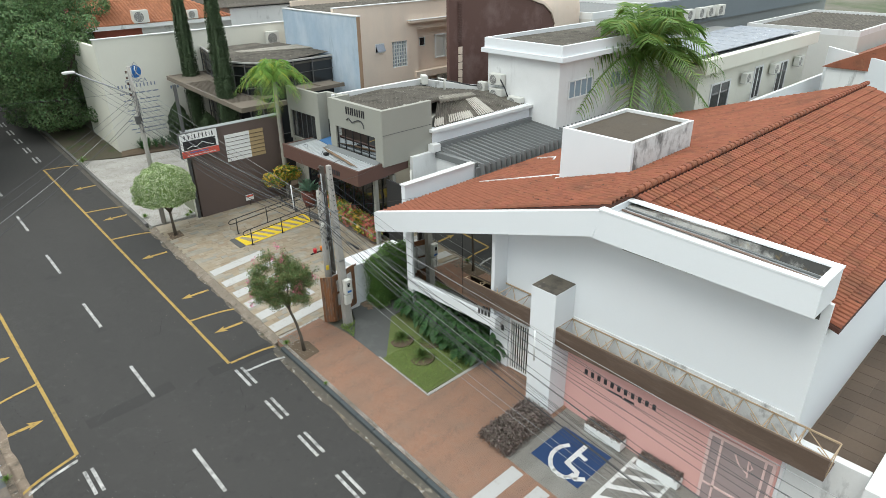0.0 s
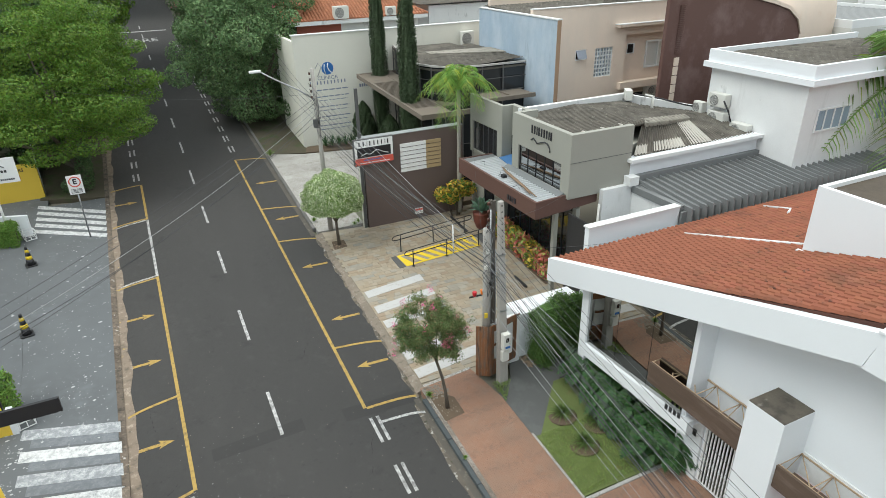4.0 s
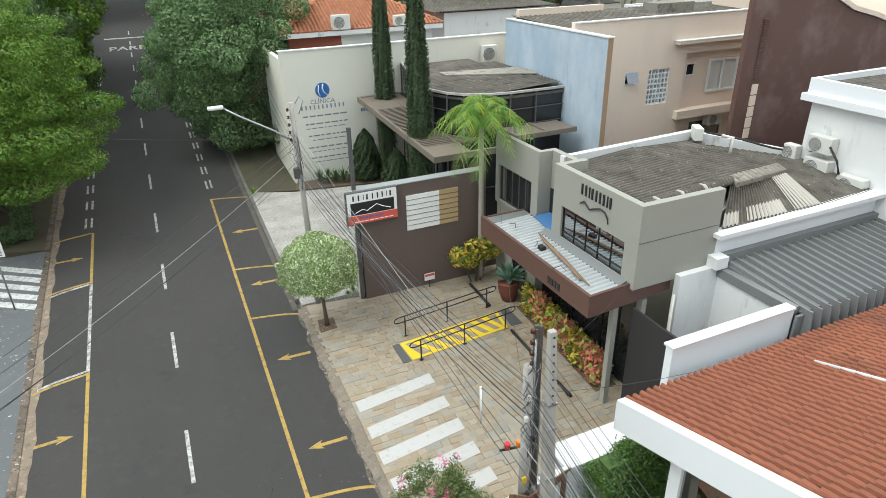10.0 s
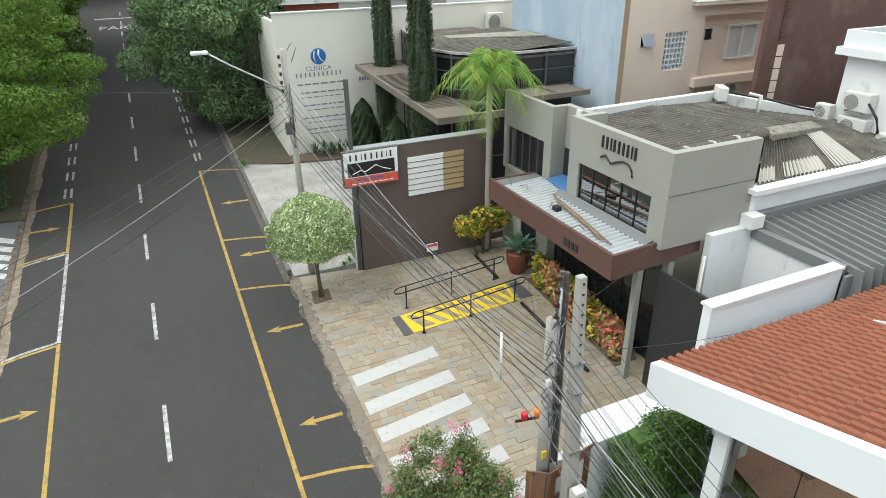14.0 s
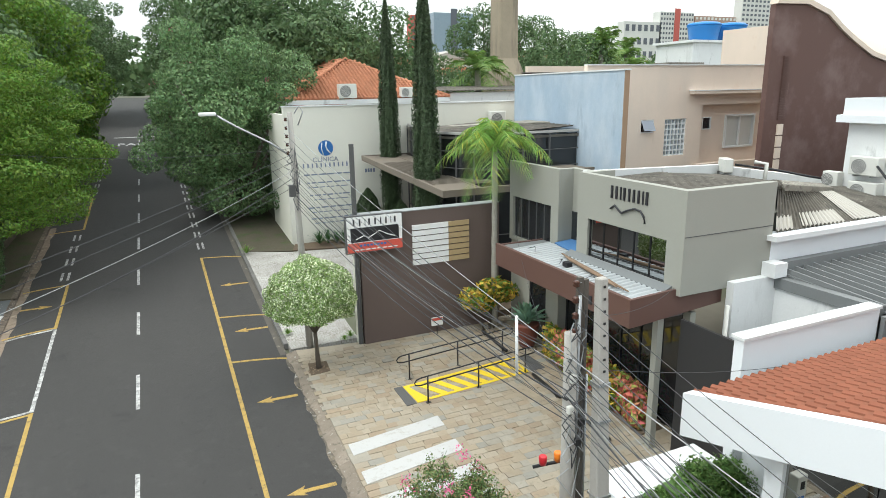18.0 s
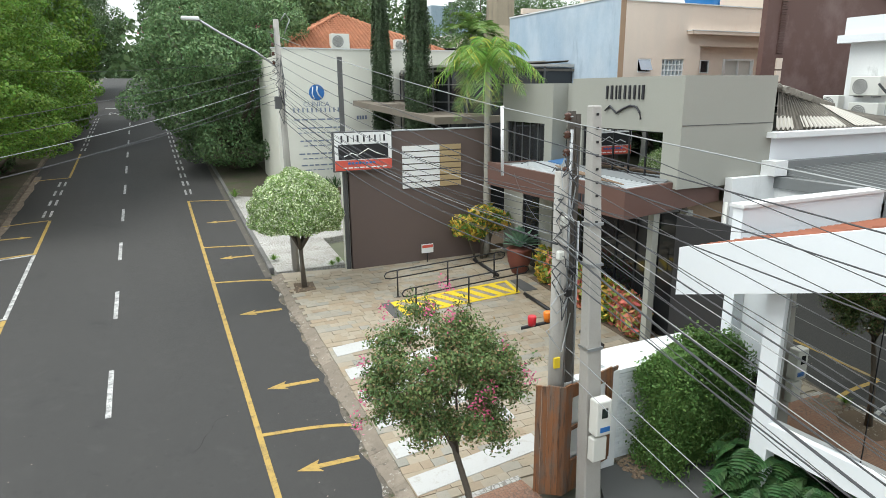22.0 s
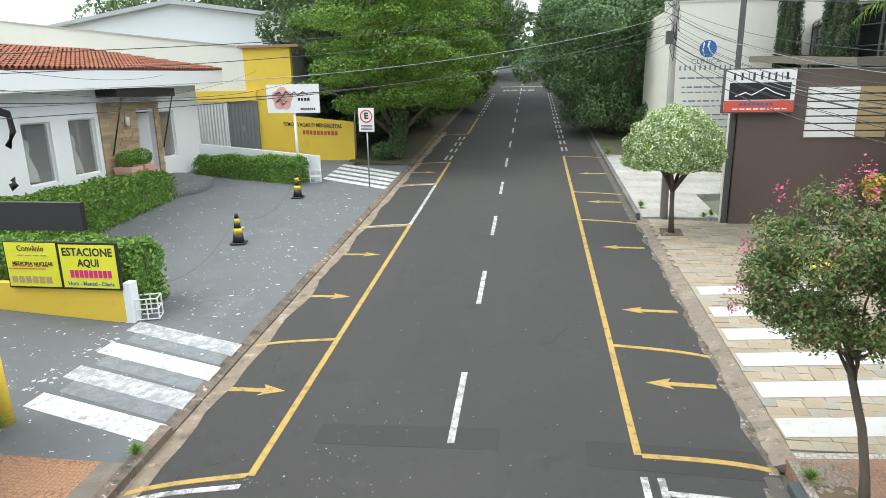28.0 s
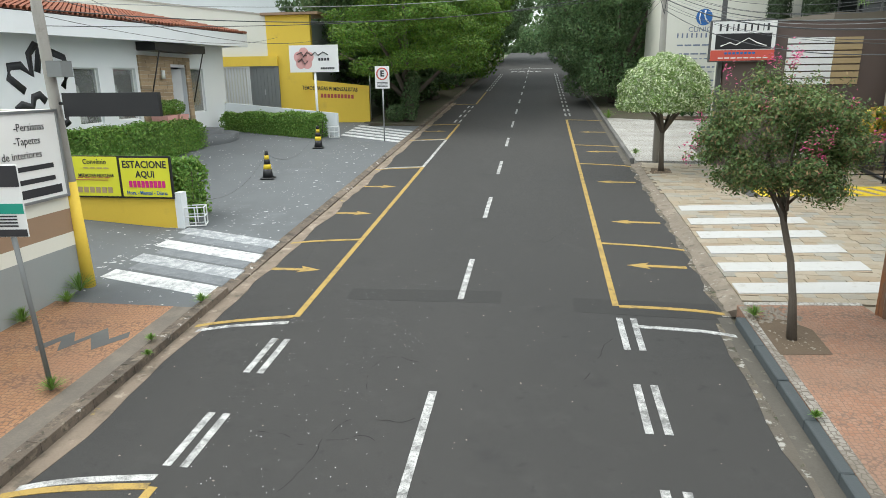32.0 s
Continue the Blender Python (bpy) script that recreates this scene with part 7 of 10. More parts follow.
# parking sign with a ringed letter
es = thing("street_sign", "white parking sign with a red ring on a steel post", "street sign", (-5.8, 17.75, gz(17.75, 0.1)))
bm = B()
tube(bm, [(0, 0, 0), (0.0, 0, 3.2)], 0.035, 10)
part("post", bm, m_steel, es)
bm = B()
box(bm, -0.34, -0.06, 2.42, 0.34, -0.035, 3.42)
soften(bm, 0.01)
pl = part("plate", bm, m_sign_white, es)
bm = B()
tube(bm, [(0.25 * math.cos(a), -0.062, 3.08 + 0.25 * math.sin(a)) for a in np.linspace(0, 2 * math.pi, 25)], 0.03, 6, False)
part("ring", bm, m_red, pl)
lettering("plate_letter", "E", 0.36, Matrix.Translation((0, -0.064, 3.08)) @ face, m_ink, pl, 0.003, 1.0, bold=0.015)
for i in range(4):
    bm = B()
    box(bm, -0.25, -0.066, 2.5 + i * 0.06, 0.25, -0.061, 2.525 + i * 0.06)
    part("text_bar", bm, m_ink, pl)

# flower-shop sign
fs_ = thing("shop_sign", "white shop sign with a pink blossom on a white post", "sign", (-9.45, 18.9, gz(18.9, 0.1)), -3)
bm = B()
tube(bm, [(0, 0, 0), (0, 0, 3.3)], 0.06, 10)
part("post", bm, m_white_metal, fs_)
bm = B()
box(bm, -1.25, -0.1, 3.12, 1.25, -0.02, 4.38)
pl = part("panel", bm, m_sign_white, fs_)
bm = B()
for k in range(5):
    a = k * 2 * math.pi / 5 + 0.3
    lathe(bm, [(0.26, 0), (0.26, 0.006)], (0.27 * math.cos(a), 0.27 * math.sin(a), 0.0), 14)
bmesh.ops.transform(bm, matrix=Matrix.Translation((-0.5, -0.102, 3.75)) @ face, verts=bm.verts)
part("blossom", bm, m_pinkfl, pl)
bm = B()
tube(bm, [(-0.85, -0.115, 3.95), (-0.6, -0.115, 4.05), (-0.5, -0.115, 3.85), (-0.3, -0.115, 4.08), (-0.1, -0.115, 3.9), (0.1, -0.115, 4.05), (0.25, -0.115, 3.9), (0.5, -0.115, 4.05), (0.75, -0.115, 3.92)], 0.025, 6)
part("name_shape", bm, m_ink, pl)
bm = B()
tube(bm, [(-0.8, -0.115, 3.6), (-0.6, -0.115, 3.75), (-0.45, -0.115, 3.5), (-0.3, -0.115, 3.65)], 0.022, 6)
part("name_shape", bm, m_ink, pl)
for x0_, w_, z0_, z1_, n_ in ((0.25, 0.15, 3.65, 3.78, 4), (0.35, 0.09, 3.25, 3.34, 8)):
    for i in range(n_):
        bm = B()
        box(bm, x0_ + i * w_, -0.112, z0_, x0_ + i * w_ + w_ * 0.7, -0.1, z1_)
        part("text_bar", bm, m_ink, pl)

# traffic cones
def cone(x, y, group):
    c = thing("traffic_cone", "black and yellow traffic cone on the car park", "traffic cone", (x, y, gz(y, 0.1)), 12, group=group)
    bm = B()
    box(bm, -0.25, -0.25, 0, 0.25, 0.25, 0.05)
    soften(bm, 0.02)
    part("base", bm, m_black, c)
    for z0, z1, mt in ((0.05, 0.35, m_black), (0.35, 0.52, m_orange_pl), (0.52, 0.7, m_black), (0.7, 0.84, m_orange_pl), (0.84, 1.0, m_black)):
        bm = B()
        lathe(bm, [(0.2 - 0.15 * z0, z0), (0.2 - 0.15 * z1, z1)], n=16)
        part("band", bm, m_hatch if mt is m_orange_pl else mt, c)


for x, y in ((-8.2, 9.75), (-8.4, 15.82), (-10.4, 6.0)):
    cone(x, y, "cones along the car park")
ch = thing("barrier_cable", "thin dark cable slung between posts and cones", "cable")
bm = B()
pts = [(-8.05, 3.9, 1.25)]
for (x0, y0), (x1, y1) in (((-8.05, 3.9), (-8.2, 9.75)), ((-8.2, 9.75), (-8.4, 15.82)), ((-8.4, 15.82), (-8.95, 19.1))):
    for i in range(1, 9):
        t = i / 8
        y = y0 + (y1 - y0) * t
        pts.append((x0 + (x1 - x0) * t, y, gz(y, 0.98) - 0.7 * (1 - (2 * t - 1) ** 2) * 0.95))
tube(bm, pts, 0.005, 4)
part("cable", bm, m_cable, ch)
# white lattice meter cages
for x, y, s in ((-7.85, 4.1, 1), (-8.6, 18.75, 1)):
    cg = thing("wire_cage", "white wire-mesh cage at the end of a wall", "cage", (x, y, gz(y, 0.1)), 20, group="wire cages")
    for z in (0, 0.25, 0.5):
        for a, b in (((-0.25, -0.2), (0.25, -0.2)), ((0.25, -0.2), (0.25, 0.2)), ((0.25, 0.2), (-0.25, 0.2)), ((-0.25, 0.2), (-0.25, -0.2))):
            bm = B()
            tube(bm, [(*a, z + 0.02), (*b, z + 0.02)], 0.018, 5)
            part("mesh_bar", bm, m_white_metal, cg)
    for xx in (-0.25, 0, 0.25):
        for yy in (-0.2, 0.2):
            bm = B()
            tube(bm, [(xx, yy, 0), (xx, yy, 0.52)], 0.018, 5)
            part("mesh_bar", bm, m_white_metal, cg)
# flower pots by the door
for y in (13.4, 14.3):
    pt = thing("flower_pot", "square pink terracotta planter beside the shop door", "planter", (-14.25, y, 2.2), group="door planters")
    bm = B()
    hexa(bm, [(-0.3, -0.3, 0), (0.3, -0.3, 0), (0.3, 0.3, 0), (-0.3, 0.3, 0), (-0.38, -0.38, 0.75), (0.38, -0.38, 0.75), (0.38, 0.38, 0.75), (-0.38, 0.38, 0.75)])
    part("pot", bm, m_pinkfl, pt)

# ---- plants ----
def leaf_cloud(name, pos, nrm, size, mat_, parent, label="", seed=0, wide=0.5, droop=0.0):
    """Many small diamond leaves as one part: pos and nrm are arrays, size a length or an array."""
    rs = np.random.RandomState(seed)
    n = len(pos)
    size = np.broadcast_to(size, (n,)) * rs.uniform(0.7, 1.3, n)
    d = rs.normal(size=(n, 3))
    d[:, 2] -= droop
    nn = nrm + 0.55 * rs.normal(size=(n, 3))
    nn /= np.linalg.norm(nn, axis=1, keepdims=True) + 1e-9
    d -= nn * (d * nn).sum(1, keepdims=True)
    d /= np.linalg.norm(d, axis=1, keepdims=True) + 1e-9
    s = np.cross(nn, d)
    L, W = (size * 0.5)[:, None], (size * 0.5 * wide)[:, None]
    v = np.stack([pos - d * L, pos + s * W + nn * L * 0.15, pos + d * L, pos - s * W + nn * L * 0.15], 1).reshape(-1, 3)
    me = bpy.data.meshes.new(name)
    me.vertices.add(4 * n)
    me.vertices.foreach_set("co", v.astype(np.float32).ravel())
    me.loops.add(4 * n)
    me.loops.foreach_set("vertex_index", np.arange(4 * n, dtype=np.int32))
    me.polygons.add(n)
    me.polygons.foreach_set("loop_start", np.arange(0, 4 * n, 4, dtype=np.int32))
    me.update(calc_edges=True)
    me.validate()
    me.materials.append(mat_)
    ob = new(name, me)
    if parent is not None:
        ob.parent = parent
    if label:
        ob["label"] = label
    ob["kind"] = "stuff"
    return ob


def shell(rs, blobs, n, lo=0.72, hi=1.03, cull=0.8):
    """Points on lumps: blobs are rows of x, y, z, rx, ry, rz. Points deep in another lump are left out."""
    b = np.array(blobs, float)
    w = (b[:, 3] * b[:, 4] + b[:, 4] * b[:, 5] + b[:, 3] * b[:, 5])
    k = rs.choice(len(b), n, p=w / w.sum())
    u = rs.normal(size=(n, 3))
    u /= np.linalg.norm(u, axis=1, keepdims=True)
    r = rs.uniform(lo, hi, n)[:, None]
    p = b[k, :3] + u * r * b[k, 3:]
    q = u / b[k, 3:]
    q /= np.linalg.norm(q, axis=1, keepdims=True)
    if cull:
        keep = np.ones(n, bool)
        for i, row in enumerate(b):
            inside = (((p - row[:3]) / row[3:]) ** 2).sum(1) < cull ** 2
            keep &= ~(inside & (k != i))
        p, q = p[keep], q[keep]
    return p, q


def lumps(rs, c, r, n, size, low=-0.5, flat=1.0):
    """n lumps scattered over an ellipsoid of centre c and half-axes r."""
    out = [(*c, r[0] * 0.7, r[1] * 0.7, r[2] * 0.7)]
    while len(out) <= n:
        u = rs.normal(size=3)
        u /= np.linalg.norm(u)
        if u[2] < low:
            continue
        s = size * rs.uniform(0.7, 1.35)
        k = rs.uniform(0.66, 1.06)
        out.append((c[0] + u[0] * r[0] * k, c[1] + u[1] * r[1] * k, c[2] + u[2] * r[2] * k, s, s, s * flat * rs.uniform(0.65, 0.9)))
    return out


def street_tree(name, label, x, y, c, r, mat_, seed, n=20000, size=0.3, lump=1.5, count=46, trunk=0.28, low=-0.45, droop=0.4, flowers=0, flat=1.0):
    rs = np.random.RandomState(seed)
    g0 = gz(y, 0.1)
    t = thing(name, label, "tree", (x, y, g0))
    off = np.array((x, y, g0))
    cc = np.array(c) - off
    bl = lumps(rs, cc, r, count, lump, low, flat)
    p, q = shell(rs, bl, n)
    leaf_cloud("crown", p, q, size, mat_, t, seed=seed, droop=droop)
    if flowers:
        p, q = shell(rs, bl, flowers, 0.98, 1.08)
        k = rs.choice(len(p), max(1, len(p) // 8), replace=False)
        p2 = np.concatenate([p[k] + rs.normal(scale=0.12, size=(len(k), 3)) for _ in range(9)])
        leaf_cloud("blossom", p2, np.concatenate([q[k]] * 9), 0.14, l_flower, t, seed=seed + 1)
    bm = B()
    fork = np.array((cc[0] * 0.3, cc[1] * 0.3, max(1.2, (cc[2] - r[2]) * 0.9)))
    tube(bm, [(0, 0, 0), tuple(fork * (0.5, 0.5, 0.5) + (0.05, 0.03, 0)), tuple(fork)], [trunk * 1.25, trunk, trunk * 0.85], 12)
    part("trunk", bm, m_bark, t)
    for i in range(6):
        b = bl[1 + int(rs.randint(len(bl) - 1))]
        end = np.array(b[:3])
        mid = fork * 0.5 + end * 0.5 + (0, 0, 0.3)
        bm = B()
        tube(bm, [tuple(fork - (0, 0, 0.15)), tuple(mid), tuple(end)], [trunk * 0.6, trunk * 0.38, trunk * 0.12], 8)
        part("limb", bm, m_bark, t)
    return t


street_tree("street_tree", "large fresh-green tree with a dense rounded crown", -5.9, 24.2, (-6.2, 25.9, 8.2), (4.3, 5.7, 4.7), l_fresh, 11, 130000, 0.15, 1.25, 130, 0.26, -0.82, flat=0.5)
street_tree("street_tree", "large dark-green tree leaning over the street", 6.3, 33.0, (5.9, 33.5, 8.9), (5.2, 5.0, 5.3), l_right, 12, 90000, 0.2, 1.0, 110, 0.3, -0.95, flowers=90)
ivy = thing("climbing_plant", "dark ivy round the trunk of the large tree", "climbing plant", (-5.9, 24.2, gz(24.2, 0.1)))
rs = np.random.RandomState(31)
p, q = shell(rs, [(0.05 * k, 0.04 * k, 0.5 + 0.45 * k, 0.5, 0.5, 0.5) for k in range(5)] + [(-0.7, -0.3, 0.5, 0.6, 0.6, 0.5)], 5000)
leaf_cloud("foliage", p, q, 0.13, l_big, ivy, seed=31)
rows_t = [(-6.2, 35.5, 10.6, 5.6, l_big, 21), (-6.0, 46.0, 12.0, 5.8, l_fresh, 22), (-6.3, 57.0, 13.0, 6.0, l_big, 23), (-10.5, 67.0, 13.0, 5.6, l_big, 24),
          (6.4, 43.0, 12.0, 6.0, l_big, 25), (6.6, 53.5, 13.0, 6.2, l_big, 26), (9.5, 64.0, 13.0, 5.6, l_big, 27), (-7.0, 31.5, 9.5, 4.6, l_big, 28), (-12.5, 82.0, 14.5, 6.5, l_big, 29), (13.0, 78.0, 14.0, 6.5, l_big, 30), (-5.6, 97.0, 18.2, 6.8, l_big, 31), (6.6, 99.0, 18.4, 6.6, l_big, 32), (-7.0, 86.0, 16.6, 6.2, l_big, 33), (8.2, 87.0, 16.4, 6.0, l_big, 34)]
for x, y, z, r, mt, sd in rows_t:
    street_tree("street_tree", "dark leafy street tree with a broad crown", x, y, (x * (1.4 if y < 44 else 1.22), y, z - 0.9), (r * 0.98, r, r * 1.2), mt, sd, 34000, 0.34, 1.3, 80, 0.28, -0.98)
for x, y, z, r, sd in ((12.5, 47, 13.2, 6.4, 41), (19, 54, 12.0, 5.6, 42), (40.5, 47, 12.6, 3.6, 43), (30, 60, 10.5, 6.0, 53), (44, 62, 9.5, 6.0, 44), (54, 76, 16.5, 5.2, 54), (48.5, 79, 18.0, 4.6, 55), (66, 76, 15.0, 3.6, 56), (-18, 44, 12.0, 6.0, 45), (-30, 46, 12.5, 6.5, 46), (10.8, 43.5, 13.8, 6.8, 49), (17.5, 49, 13.0, 6.4, 51), (-12.5, 39.5, 13.0, 6.8, 50), (-12.0, 52, 14.5, 7.0, 52), (12, 60, 14, 6.5, 47), (-16, 58, 14, 7, 48)):
    street_tree("garden_tree", "tall dark garden tree behind the houses", x, y, (x, y, z), (r, r, r * 0.8), l_big, sd, 16000, 0.38, 1.5, 60, 0.3, -0.8)

rs = np.random.RandomState(51)
for side, x0, ya in ((-1, -8.2, 28.3), (1, 8.6, 29.5)):
    for i in range(11):
        y = ya + i * 4.6 + rs.uniform(-0.8, 0.8)
        x = x0 + side * rs.uniform(0.0, 1.2)
        b = thing("shrub", "dense dark shrub in the shade of the street trees", "shrub", (x, y, gz(y, 0.1)), group="shrubs under the trees")
        pp, qq = shell(rs, lumps(rs, (0, 0, 1.5), (1.2, 2.3, 1.6), 14, 0.7, -0.6), 3200)
        leaf_cloud("foliage", pp, qq, 0.24, l_big, b, seed=51 + i)
        bm = B()
        tube(bm, [(0, 0, -0.1), (0.05, 0.1, 1.5)], [0.07, 0.03], 6)
        part("stem", bm, m_bark, b)

# clipped ball tree
bt = thing("ball_tree", "small street tree clipped into a pale green dome", "tree", (5.78, 11.5, gz(11.5, 0.15)))
rs = np.random.RandomState(5)
n = 36000
u = rs.normal(size=(n, 3))
u /= np.linalg.norm(u, axis=1, keepdims=True)
u[:, 2] = np.where(u[:, 2] < -0.32, -0.32 + 0.1 * rs.uniform(size=n), u[:, 2])
bump_ = 1 + 0.05 * np.sin(7 * u[:, 0] + 2) * np.sin(6 * u[:, 1]) + 0.03 * np.sin(15 * u[:, 2] + 9 * u[:, 0])
p = u * (rs.uniform(0.84, 1.03, n) * bump_)[:, None] * (1.5, 1.5, 1.42) + (-0.08, 0.0, 2.55)
leaf_cloud("crown", p, u, 0.095, l_ball, bt, seed=5, wide=0.42)
bm = B()
tube(bm, [(0, 0, 0), (-0.03, 0.02, 0.8), (-0.05, 0, 1.45)], [0.1, 0.07, 0.07], 10)
part("trunk", bm, m_bark, bt)
for i in range(6):
    a = i * 1.05
    bm = B()
    tube(bm, [(-0.05, 0, 1.35), (0.35 * math.cos(a), 0.35 * math.sin(a), 1.9), (0.9 * math.cos(a), 0.9 * math.sin(a), 2.5)], [0.07, 0.05, 0.02], 7)
    part("limb", bm, m_bark, bt)

# crape myrtle
cm = thing("flowering_tree", "small street tree with loose crown and pink blossom", "tree", (5.66, -1.38, gz(-1.38, 0.14)))
rs = np.random.RandomState(9)
c0 = np.array((-0.42, 0.52, 3.12))
bl = lumps(rs, c0, (1.15, 1.15, 1.15), 76, 0.22, -0.72)[1:] + [(*(c0 + rs.uniform(-1, 1, 3) * (0.8, 0.8, 0.7)), 0.26, 0.26, 0.2) for _ in range(32)]
p, q = shell(rs, bl, 44000, 0.12, 1.3, 0)
leaf_cloud("crown", p, q, 0.06, l_crape, cm, seed=9, wide=0.5)
tips = [b for b in bl if b[2] > 2.9]
sprays = []
for b in tips[::2]:
    d = np.array(b[:3]) - c0 + (0, 0, 0.35)
    d /= np.linalg.norm(d)
    L = rs.uniform(0.25, 0.5)
    end = np.array(b[:3]) + d * L
    sprays.append(end)
    bm = B()
    tube(bm, [b[:3], tuple(end)], [0.008, 0.004], 4)
    part("twig", bm, m_bark, cm)
    s_ = rs.uniform(0, 1, 60)[:, None]
    pl_ = np.array(b[:3]) + d * L * s_ + rs.normal(scale=0.05, size=(60, 3))
    leaf_cloud("twig_leaves", pl_, np.tile(d, (60, 1)), 0.065, l_crape, cm, seed=11, wide=0.45)
pf = np.concatenate([e + rs.normal(scale=(0.06, 0.06, 0.09), size=(38, 3)) for e in sprays[::3] + [c0 + (-0.5, -0.75, 0.62), c0 + (0.1, -1.05, 0.05), c0 + (0.25, -1.05, -0.1), c0 + (-0.3, -0.3, 1.35), c0 + (0.25, 0.3, 1.4), c0 + (-0.75, 0.35, 1.15)]])
leaf_cloud("blossom", pf, np.tile((0, 0, 1.0), (len(pf), 1)), 0.055, l_flower, cm, "pink flower heads", seed=3)
bm = B()
tube(bm, [(0, 0, 0), (-0.05, 0.05, 0.7), (-0.12, 0.15, 1.3), (-0.24, 0.32, 1.9), (-0.3, 0.42, 2.3)], [0.085, 0.06, 0.055, 0.05, 0.045], 9)
part("trunk", bm, m_bark, cm)
for i in range(8):
    b = bl[1 + 8 * i]
    bm = B()
    tube(bm, [(-0.22, 0.3, 1.85 + 0.06 * i), tuple(0.45 * np.array(b[:3]) + 0.55 * np.array((-0.28, 0.4, 2.45))), b[:3]], [0.026, 0.017, 0.006], 6)
    part("limb", bm, m_bark, cm)


def box_cloud(rs, n, x0, y0, z0, x1, y1, z1, rough=0.06):
    """Points on the faces of a clipped box, with their outward ways."""
    d = np.array((x1 - x0, y1 - y0, z1 - z0))
    ar = np.array((d[1] * d[2], d[1] * d[2], d[0] * d[2], d[0] * d[2], d[0] * d[1]))
    f = rs.choice(5, n, p=ar / ar.sum())
    p = rs.uniform(size=(n, 3))
    nr = np.zeros((n, 3))
    for i, (ax, v, s) in enumerate(((0, 0, -1), (0, 1, 1), (1, 0, -1), (1, 1, 1), (2, 1, 1))):
        m = f == i
        p[m, ax] = v
        nr[m, ax] = s
    p = p * d + (x0, y0, z0) - nr * np.abs(rs.normal(scale=rough, size=(n, 1))) + rs.normal(scale=rough * 0.4, size=(n, 3))
    return p, nr


def hedge(name, label, x, y, rz, lx, ly, h, mat_, n, size, seed, h0=0.0, rough=0.06, at_z=None):
    rs = np.random.RandomState(seed)
    t = thing(name, label, "hedge", (x, y, gz(y, 0.1) if at_z is None else at_z), rz)
    p, q = box_cloud(rs, n, -lx / 2, -ly / 2, h0, lx / 2, ly / 2, h, rough)
    p[:, 2] += 0.05 * np.sin(p[:, 0] * 3.1 + seed) * (p[:, 2] > h * 0.6)
    k = np.clip((p[:, 2] - (h - 0.3)) / 0.3, 0, 1) ** 2 * 0.16
    p[:, 0] -= np.sign(p[:, 0]) * k * (np.abs(p[:, 0]) > lx / 2 - 0.3)
    p[:, 1] -= np.sign(p[:, 1]) * k * (np.abs(p[:, 1]) > ly / 2 - 0.3)
    p[:, 2] -= 0.1 * ((np.abs(p[:, 1]) / (ly / 2)) ** 4) * (p[:, 2] > h * 0.8)
    if h > 2:
        p += q * (0.16 * np.sin(p[:, :1] * 5.2) * np.sin(p[:, 2:] * 3.4 + 0.8))
        p[:, 2] -= 0.28 * np.abs(np.sin(p[:, 0] * 1.9)) * (p[:, 2] > h * 0.7)
    if at_z is None:
        w = math.sin(radians(rz)) * p[:, 0] + math.cos(radians(rz)) * p[:, 1]
        p[:, 2] += SLOPE * w
    leaf_cloud("foliage", p, q, size, mat_, t, seed=seed, wide=0.55)
    bm = B()
    cz = [(-lx / 2 + 0.2, -ly / 2 + 0.2), (lx / 2 - 0.2, -ly / 2 + 0.2), (lx / 2 - 0.2, ly / 2 - 0.2), (-lx / 2 + 0.2, ly / 2 - 0.2)]
    tilt_ = 0.0 if at_z is not None else SLOPE
    low_ = [(a, b, h0 + tilt_ * (math.sin(radians(rz)) * a + math.cos(radians(rz)) * b)) for a, b in cz]
    hexa(bm, low_ + [(a, b, z + h - h0 - 0.22) for a, b, z in low_])
    part("inner_growth", bm, mat_, t)
    bm = B()
    for sx in np.arange(-lx / 2 + 0.2, lx / 2, 0.5):
        tube(bm, [(sx, 0, -0.1), (sx + 0.05, 0.03, h * 0.8)], 0.025, 5)
    st = part("stems", bm, m_bark, t)
    st["kind"] = "stuff"
    return t


hedge("clipped_hedge", "clipped light green hedge beside the low white wall", -11.65, 18.55, -3, 5.3, 1.0, 1.25, l_hedge, 13000, 0.115, 61, 0.0, 0.1, at_z=1.55)
hedge("clipped_hedge", "thick clipped green hedge in front of the white shop", -13.75, 10.6, 90, 7.4, 1.7, 1.75, l_hedge, 18000, 0.12, 62, 0.0, 0.12, at_z=0.95)
hedge("clipped_hedge", "rough green hedge behind the yellow parking boards", -10.3, 4.75, 0, 4.4, 1.2, 1.7, l_hedge, 12000, 0.12, 63, 0.0, 0.14, at_z=0.45)
hedge("tall_hedge", "tall dark green hedge against the white brick wall", 11.0, -0.62, 3, 2.3, 0.8, 2.75, l_podo, 42000, 0.072, 64, 0.1, 0.24)
hedge("low_bush", "low purple-brown bush beside the parking bay", 8.95, -10.1, 0, 2.55, 1.25, 0.5, l_dry, 9000, 0.1, 65, 0.0, 0.16)
for y in (13.4, 14.3):
    rs = np.random.RandomState(66)
    b = thing("potted_bush", "small clipped green bush in a square pot", "bush", (-14.25, y, 2.95), group="door bushes")
    p, q = shell(rs, [(0, 0, 0.3, 0.42, 0.42, 0.34)], 1200)
    leaf_cloud("foliage", p, q, 0.09, l_hedge, b, seed=66)


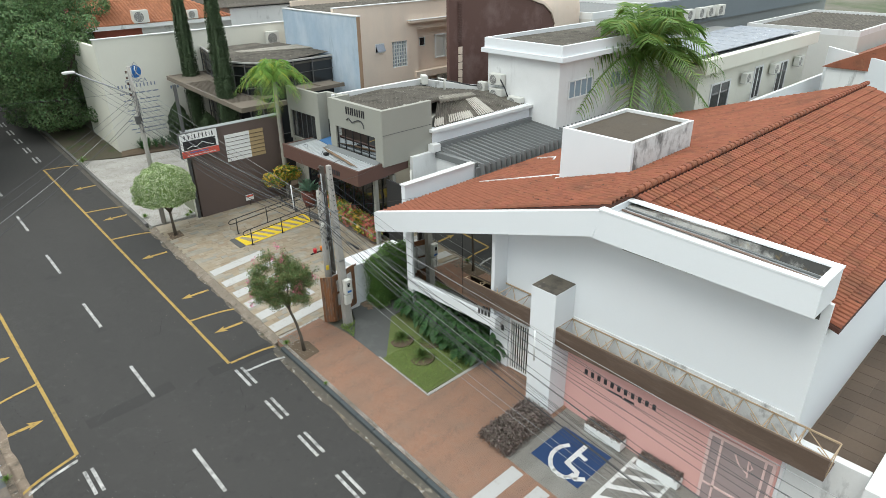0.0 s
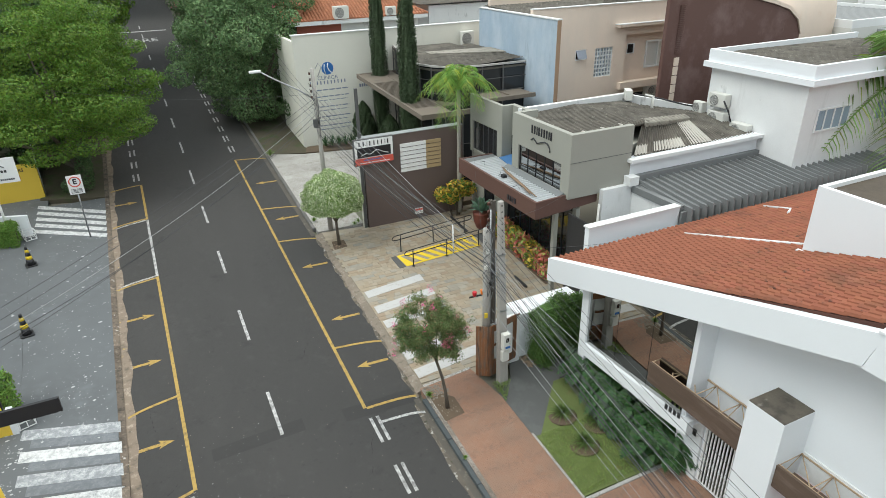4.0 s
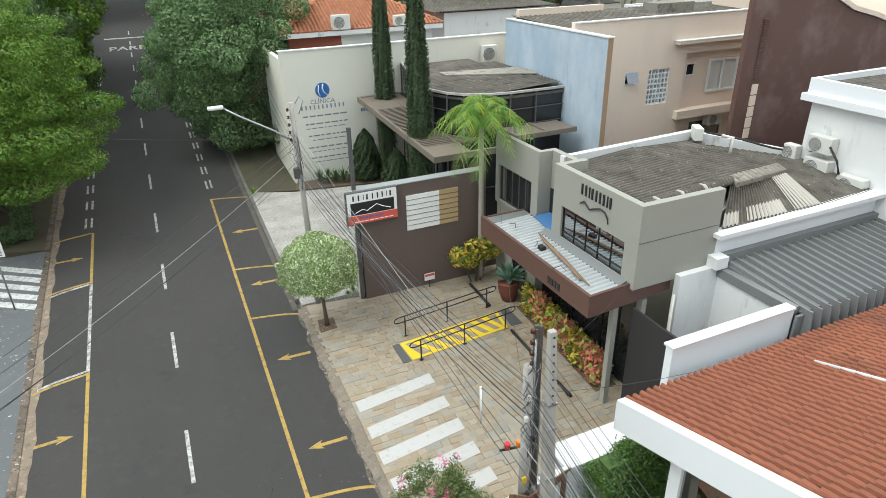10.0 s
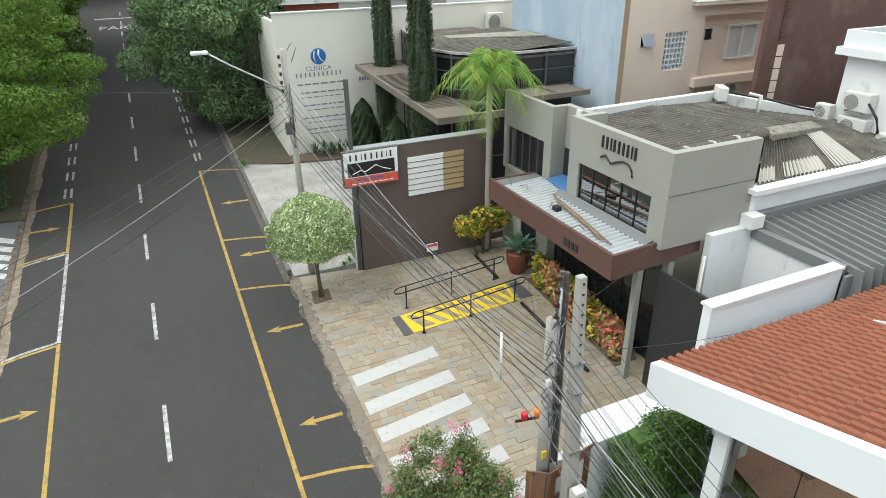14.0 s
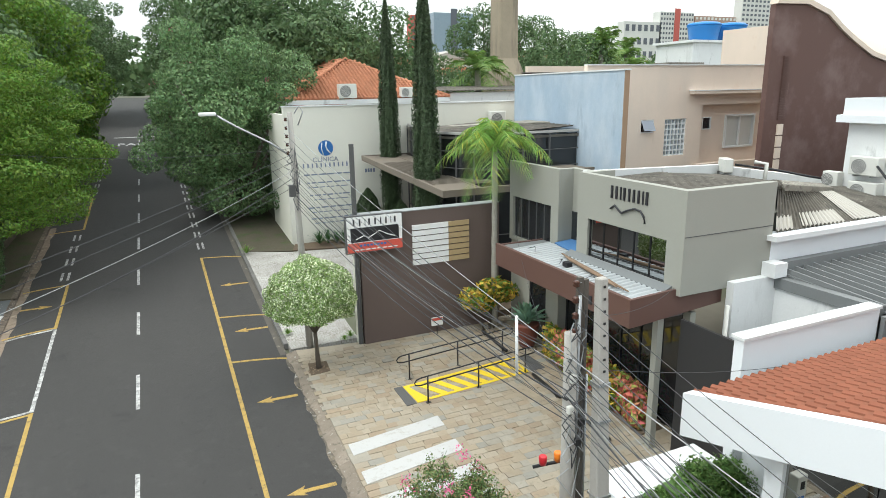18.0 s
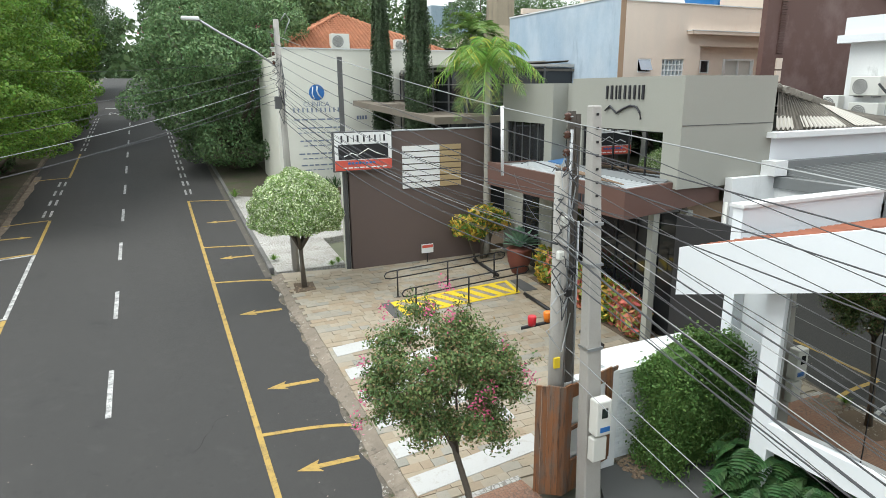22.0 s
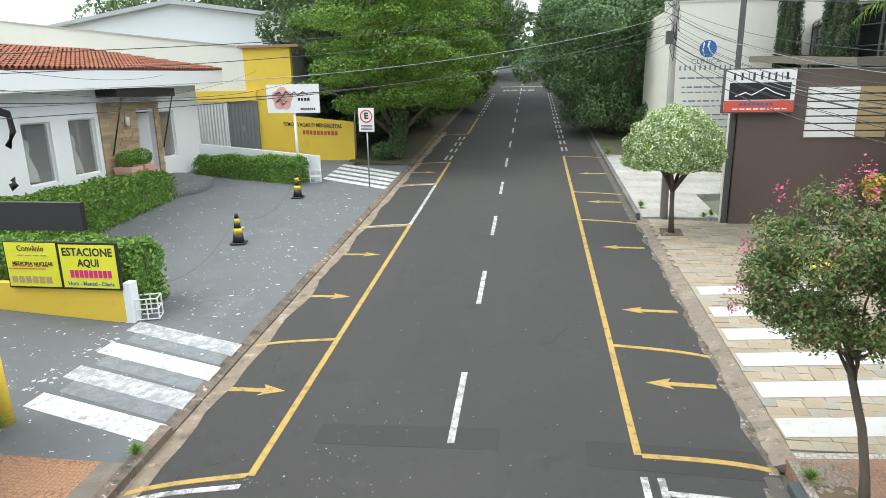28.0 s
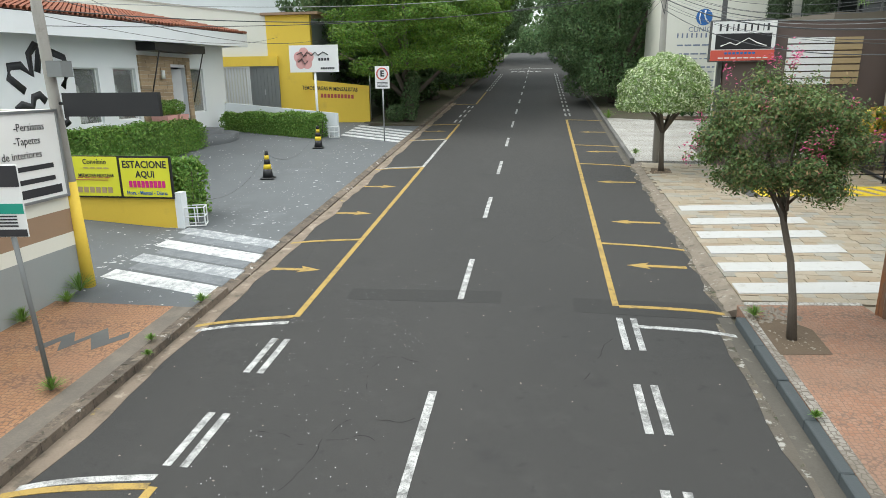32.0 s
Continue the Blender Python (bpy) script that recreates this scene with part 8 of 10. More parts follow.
def cypress(x, y, z0, h, r, seed):
    rs = np.random.RandomState(seed)
    t = thing("cypress", "tall narrow dark green cypress", "tree", (x, y, z0), group="cypresses at the clinic")
    n = 26000
    s = rs.uniform(0.0, 1.0, n) ** 0.9
    a = rs.uniform(0, 2 * math.pi, n)
    prof_ = np.interp(s, (0, 0.08, 0.3, 0.6, 0.85, 1.0), (0.55, 0.9, 1.0, 0.85, 0.48, 0.05))
    ridge = 1 + 0.16 * np.sin(5 * a + 9 * s) + 0.1 * np.sin(11 * a - 23 * s)
    rr = r * prof_ * ridge * rs.uniform(0.8, 1.04, n)
    p = np.stack([rr * np.cos(a), rr * np.sin(a), s * h], 1)
    q = np.stack([np.cos(a), np.sin(a), np.full(n, 0.35)], 1)
    leaf_cloud("foliage", p, q, 0.14, l_cyp, t, seed=seed, wide=0.38, droop=-1.2)
    bm = B()
    tube(bm, [(0, 0, h * k) for k in (0.03, 0.3, 0.7, 0.9, 0.97)], [r * 0.5, r * 0.72, r * 0.55, r * 0.25, r * 0.04], 9)
    part("inner_growth", bm, l_cyp, t)
    bm = B()
    tube(bm, [(0, 0, -0.2), (0, 0, h * 0.9)], [0.14, 0.03], 7)
    part("trunk", bm, m_bark, t)


cypress(13.3, 24.3, gz(24, 0.2), 13.0, 0.54, 71)
cypress(12.5, 17.3, gz(17, 0.2), 13.8, 0.58, 72)
for x, y, h, r, sd in ((12.0, 24.6, 3.0, 0.75, 73), (12.4, 20.5, 3.2, 0.8, 74), (13.2, 15.6, 3.0, 0.9, 75), (13.9, 18.5, 3.0, 0.9, 76)):
    cypress(x, y, gz(y, 0.2), h, r, sd)


def palm(name, label, x, y, z0, trunk_h, r0, r1, n, length, seed, leaf, droop=1.0, shaft=True, wide=0.05, lean=(0, 0), hang=0.35):
    rs = np.random.RandomState(seed)
    t = thing(name, label, "palm", (x, y, z0))
    bm = B()
    k = 14
    tube(bm, [(lean[0] * (i / k), lean[1] * (i / k), trunk_h * i / k) for i in range(k + 1)], [r0 + (r1 - r0) * i / k + 0.012 * (i % 2) for i in range(k + 1)], 12)
    part("trunk", bm, m_bark_pale, t)
    top = np.array((lean[0], lean[1], trunk_h))
    if shaft:
        bm = B()
        tube(bm, [tuple(top - (0, 0, 0.05)), tuple(top + (0, 0, 0.6))], [r1 * 1.15, r1 * 0.6], 10)
        part("crown_shaft", bm, l_palm, t)
    for i in range(n):
        a = i * 2.399 + rs.uniform(-0.2, 0.2)
        el = rs.uniform(0.2, 1.35) if i > n * 0.3 else rs.uniform(-0.75, 0.25)
        L = length * rs.uniform(0.85, 1.1)
        d = np.array((math.cos(a) * math.cos(el), math.sin(a) * math.cos(el), math.sin(el)))
        pts = []
        m = 12
        for j in range(m + 1):
            s = j / m
            pts.append(top + (0, 0, 0.45 if shaft else 0.2) + d * L * s + np.array((0, 0, -droop * L * 0.55 * s ** 2.2)))
        vs, fs = [], []
        for j in range(m):
            c = (pts[j + 1] - pts[j])
            c /= np.linalg.norm(c)
            side = np.cross(c, (0, 0, 1.0))
            side /= np.linalg.norm(side) + 1e-9
            upv = np.cross(side, c)
            for sub in (0.0, 0.33, 0.67):
                base = pts[j] + (pts[j + 1] - pts[j]) * sub
                s = (j + sub) / m
                ll = L * 0.3 * math.sin(math.pi * (0.12 + 0.82 * s)) ** 0.7
                for sg in (-1, 1):
                    tip = base + side * sg * ll * 0.8 + c * ll * 0.5 + upv * ll * rs.uniform(-0.1, 0.3) + np.array((0, 0, -hang * ll * droop * rs.uniform(0.6, 1.3)))
                    w = c * wide * L * 0.35
                    kk = len(vs)
                    vs += [tuple(base - w * 0.5), tuple(base + w * 0.5), tuple(tip * 0.55 + base * 0.45 + w * 0.45 + (0, 0, 0.03 * L)), tuple(tip), tuple(tip * 0.55 + base * 0.45 - w * 0.45 + (0, 0, 0.03 * L))]
                    fs.append((kk, kk + 1, kk + 2, kk + 3, kk + 4))
        fr = data_part("frond", vs, fs, leaf, t)
        bm = B()
        tube(bm, [tuple(v) for v in pts], [0.03 * L / 2 * (1 - 0.85 * j / m) for j in range(m + 1)], 5)
        part("stalk", bm, leaf, fr)
    return t


palm("palm", "slender palm with a small bright green crown", 13.1, 12.05, gz(12, 0.3), 6.95, 0.13, 0.09, 26, 2.25, 81, l_palm, 1.2, wide=0.03, hang=0.6)
palm("date_palm", "tall shaggy palm with arching dark fronds", 33.0, 0.6, 2.6, 6.0, 0.34, 0.28, 48, 6.1, 82, l_palm_dark, 1.0, False, 0.032, hang=0.5)
for x, y, z0, h in ((27, 40, 3, 9.0), (44.5, 46, 3, 11.5), (46.5, 49, 3, 9.5), (54.5, 54, 3, 11.3), (50, 47, 3, 8.6)):
    palm("date_palm", "distant dark palm among the roofs", x, y, z0, h, 0.3, 0.25, 20, 3.4, int(x), l_palm_dark, 0.9, False, 0.06)


def bush(name, label, cat, x, y, z, blobs, n, size, mat_, seed, wide=0.5, stems=0):
    rs = np.random.RandomState(seed)
    t = thing(name, label, cat, (x, y, z))
    p, q = shell(rs, blobs, n, 0.55, 1.1, 0.55)
    leaf_cloud("foliage", p, q, size, mat_, t, seed=seed, wide=wide)
    for i in range(stems):
        b = blobs[i % len(blobs)]
        bm = B()
        tube(bm, [(b[0] * 0.3, b[1] * 0.3, 0), (b[0] * 0.7, b[1] * 0.7, b[2] * 0.6), b[:3]], [0.04, 0.03, 0.015], 6)
        part("stem", bm, m_bark, t)
    return t


bush("croton_bush", "small croton tree with yellow and green leaves", "bush", 12.85, 12.0, gz(12, 0.12), [(0, 0, 1.5, 0.75, 0.5, 0.45), (-0.75, 0.05, 1.4, 0.55, 0.45, 0.4), (0.65, 0, 1.5, 0.6, 0.45, 0.42), (0.1, -0.1, 1.85, 0.6, 0.45, 0.32), (-0.3, 0, 1.15, 0.5, 0.35, 0.35)], 2000, 0.24, l_croton, 91, 0.4, 4)
for i in range(9):
    y = 8.9 - i * 0.56
    bush("croton_bush", "red and orange croton bush in the shop planting strip", "bush", 13.9 + 0.12 * (i % 2), y, gz(y, 0.12), [(0, 0, 0.55, 0.45, 0.42, 0.5), (-0.12, 0.15, 1.0, 0.36, 0.34, 0.32), (-0.22, -0.15, 0.38, 0.36, 0.32, 0.34)], 520, 0.25, l_crotonr if i % 3 else l_croton, 92 + i, 0.42)["group"] = "croton bushes along the shop"


def rosette(name, label, cat, x, y, z, n, length, width, mat_, seed, up=0.5, segs=5, curl=0.5):
    """Strap leaves growing from one point, each a folded ribbon."""
    rs = np.random.RandomState(seed)
    t = thing(name, label, cat, (x, y, z))
    vs, fs = [], []
    for i in range(n):
        a = i * 2.399 + rs.uniform(-0.3, 0.3)
        el = up + rs.uniform(-0.45, 0.75)
        L = length * rs.uniform(0.75, 1.1)
        c = np.array((math.cos(a), math.sin(a), 0))
        s = np.array((-math.sin(a), math.cos(a), 0))
        k = len(vs)
        for j in range(segs + 1):
            tt = j / segs
            p = c * L * tt * math.cos(el) + np.array((0, 0, L * tt * math.sin(el) - curl * L * tt * tt * 0.5 + 0.05))
            w = width * math.sin(math.pi * (0.15 + 0.83 * tt)) * 0.5
            vs += [tuple(p - s * w + (0, 0, w * 0.3)), tuple(p), tuple(p + s * w + (0, 0, w * 0.3))]
        for j in range(segs):
            b = k + 3 * j
            fs += [(b, b + 1, b + 4, b + 3), (b + 1, b + 2, b + 5, b + 4)]
    lf = data_part("leaves", vs, fs, mat_, t)
    lf["kind"] = "stuff"
    return t


rosette("agave", "blue-green agave with broad pointed leaves in a pot", "agave", 13.45, 10.15, gz(10.1, 1.05), 38, 0.95, 0.24, l_agave, 101, 0.8, 5, 0.3)
pot = thing("plant_pot", "tall dark red clay pot on the forecourt", "pot", (13.45, 10.15, gz(10.1, 0.13)))
bm = B()
lathe(bm, [(0.26, 0), (0.42, 0.45), (0.46, 0.85), (0.48, 0.9), (0.44, 0.95)], n=20)
part("pot", bm, m_clay, pot)


def lobed(x, y, seed, n=15, size=0.85):
    """A clump of deeply cut leaves on stalks."""
    rs = np.random.RandomState(seed)
    t = thing("philodendron", "dark glossy bush of deeply cut leaves below the window", "bush", (x, y, gz(y, 0.12)), group="bushes below the window")
    vs, fs = [], []
    for i in range(n):
        a, el = i * 2.4 + rs.uniform(-0.3, 0.3), rs.uniform(0.3, 1.2)
        base = np.array((math.cos(a) * math.cos(el), math.sin(a) * math.cos(el), math.sin(el))) * rs.uniform(0.5, 1.0) * (1, 1, 1.35)
        a += rs.uniform(-0.7, 0.7)
        out = np.array((math.cos(a), math.sin(a), rs.uniform(-0.9, 0.2)))
        out /= np.linalg.norm(out)
        sd = np.array((-math.sin(a), math.cos(a), 0))
        L = size * rs.uniform(0.7, 1.1)
        for j in range(9):
            s = j / 8
            w = L * 0.45 * math.sin(math.pi * (0.2 + 0.75 * s))
            p = base + out * L * s * 0.8 + np.array((0, 0, 0.2 - 0.25 * s * s))
            for sg in (-1, 1):
                k = len(vs)
                tip = p + sd * sg * w + out * w * 0.45 + np.array((0, 0, -0.12 * w))
                ww = out * 0.045
                vs += [tuple(p - ww), tuple(p + ww), tuple((p + tip) / 2 + ww * 0.9 + (0, 0, 0.02)), tuple(tip), tuple((p + tip) / 2 - ww * 0.9 + (0, 0, 0.02))]
                fs.append((k, k + 1, k + 2, k + 3, k + 4))
    lf = data_part("leaves", vs, fs, l_phil, t)
    lf["kind"] = "stuff"


rs = np.random.RandomState(4)
for i in range(22):
    lobed(10.98 + 0.4 * (i % 2) + rs.uniform(-0.15, 0.15), -2.2 - i * 0.205, 110 + i, 58, 0.46)
for i, (x, y) in enumerate(((9.2, -3.4), (9.08, -4.85), (10.1, -4.25))):
    rosette("cycad", "spiky green cycad in a ring of bare soil on the lawn", "cycad", x, y, gz(y, 0.14), 190, 0.6, 0.022, l_cycad, 130 + i, 0.75, 4, 0.7)
    bm = B()
    lathe(bm, [(0.55, -0.02), (0.5, 0.008), (0.1, 0.02)], (x, y, gz(y, 0.125)), 18)
    tagged(link(bm, "soil_ring", m_dirt), "ring of bare reddish soil round a cycad", "soil", kind="structure")


def turf(name, label, pts, n, seed, h=0.09, hh=0.13, mat_=None):
    rs = np.random.RandomState(seed)
    xs, ys_ = [p[0] for p in pts], [p[1] for p in pts]
    x = rs.uniform(min(xs), max(xs), n)
    y = rs.uniform(min(ys_), max(ys_), n)
    keep = np.ones(n, bool)
    m = len(pts)
    for i in range(m):
        (x0, y0), (x1, y1) = pts[i], pts[(i + 1) % m]
        keep &= (x1 - x0) * (y - y0) - (y1 - y0) * (x - x0) > 0
    x, y = x[keep], y[keep]
    p = np.stack([x, y, SLOPE * y + hh + 0.4 * h], 1)
    q = rs.normal(size=(len(x), 3)) * (1, 1, 0.1)
    q /= np.linalg.norm(q, axis=1, keepdims=True)
    ob = leaf_cloud(name, p, q, h, mat_ or l_grass, None, seed=seed, wide=0.14, droop=-3)
    return tagged(ob, label, "grass", kind="stuff")


turf("grass", "short green lawn grass with thin patches", [(7.85, -6.5), (11.1, -6.5), (11.3, -1.8), (9.95, -1.85), (8.05, -3.85), (7.85, -3.85)], 22000, 1, 0.07)
turf("grass", "patch of weedy grass beside the pole", [(7.74, -2.0), (8.5, -1.05), (8.2, -0.85), (7.74, -0.95)], 1500, 2)
for i, (x, y, r) in enumerate(((-5.55, -4.25, 0.22), (-7.75, -0.75, 0.4), (-7.6, -1.3, 0.25), (-7.8, -2.2, 0.3), (-4.95, -1.0, 0.18), (-5.0, -2.6, 0.12), (-4.75, -3.1, 0.1), (5.3, -0.6, 0.2), (5.3, 14.5, 0.25), (5.25, 25.0, 0.5), (7.5, 13.4, 0.25), (7.2, 13.2, 0.2), (5.15, -3.7, 0.1))):
    rosette("weed", "tuft of wild green weed at the kerb", "weed", x, y, gz(y, 0.13), 110, r * 1.5, 0.014, l_hedge, 150 + i, 1.0, 4, 0.7)["group"] = "kerb weeds"
for i in range(9):
    rosette("grass_clump", "dark green strap-leaf clump at the foot of the clinic wall", "plant", 9.2 + i * 0.45, 25.0 - 0.12 * i, gz(25, 0.2), 40, 1.1, 0.05, l_phil, 180 + i, 1.0, 5, 0.5)["group"] = "strap-leaf clumps"

# ---- poles, cables and street furniture ----
def taper_box(bm, x0, y0, z0, w0, d0, x1, y1, z1, w1, d1):
    hexa(bm, [(x0 - w0, y0 - d0, z0), (x0 + w0, y0 - d0, z0), (x0 + w0, y0 + d0, z0), (x0 - w0, y0 + d0, z0),
              (x1 - w1, y1 - d1, z1), (x1 + w1, y1 - d1, z1), (x1 + w1, y1 + d1, z1), (x1 - w1, y1 + d1, z1)])


p1 = thing("utility_pole", "square tapered concrete service pole with a meter box", "utility pole", (8.19, -0.95, gz(-0.95)))
bm = B()
taper_box(bm, 0, 0, 0, 0.19, 0.15, -0.04, 0.34, 7.36, 0.095, 0.08)
soften(bm, 0.02)
part("shaft", bm, m_concrete, p1)
bm = B()
for i in range(9):
    z = 7.2 - i * 0.22
    k = z / 7.36
    box(bm, -0.04 * k - 0.02, 0.34 * k - 0.16 + 0.06 * k, z, -0.04 * k + 0.02, 0.34 * k - 0.14 + 0.06 * k, z + 0.04)
part("bolt_hole", bm, m_black, p1)
bm = B()
box(bm, -0.2, -0.36, 1.75, 0.12, -0.13, 2.42)
soften(bm, 0.03, 2)
mb = part("meter_box", bm, m_plastic_w, p1, "off-white plastic meter box")
bm = B()
box(bm, -0.1, -0.372, 2.1, 0.02, -0.36, 2.28)
part("meter_window", bm, m_darkglass, mb)
bm = B()
box(bm, -0.12, -0.372, 1.83, 0.08, -0.36, 1.92)
part("meter_label", bm, m_logo, mb)
bm = B()
box(bm, -0.2, -0.3, 1.22, 0.1, -0.13, 1.68)
soften(bm, 0.02)
part("lower_box", bm, m_plastic_w, p1)
for z in (3.2, 4.7, 5.4):
    bm = B()
    k = z / 7.36
    taper_box(bm, -0.04 * k, 0.34 * k, z, 0.2 - 0.09 * k, 0.17 - 0.06 * k, -0.04 * k, 0.34 * k, z + 0.05, 0.2 - 0.09 * k, 0.17 - 0.06 * k)
    part("strap", bm, m_steel, p1)

p1b = thing("utility_pole", "short grey round pole with insulators and bundled timber rack", "utility pole", (7.9, -0.2, gz(-0.2, 0.1)))
bm = B()
tube(bm, [(0, 0, 0), (-0.06, -0.02, 6.1)], [0.15, 0.12], 14)
part("shaft", bm, m_concrete, p1b)
for dx, h in ((0.2, 7.1), (0.31, 7.05)):
    bm = B()
    taper_box(bm, dx, 0.06, 0, 0.055, 0.05, dx - 0.05, 0.05, h, 0.05, 0.045)
    part("rack_timber", bm, m_oldwood, p1b)
bm = B()
tube(bm, [(0.12, -0.05, 1.0), (0.08, -0.06, 6.8)], 0.03, 8)
tube(bm, [(0.4, 0.02, 0.6), (0.34, 0.0, 5.2)], 0.025, 8)
part("conduit", bm, m_steel, p1b)
for i in range(4):
    z = 6.95 - i * 0.3
    bm = B()
    lathe(bm, [(0.03, 0), (0.07, 0.03), (0.04, 0.06), (0.07, 0.09), (0.03, 0.13)], (0.02, -0.02, z), 10)
    ins = part("insulator", bm, m_porcelain, p1b)
    bm = B()
    tube(bm, [(0.02, -0.02, z + 0.06), (0.2, 0.03, z + 0.06)], 0.012, 5)
    part("bracket", bm, m_steel, ins)
bm = B()
box(bm, -0.17, -0.17, 2.55, -0.05, -0.13, 2.75)
part("yellow_label", bm, m_hatch, p1b)
rs = np.random.RandomState(77)
for i in range(16):
    z = rs.uniform(3.4, 6.6)
    a = rs.uniform(-0.4, 0.4, 6)
    bm = B()
    tube(bm, [(-0.1, -0.15, z), (-0.2 + a[0] * 0.4, -0.2 + a[1] * 0.3, z - 0.15), (-0.05 + a[2] * 0.5, -0.25, z - 0.4 + a[3] * 0.4), (0.1 + a[4] * 0.3, -0.16, z - 0.25 + a[5] * 0.3), (0.2, -0.08, z + 0.1)], 0.012, 5)
    part("loose_wire", bm, m_cable if i % 3 else m_cable_g, p1b)
for i, (z, sx) in enumerate(((4.6, -0.15), (4.3, 0.12), (5.2, -0.1), (3.9, 0.05))):
    bm = B()
    box(bm, sx - 0.06, -0.24, z, sx + 0.06, -0.14, z + 0.16)
    soften(bm, 0.02)
    part("splice_box", bm, m_black if i % 2 else m_plastic_w, p1b)

wl = thing("warning_lamps", "red and orange plastic warning lamps on a dark bar", "lamp")
bm = B()
tube(bm, [(7.5, 0.42, 3.18), (8.2, 0.1, 3.36)], 0.035, 8)
part("bar", bm, m_black, wl)
for x, y, z, mt in ((7.68, 0.33, 3.24, m_red_pl), (7.95, 0.21, 3.32, m_orange_pl)):
    bm = B()
    lathe(bm, [(0.07, 0), (0.08, 0.08), (0.085, 0.17), (0.07, 0.19)], (x, y, z), 14)
    part("lamp_cup", bm, mt, wl)

cab = thing("meter_cabinet", "weathered orange plank cabinet round the meter boxes", "cabinet")
A0, A1, A2 = Vector((7.42, -0.26, 0)), Vector((7.88, -0.56, 0)), Vector((9.4, -0.16, 0))


def plank(bm, p, q, z0, z1, th=0.035):
    d = (q - p).normalized()
    n = Vector((d.y, -d.x, 0)) * th
    hexa(bm, [(p.x, p.y, z0), (q.x, q.y, z0), (q.x - n.x, q.y - n.y, z0), (p.x - n.x, p.y - n.y, z0), (p.x, p.y, z1), (q.x, q.y, z1), (q.x - n.x, q.y - n.y, z1), (p.x - n.x, p.y - n.y, z1)])


rg = random.Random(4)
for i in range(5):
    bm = B()
    plank(bm, A0.lerp(A1, i / 5 + 0.004), A0.lerp(A1, (i + 1) / 5 - 0.004), 0.08, 2.33 + rg.uniform(-0.02, 0.02))
    part("plank", bm, m_wood, cab)
spans = [(0.0, 0.12, 0.08, 2.33), (0.88, 1.0, 0.35, 2.28), (0.12, 0.88, 2.05, 2.31), (0.12, 0.45, 0.08, 0.75), (0.12, 0.4, 1.38, 1.46), (0.45, 0.88, 0.3, 0.62), (0.78, 0.88, 0.62, 2.05)]
for a, b, z0, z1 in spans:
    bm = B()
    plank(bm, A1.lerp(A2, a + 0.002), A1.lerp(A2, b - 0.002), z0, z1)
    part("plank", bm, m_wood, cab)
for a, b, z0, z1 in ((0.13, 0.4, 0.78, 1.36), (0.13, 0.4, 1.48, 2.03), (0.46, 0.74, 0.7, 2.0)):
    bm = B()
    plank(bm, A1.lerp(A2, a) + Vector((0, 0.06, 0)), A1.lerp(A2, b) + Vector((0, 0.06, 0)), z0, z1, 0.06)
    part("meter_door", bm, m_white_metal, cab, "white painted meter door")
bm = B()
box(bm, 7.95, -0.2, 0.1, 9.4, 0.02, 2.2)
part("cabinet_back", bm, m_white_old, cab)

# wide white wall top and painted brickwork
ww = thing("wall_brick", "white-painted brick wall beside the tall hedge", "wall", kind="structure")
bm = B()
box(bm, 9.42, 0.03, -0.1, 12.4, 0.9, 2.02)
part("wall_core", bm, m_white, ww)
bm = B()
box(bm, 9.38, -0.03, 2.02, 12.4, 0.95, 2.1)
part("wall_cap", bm, m_white, ww)
for r in range(27):
    for k in range(6):
        x = 9.42 + k * 0.235 + (0.117 if r % 2 else 0) - (0.117 if k and r % 2 == 0 else 0) * 0
        if x > 10.7:
            continue
        bm = B()
        box(bm, x, -0.01 - rg.uniform(0, 0.008), -0.05 + r * 0.076, x + 0.225, 0.03, 0.018 + r * 0.076)
        part("brick", bm, m_brickpaint, ww)
# pebbles and stones at the hedge foot and the tree pit
def pebbles(name, label, x0, y0, x1, y1, n, size, mat_, seed, h=0.11):
    rs = np.random.RandomState(seed)
    vs, fs = [], []
    for i in range(n):
        x, y = rs.uniform(x0, x1), rs.uniform(y0, y1)
        s = size * rs.uniform(0.6, 1.3)
        c = np.array((x, y, gz(y, h) + s * 0.2))
        k = len(vs)
        for ax in ((1, 0, 0), (0, 1, 0), (-1, 0, 0), (0, -1, 0), (0, 0, 0.6), (0, 0, -0.6)):
            vs.append(tuple(c + np.array(ax) * s * rs.uniform(0.7, 1.2)))
        for a in range(4):
            b = (a + 1) % 4
            fs += [(k + a, k + b, k + 4), (k + b, k + a, k + 5)]
    ob = data_part(name, vs, fs, mat_)
    return tagged(ob, label, "pebbles", kind="stuff")


pebbles("pebbles", "brown river pebbles along the foot of the hedge", 9.5, -0.75, 12.6, -0.1, 900, 0.045, m_pebble, 5)
pebbles("rubble", "broken pale paving stones at the driveway corner", 5.2, -0.8, 6.1, -0.1, 130, 0.05, m_rubble, 6, 0.14)
pebbles("tree_pit_stones", "loose stones round the foot of the small tree", 5.4, -1.75, 6.0, -1.1, 60, 0.04, m_rubble, 7, 0.13)
pebbles("bed_stones", "small dark stones and soil at the foot of the ball tree", 5.4, 11.1, 6.1, 11.9, 40, 0.05, m_pebble, 8, 0.13)
pebbles("road_litter", "small pale leaves and grit scattered on the road", -4.6, -9.0, 4.8, 6.0, 170, 0.014, m_rubble, 9, 0.0)
pebbles("paint_flakes", "white paint flakes scattered beside the bay markings", -3.3, -6.0, -0.4, 1.0, 260, 0.009, m_white_mark, 10, -0.002)


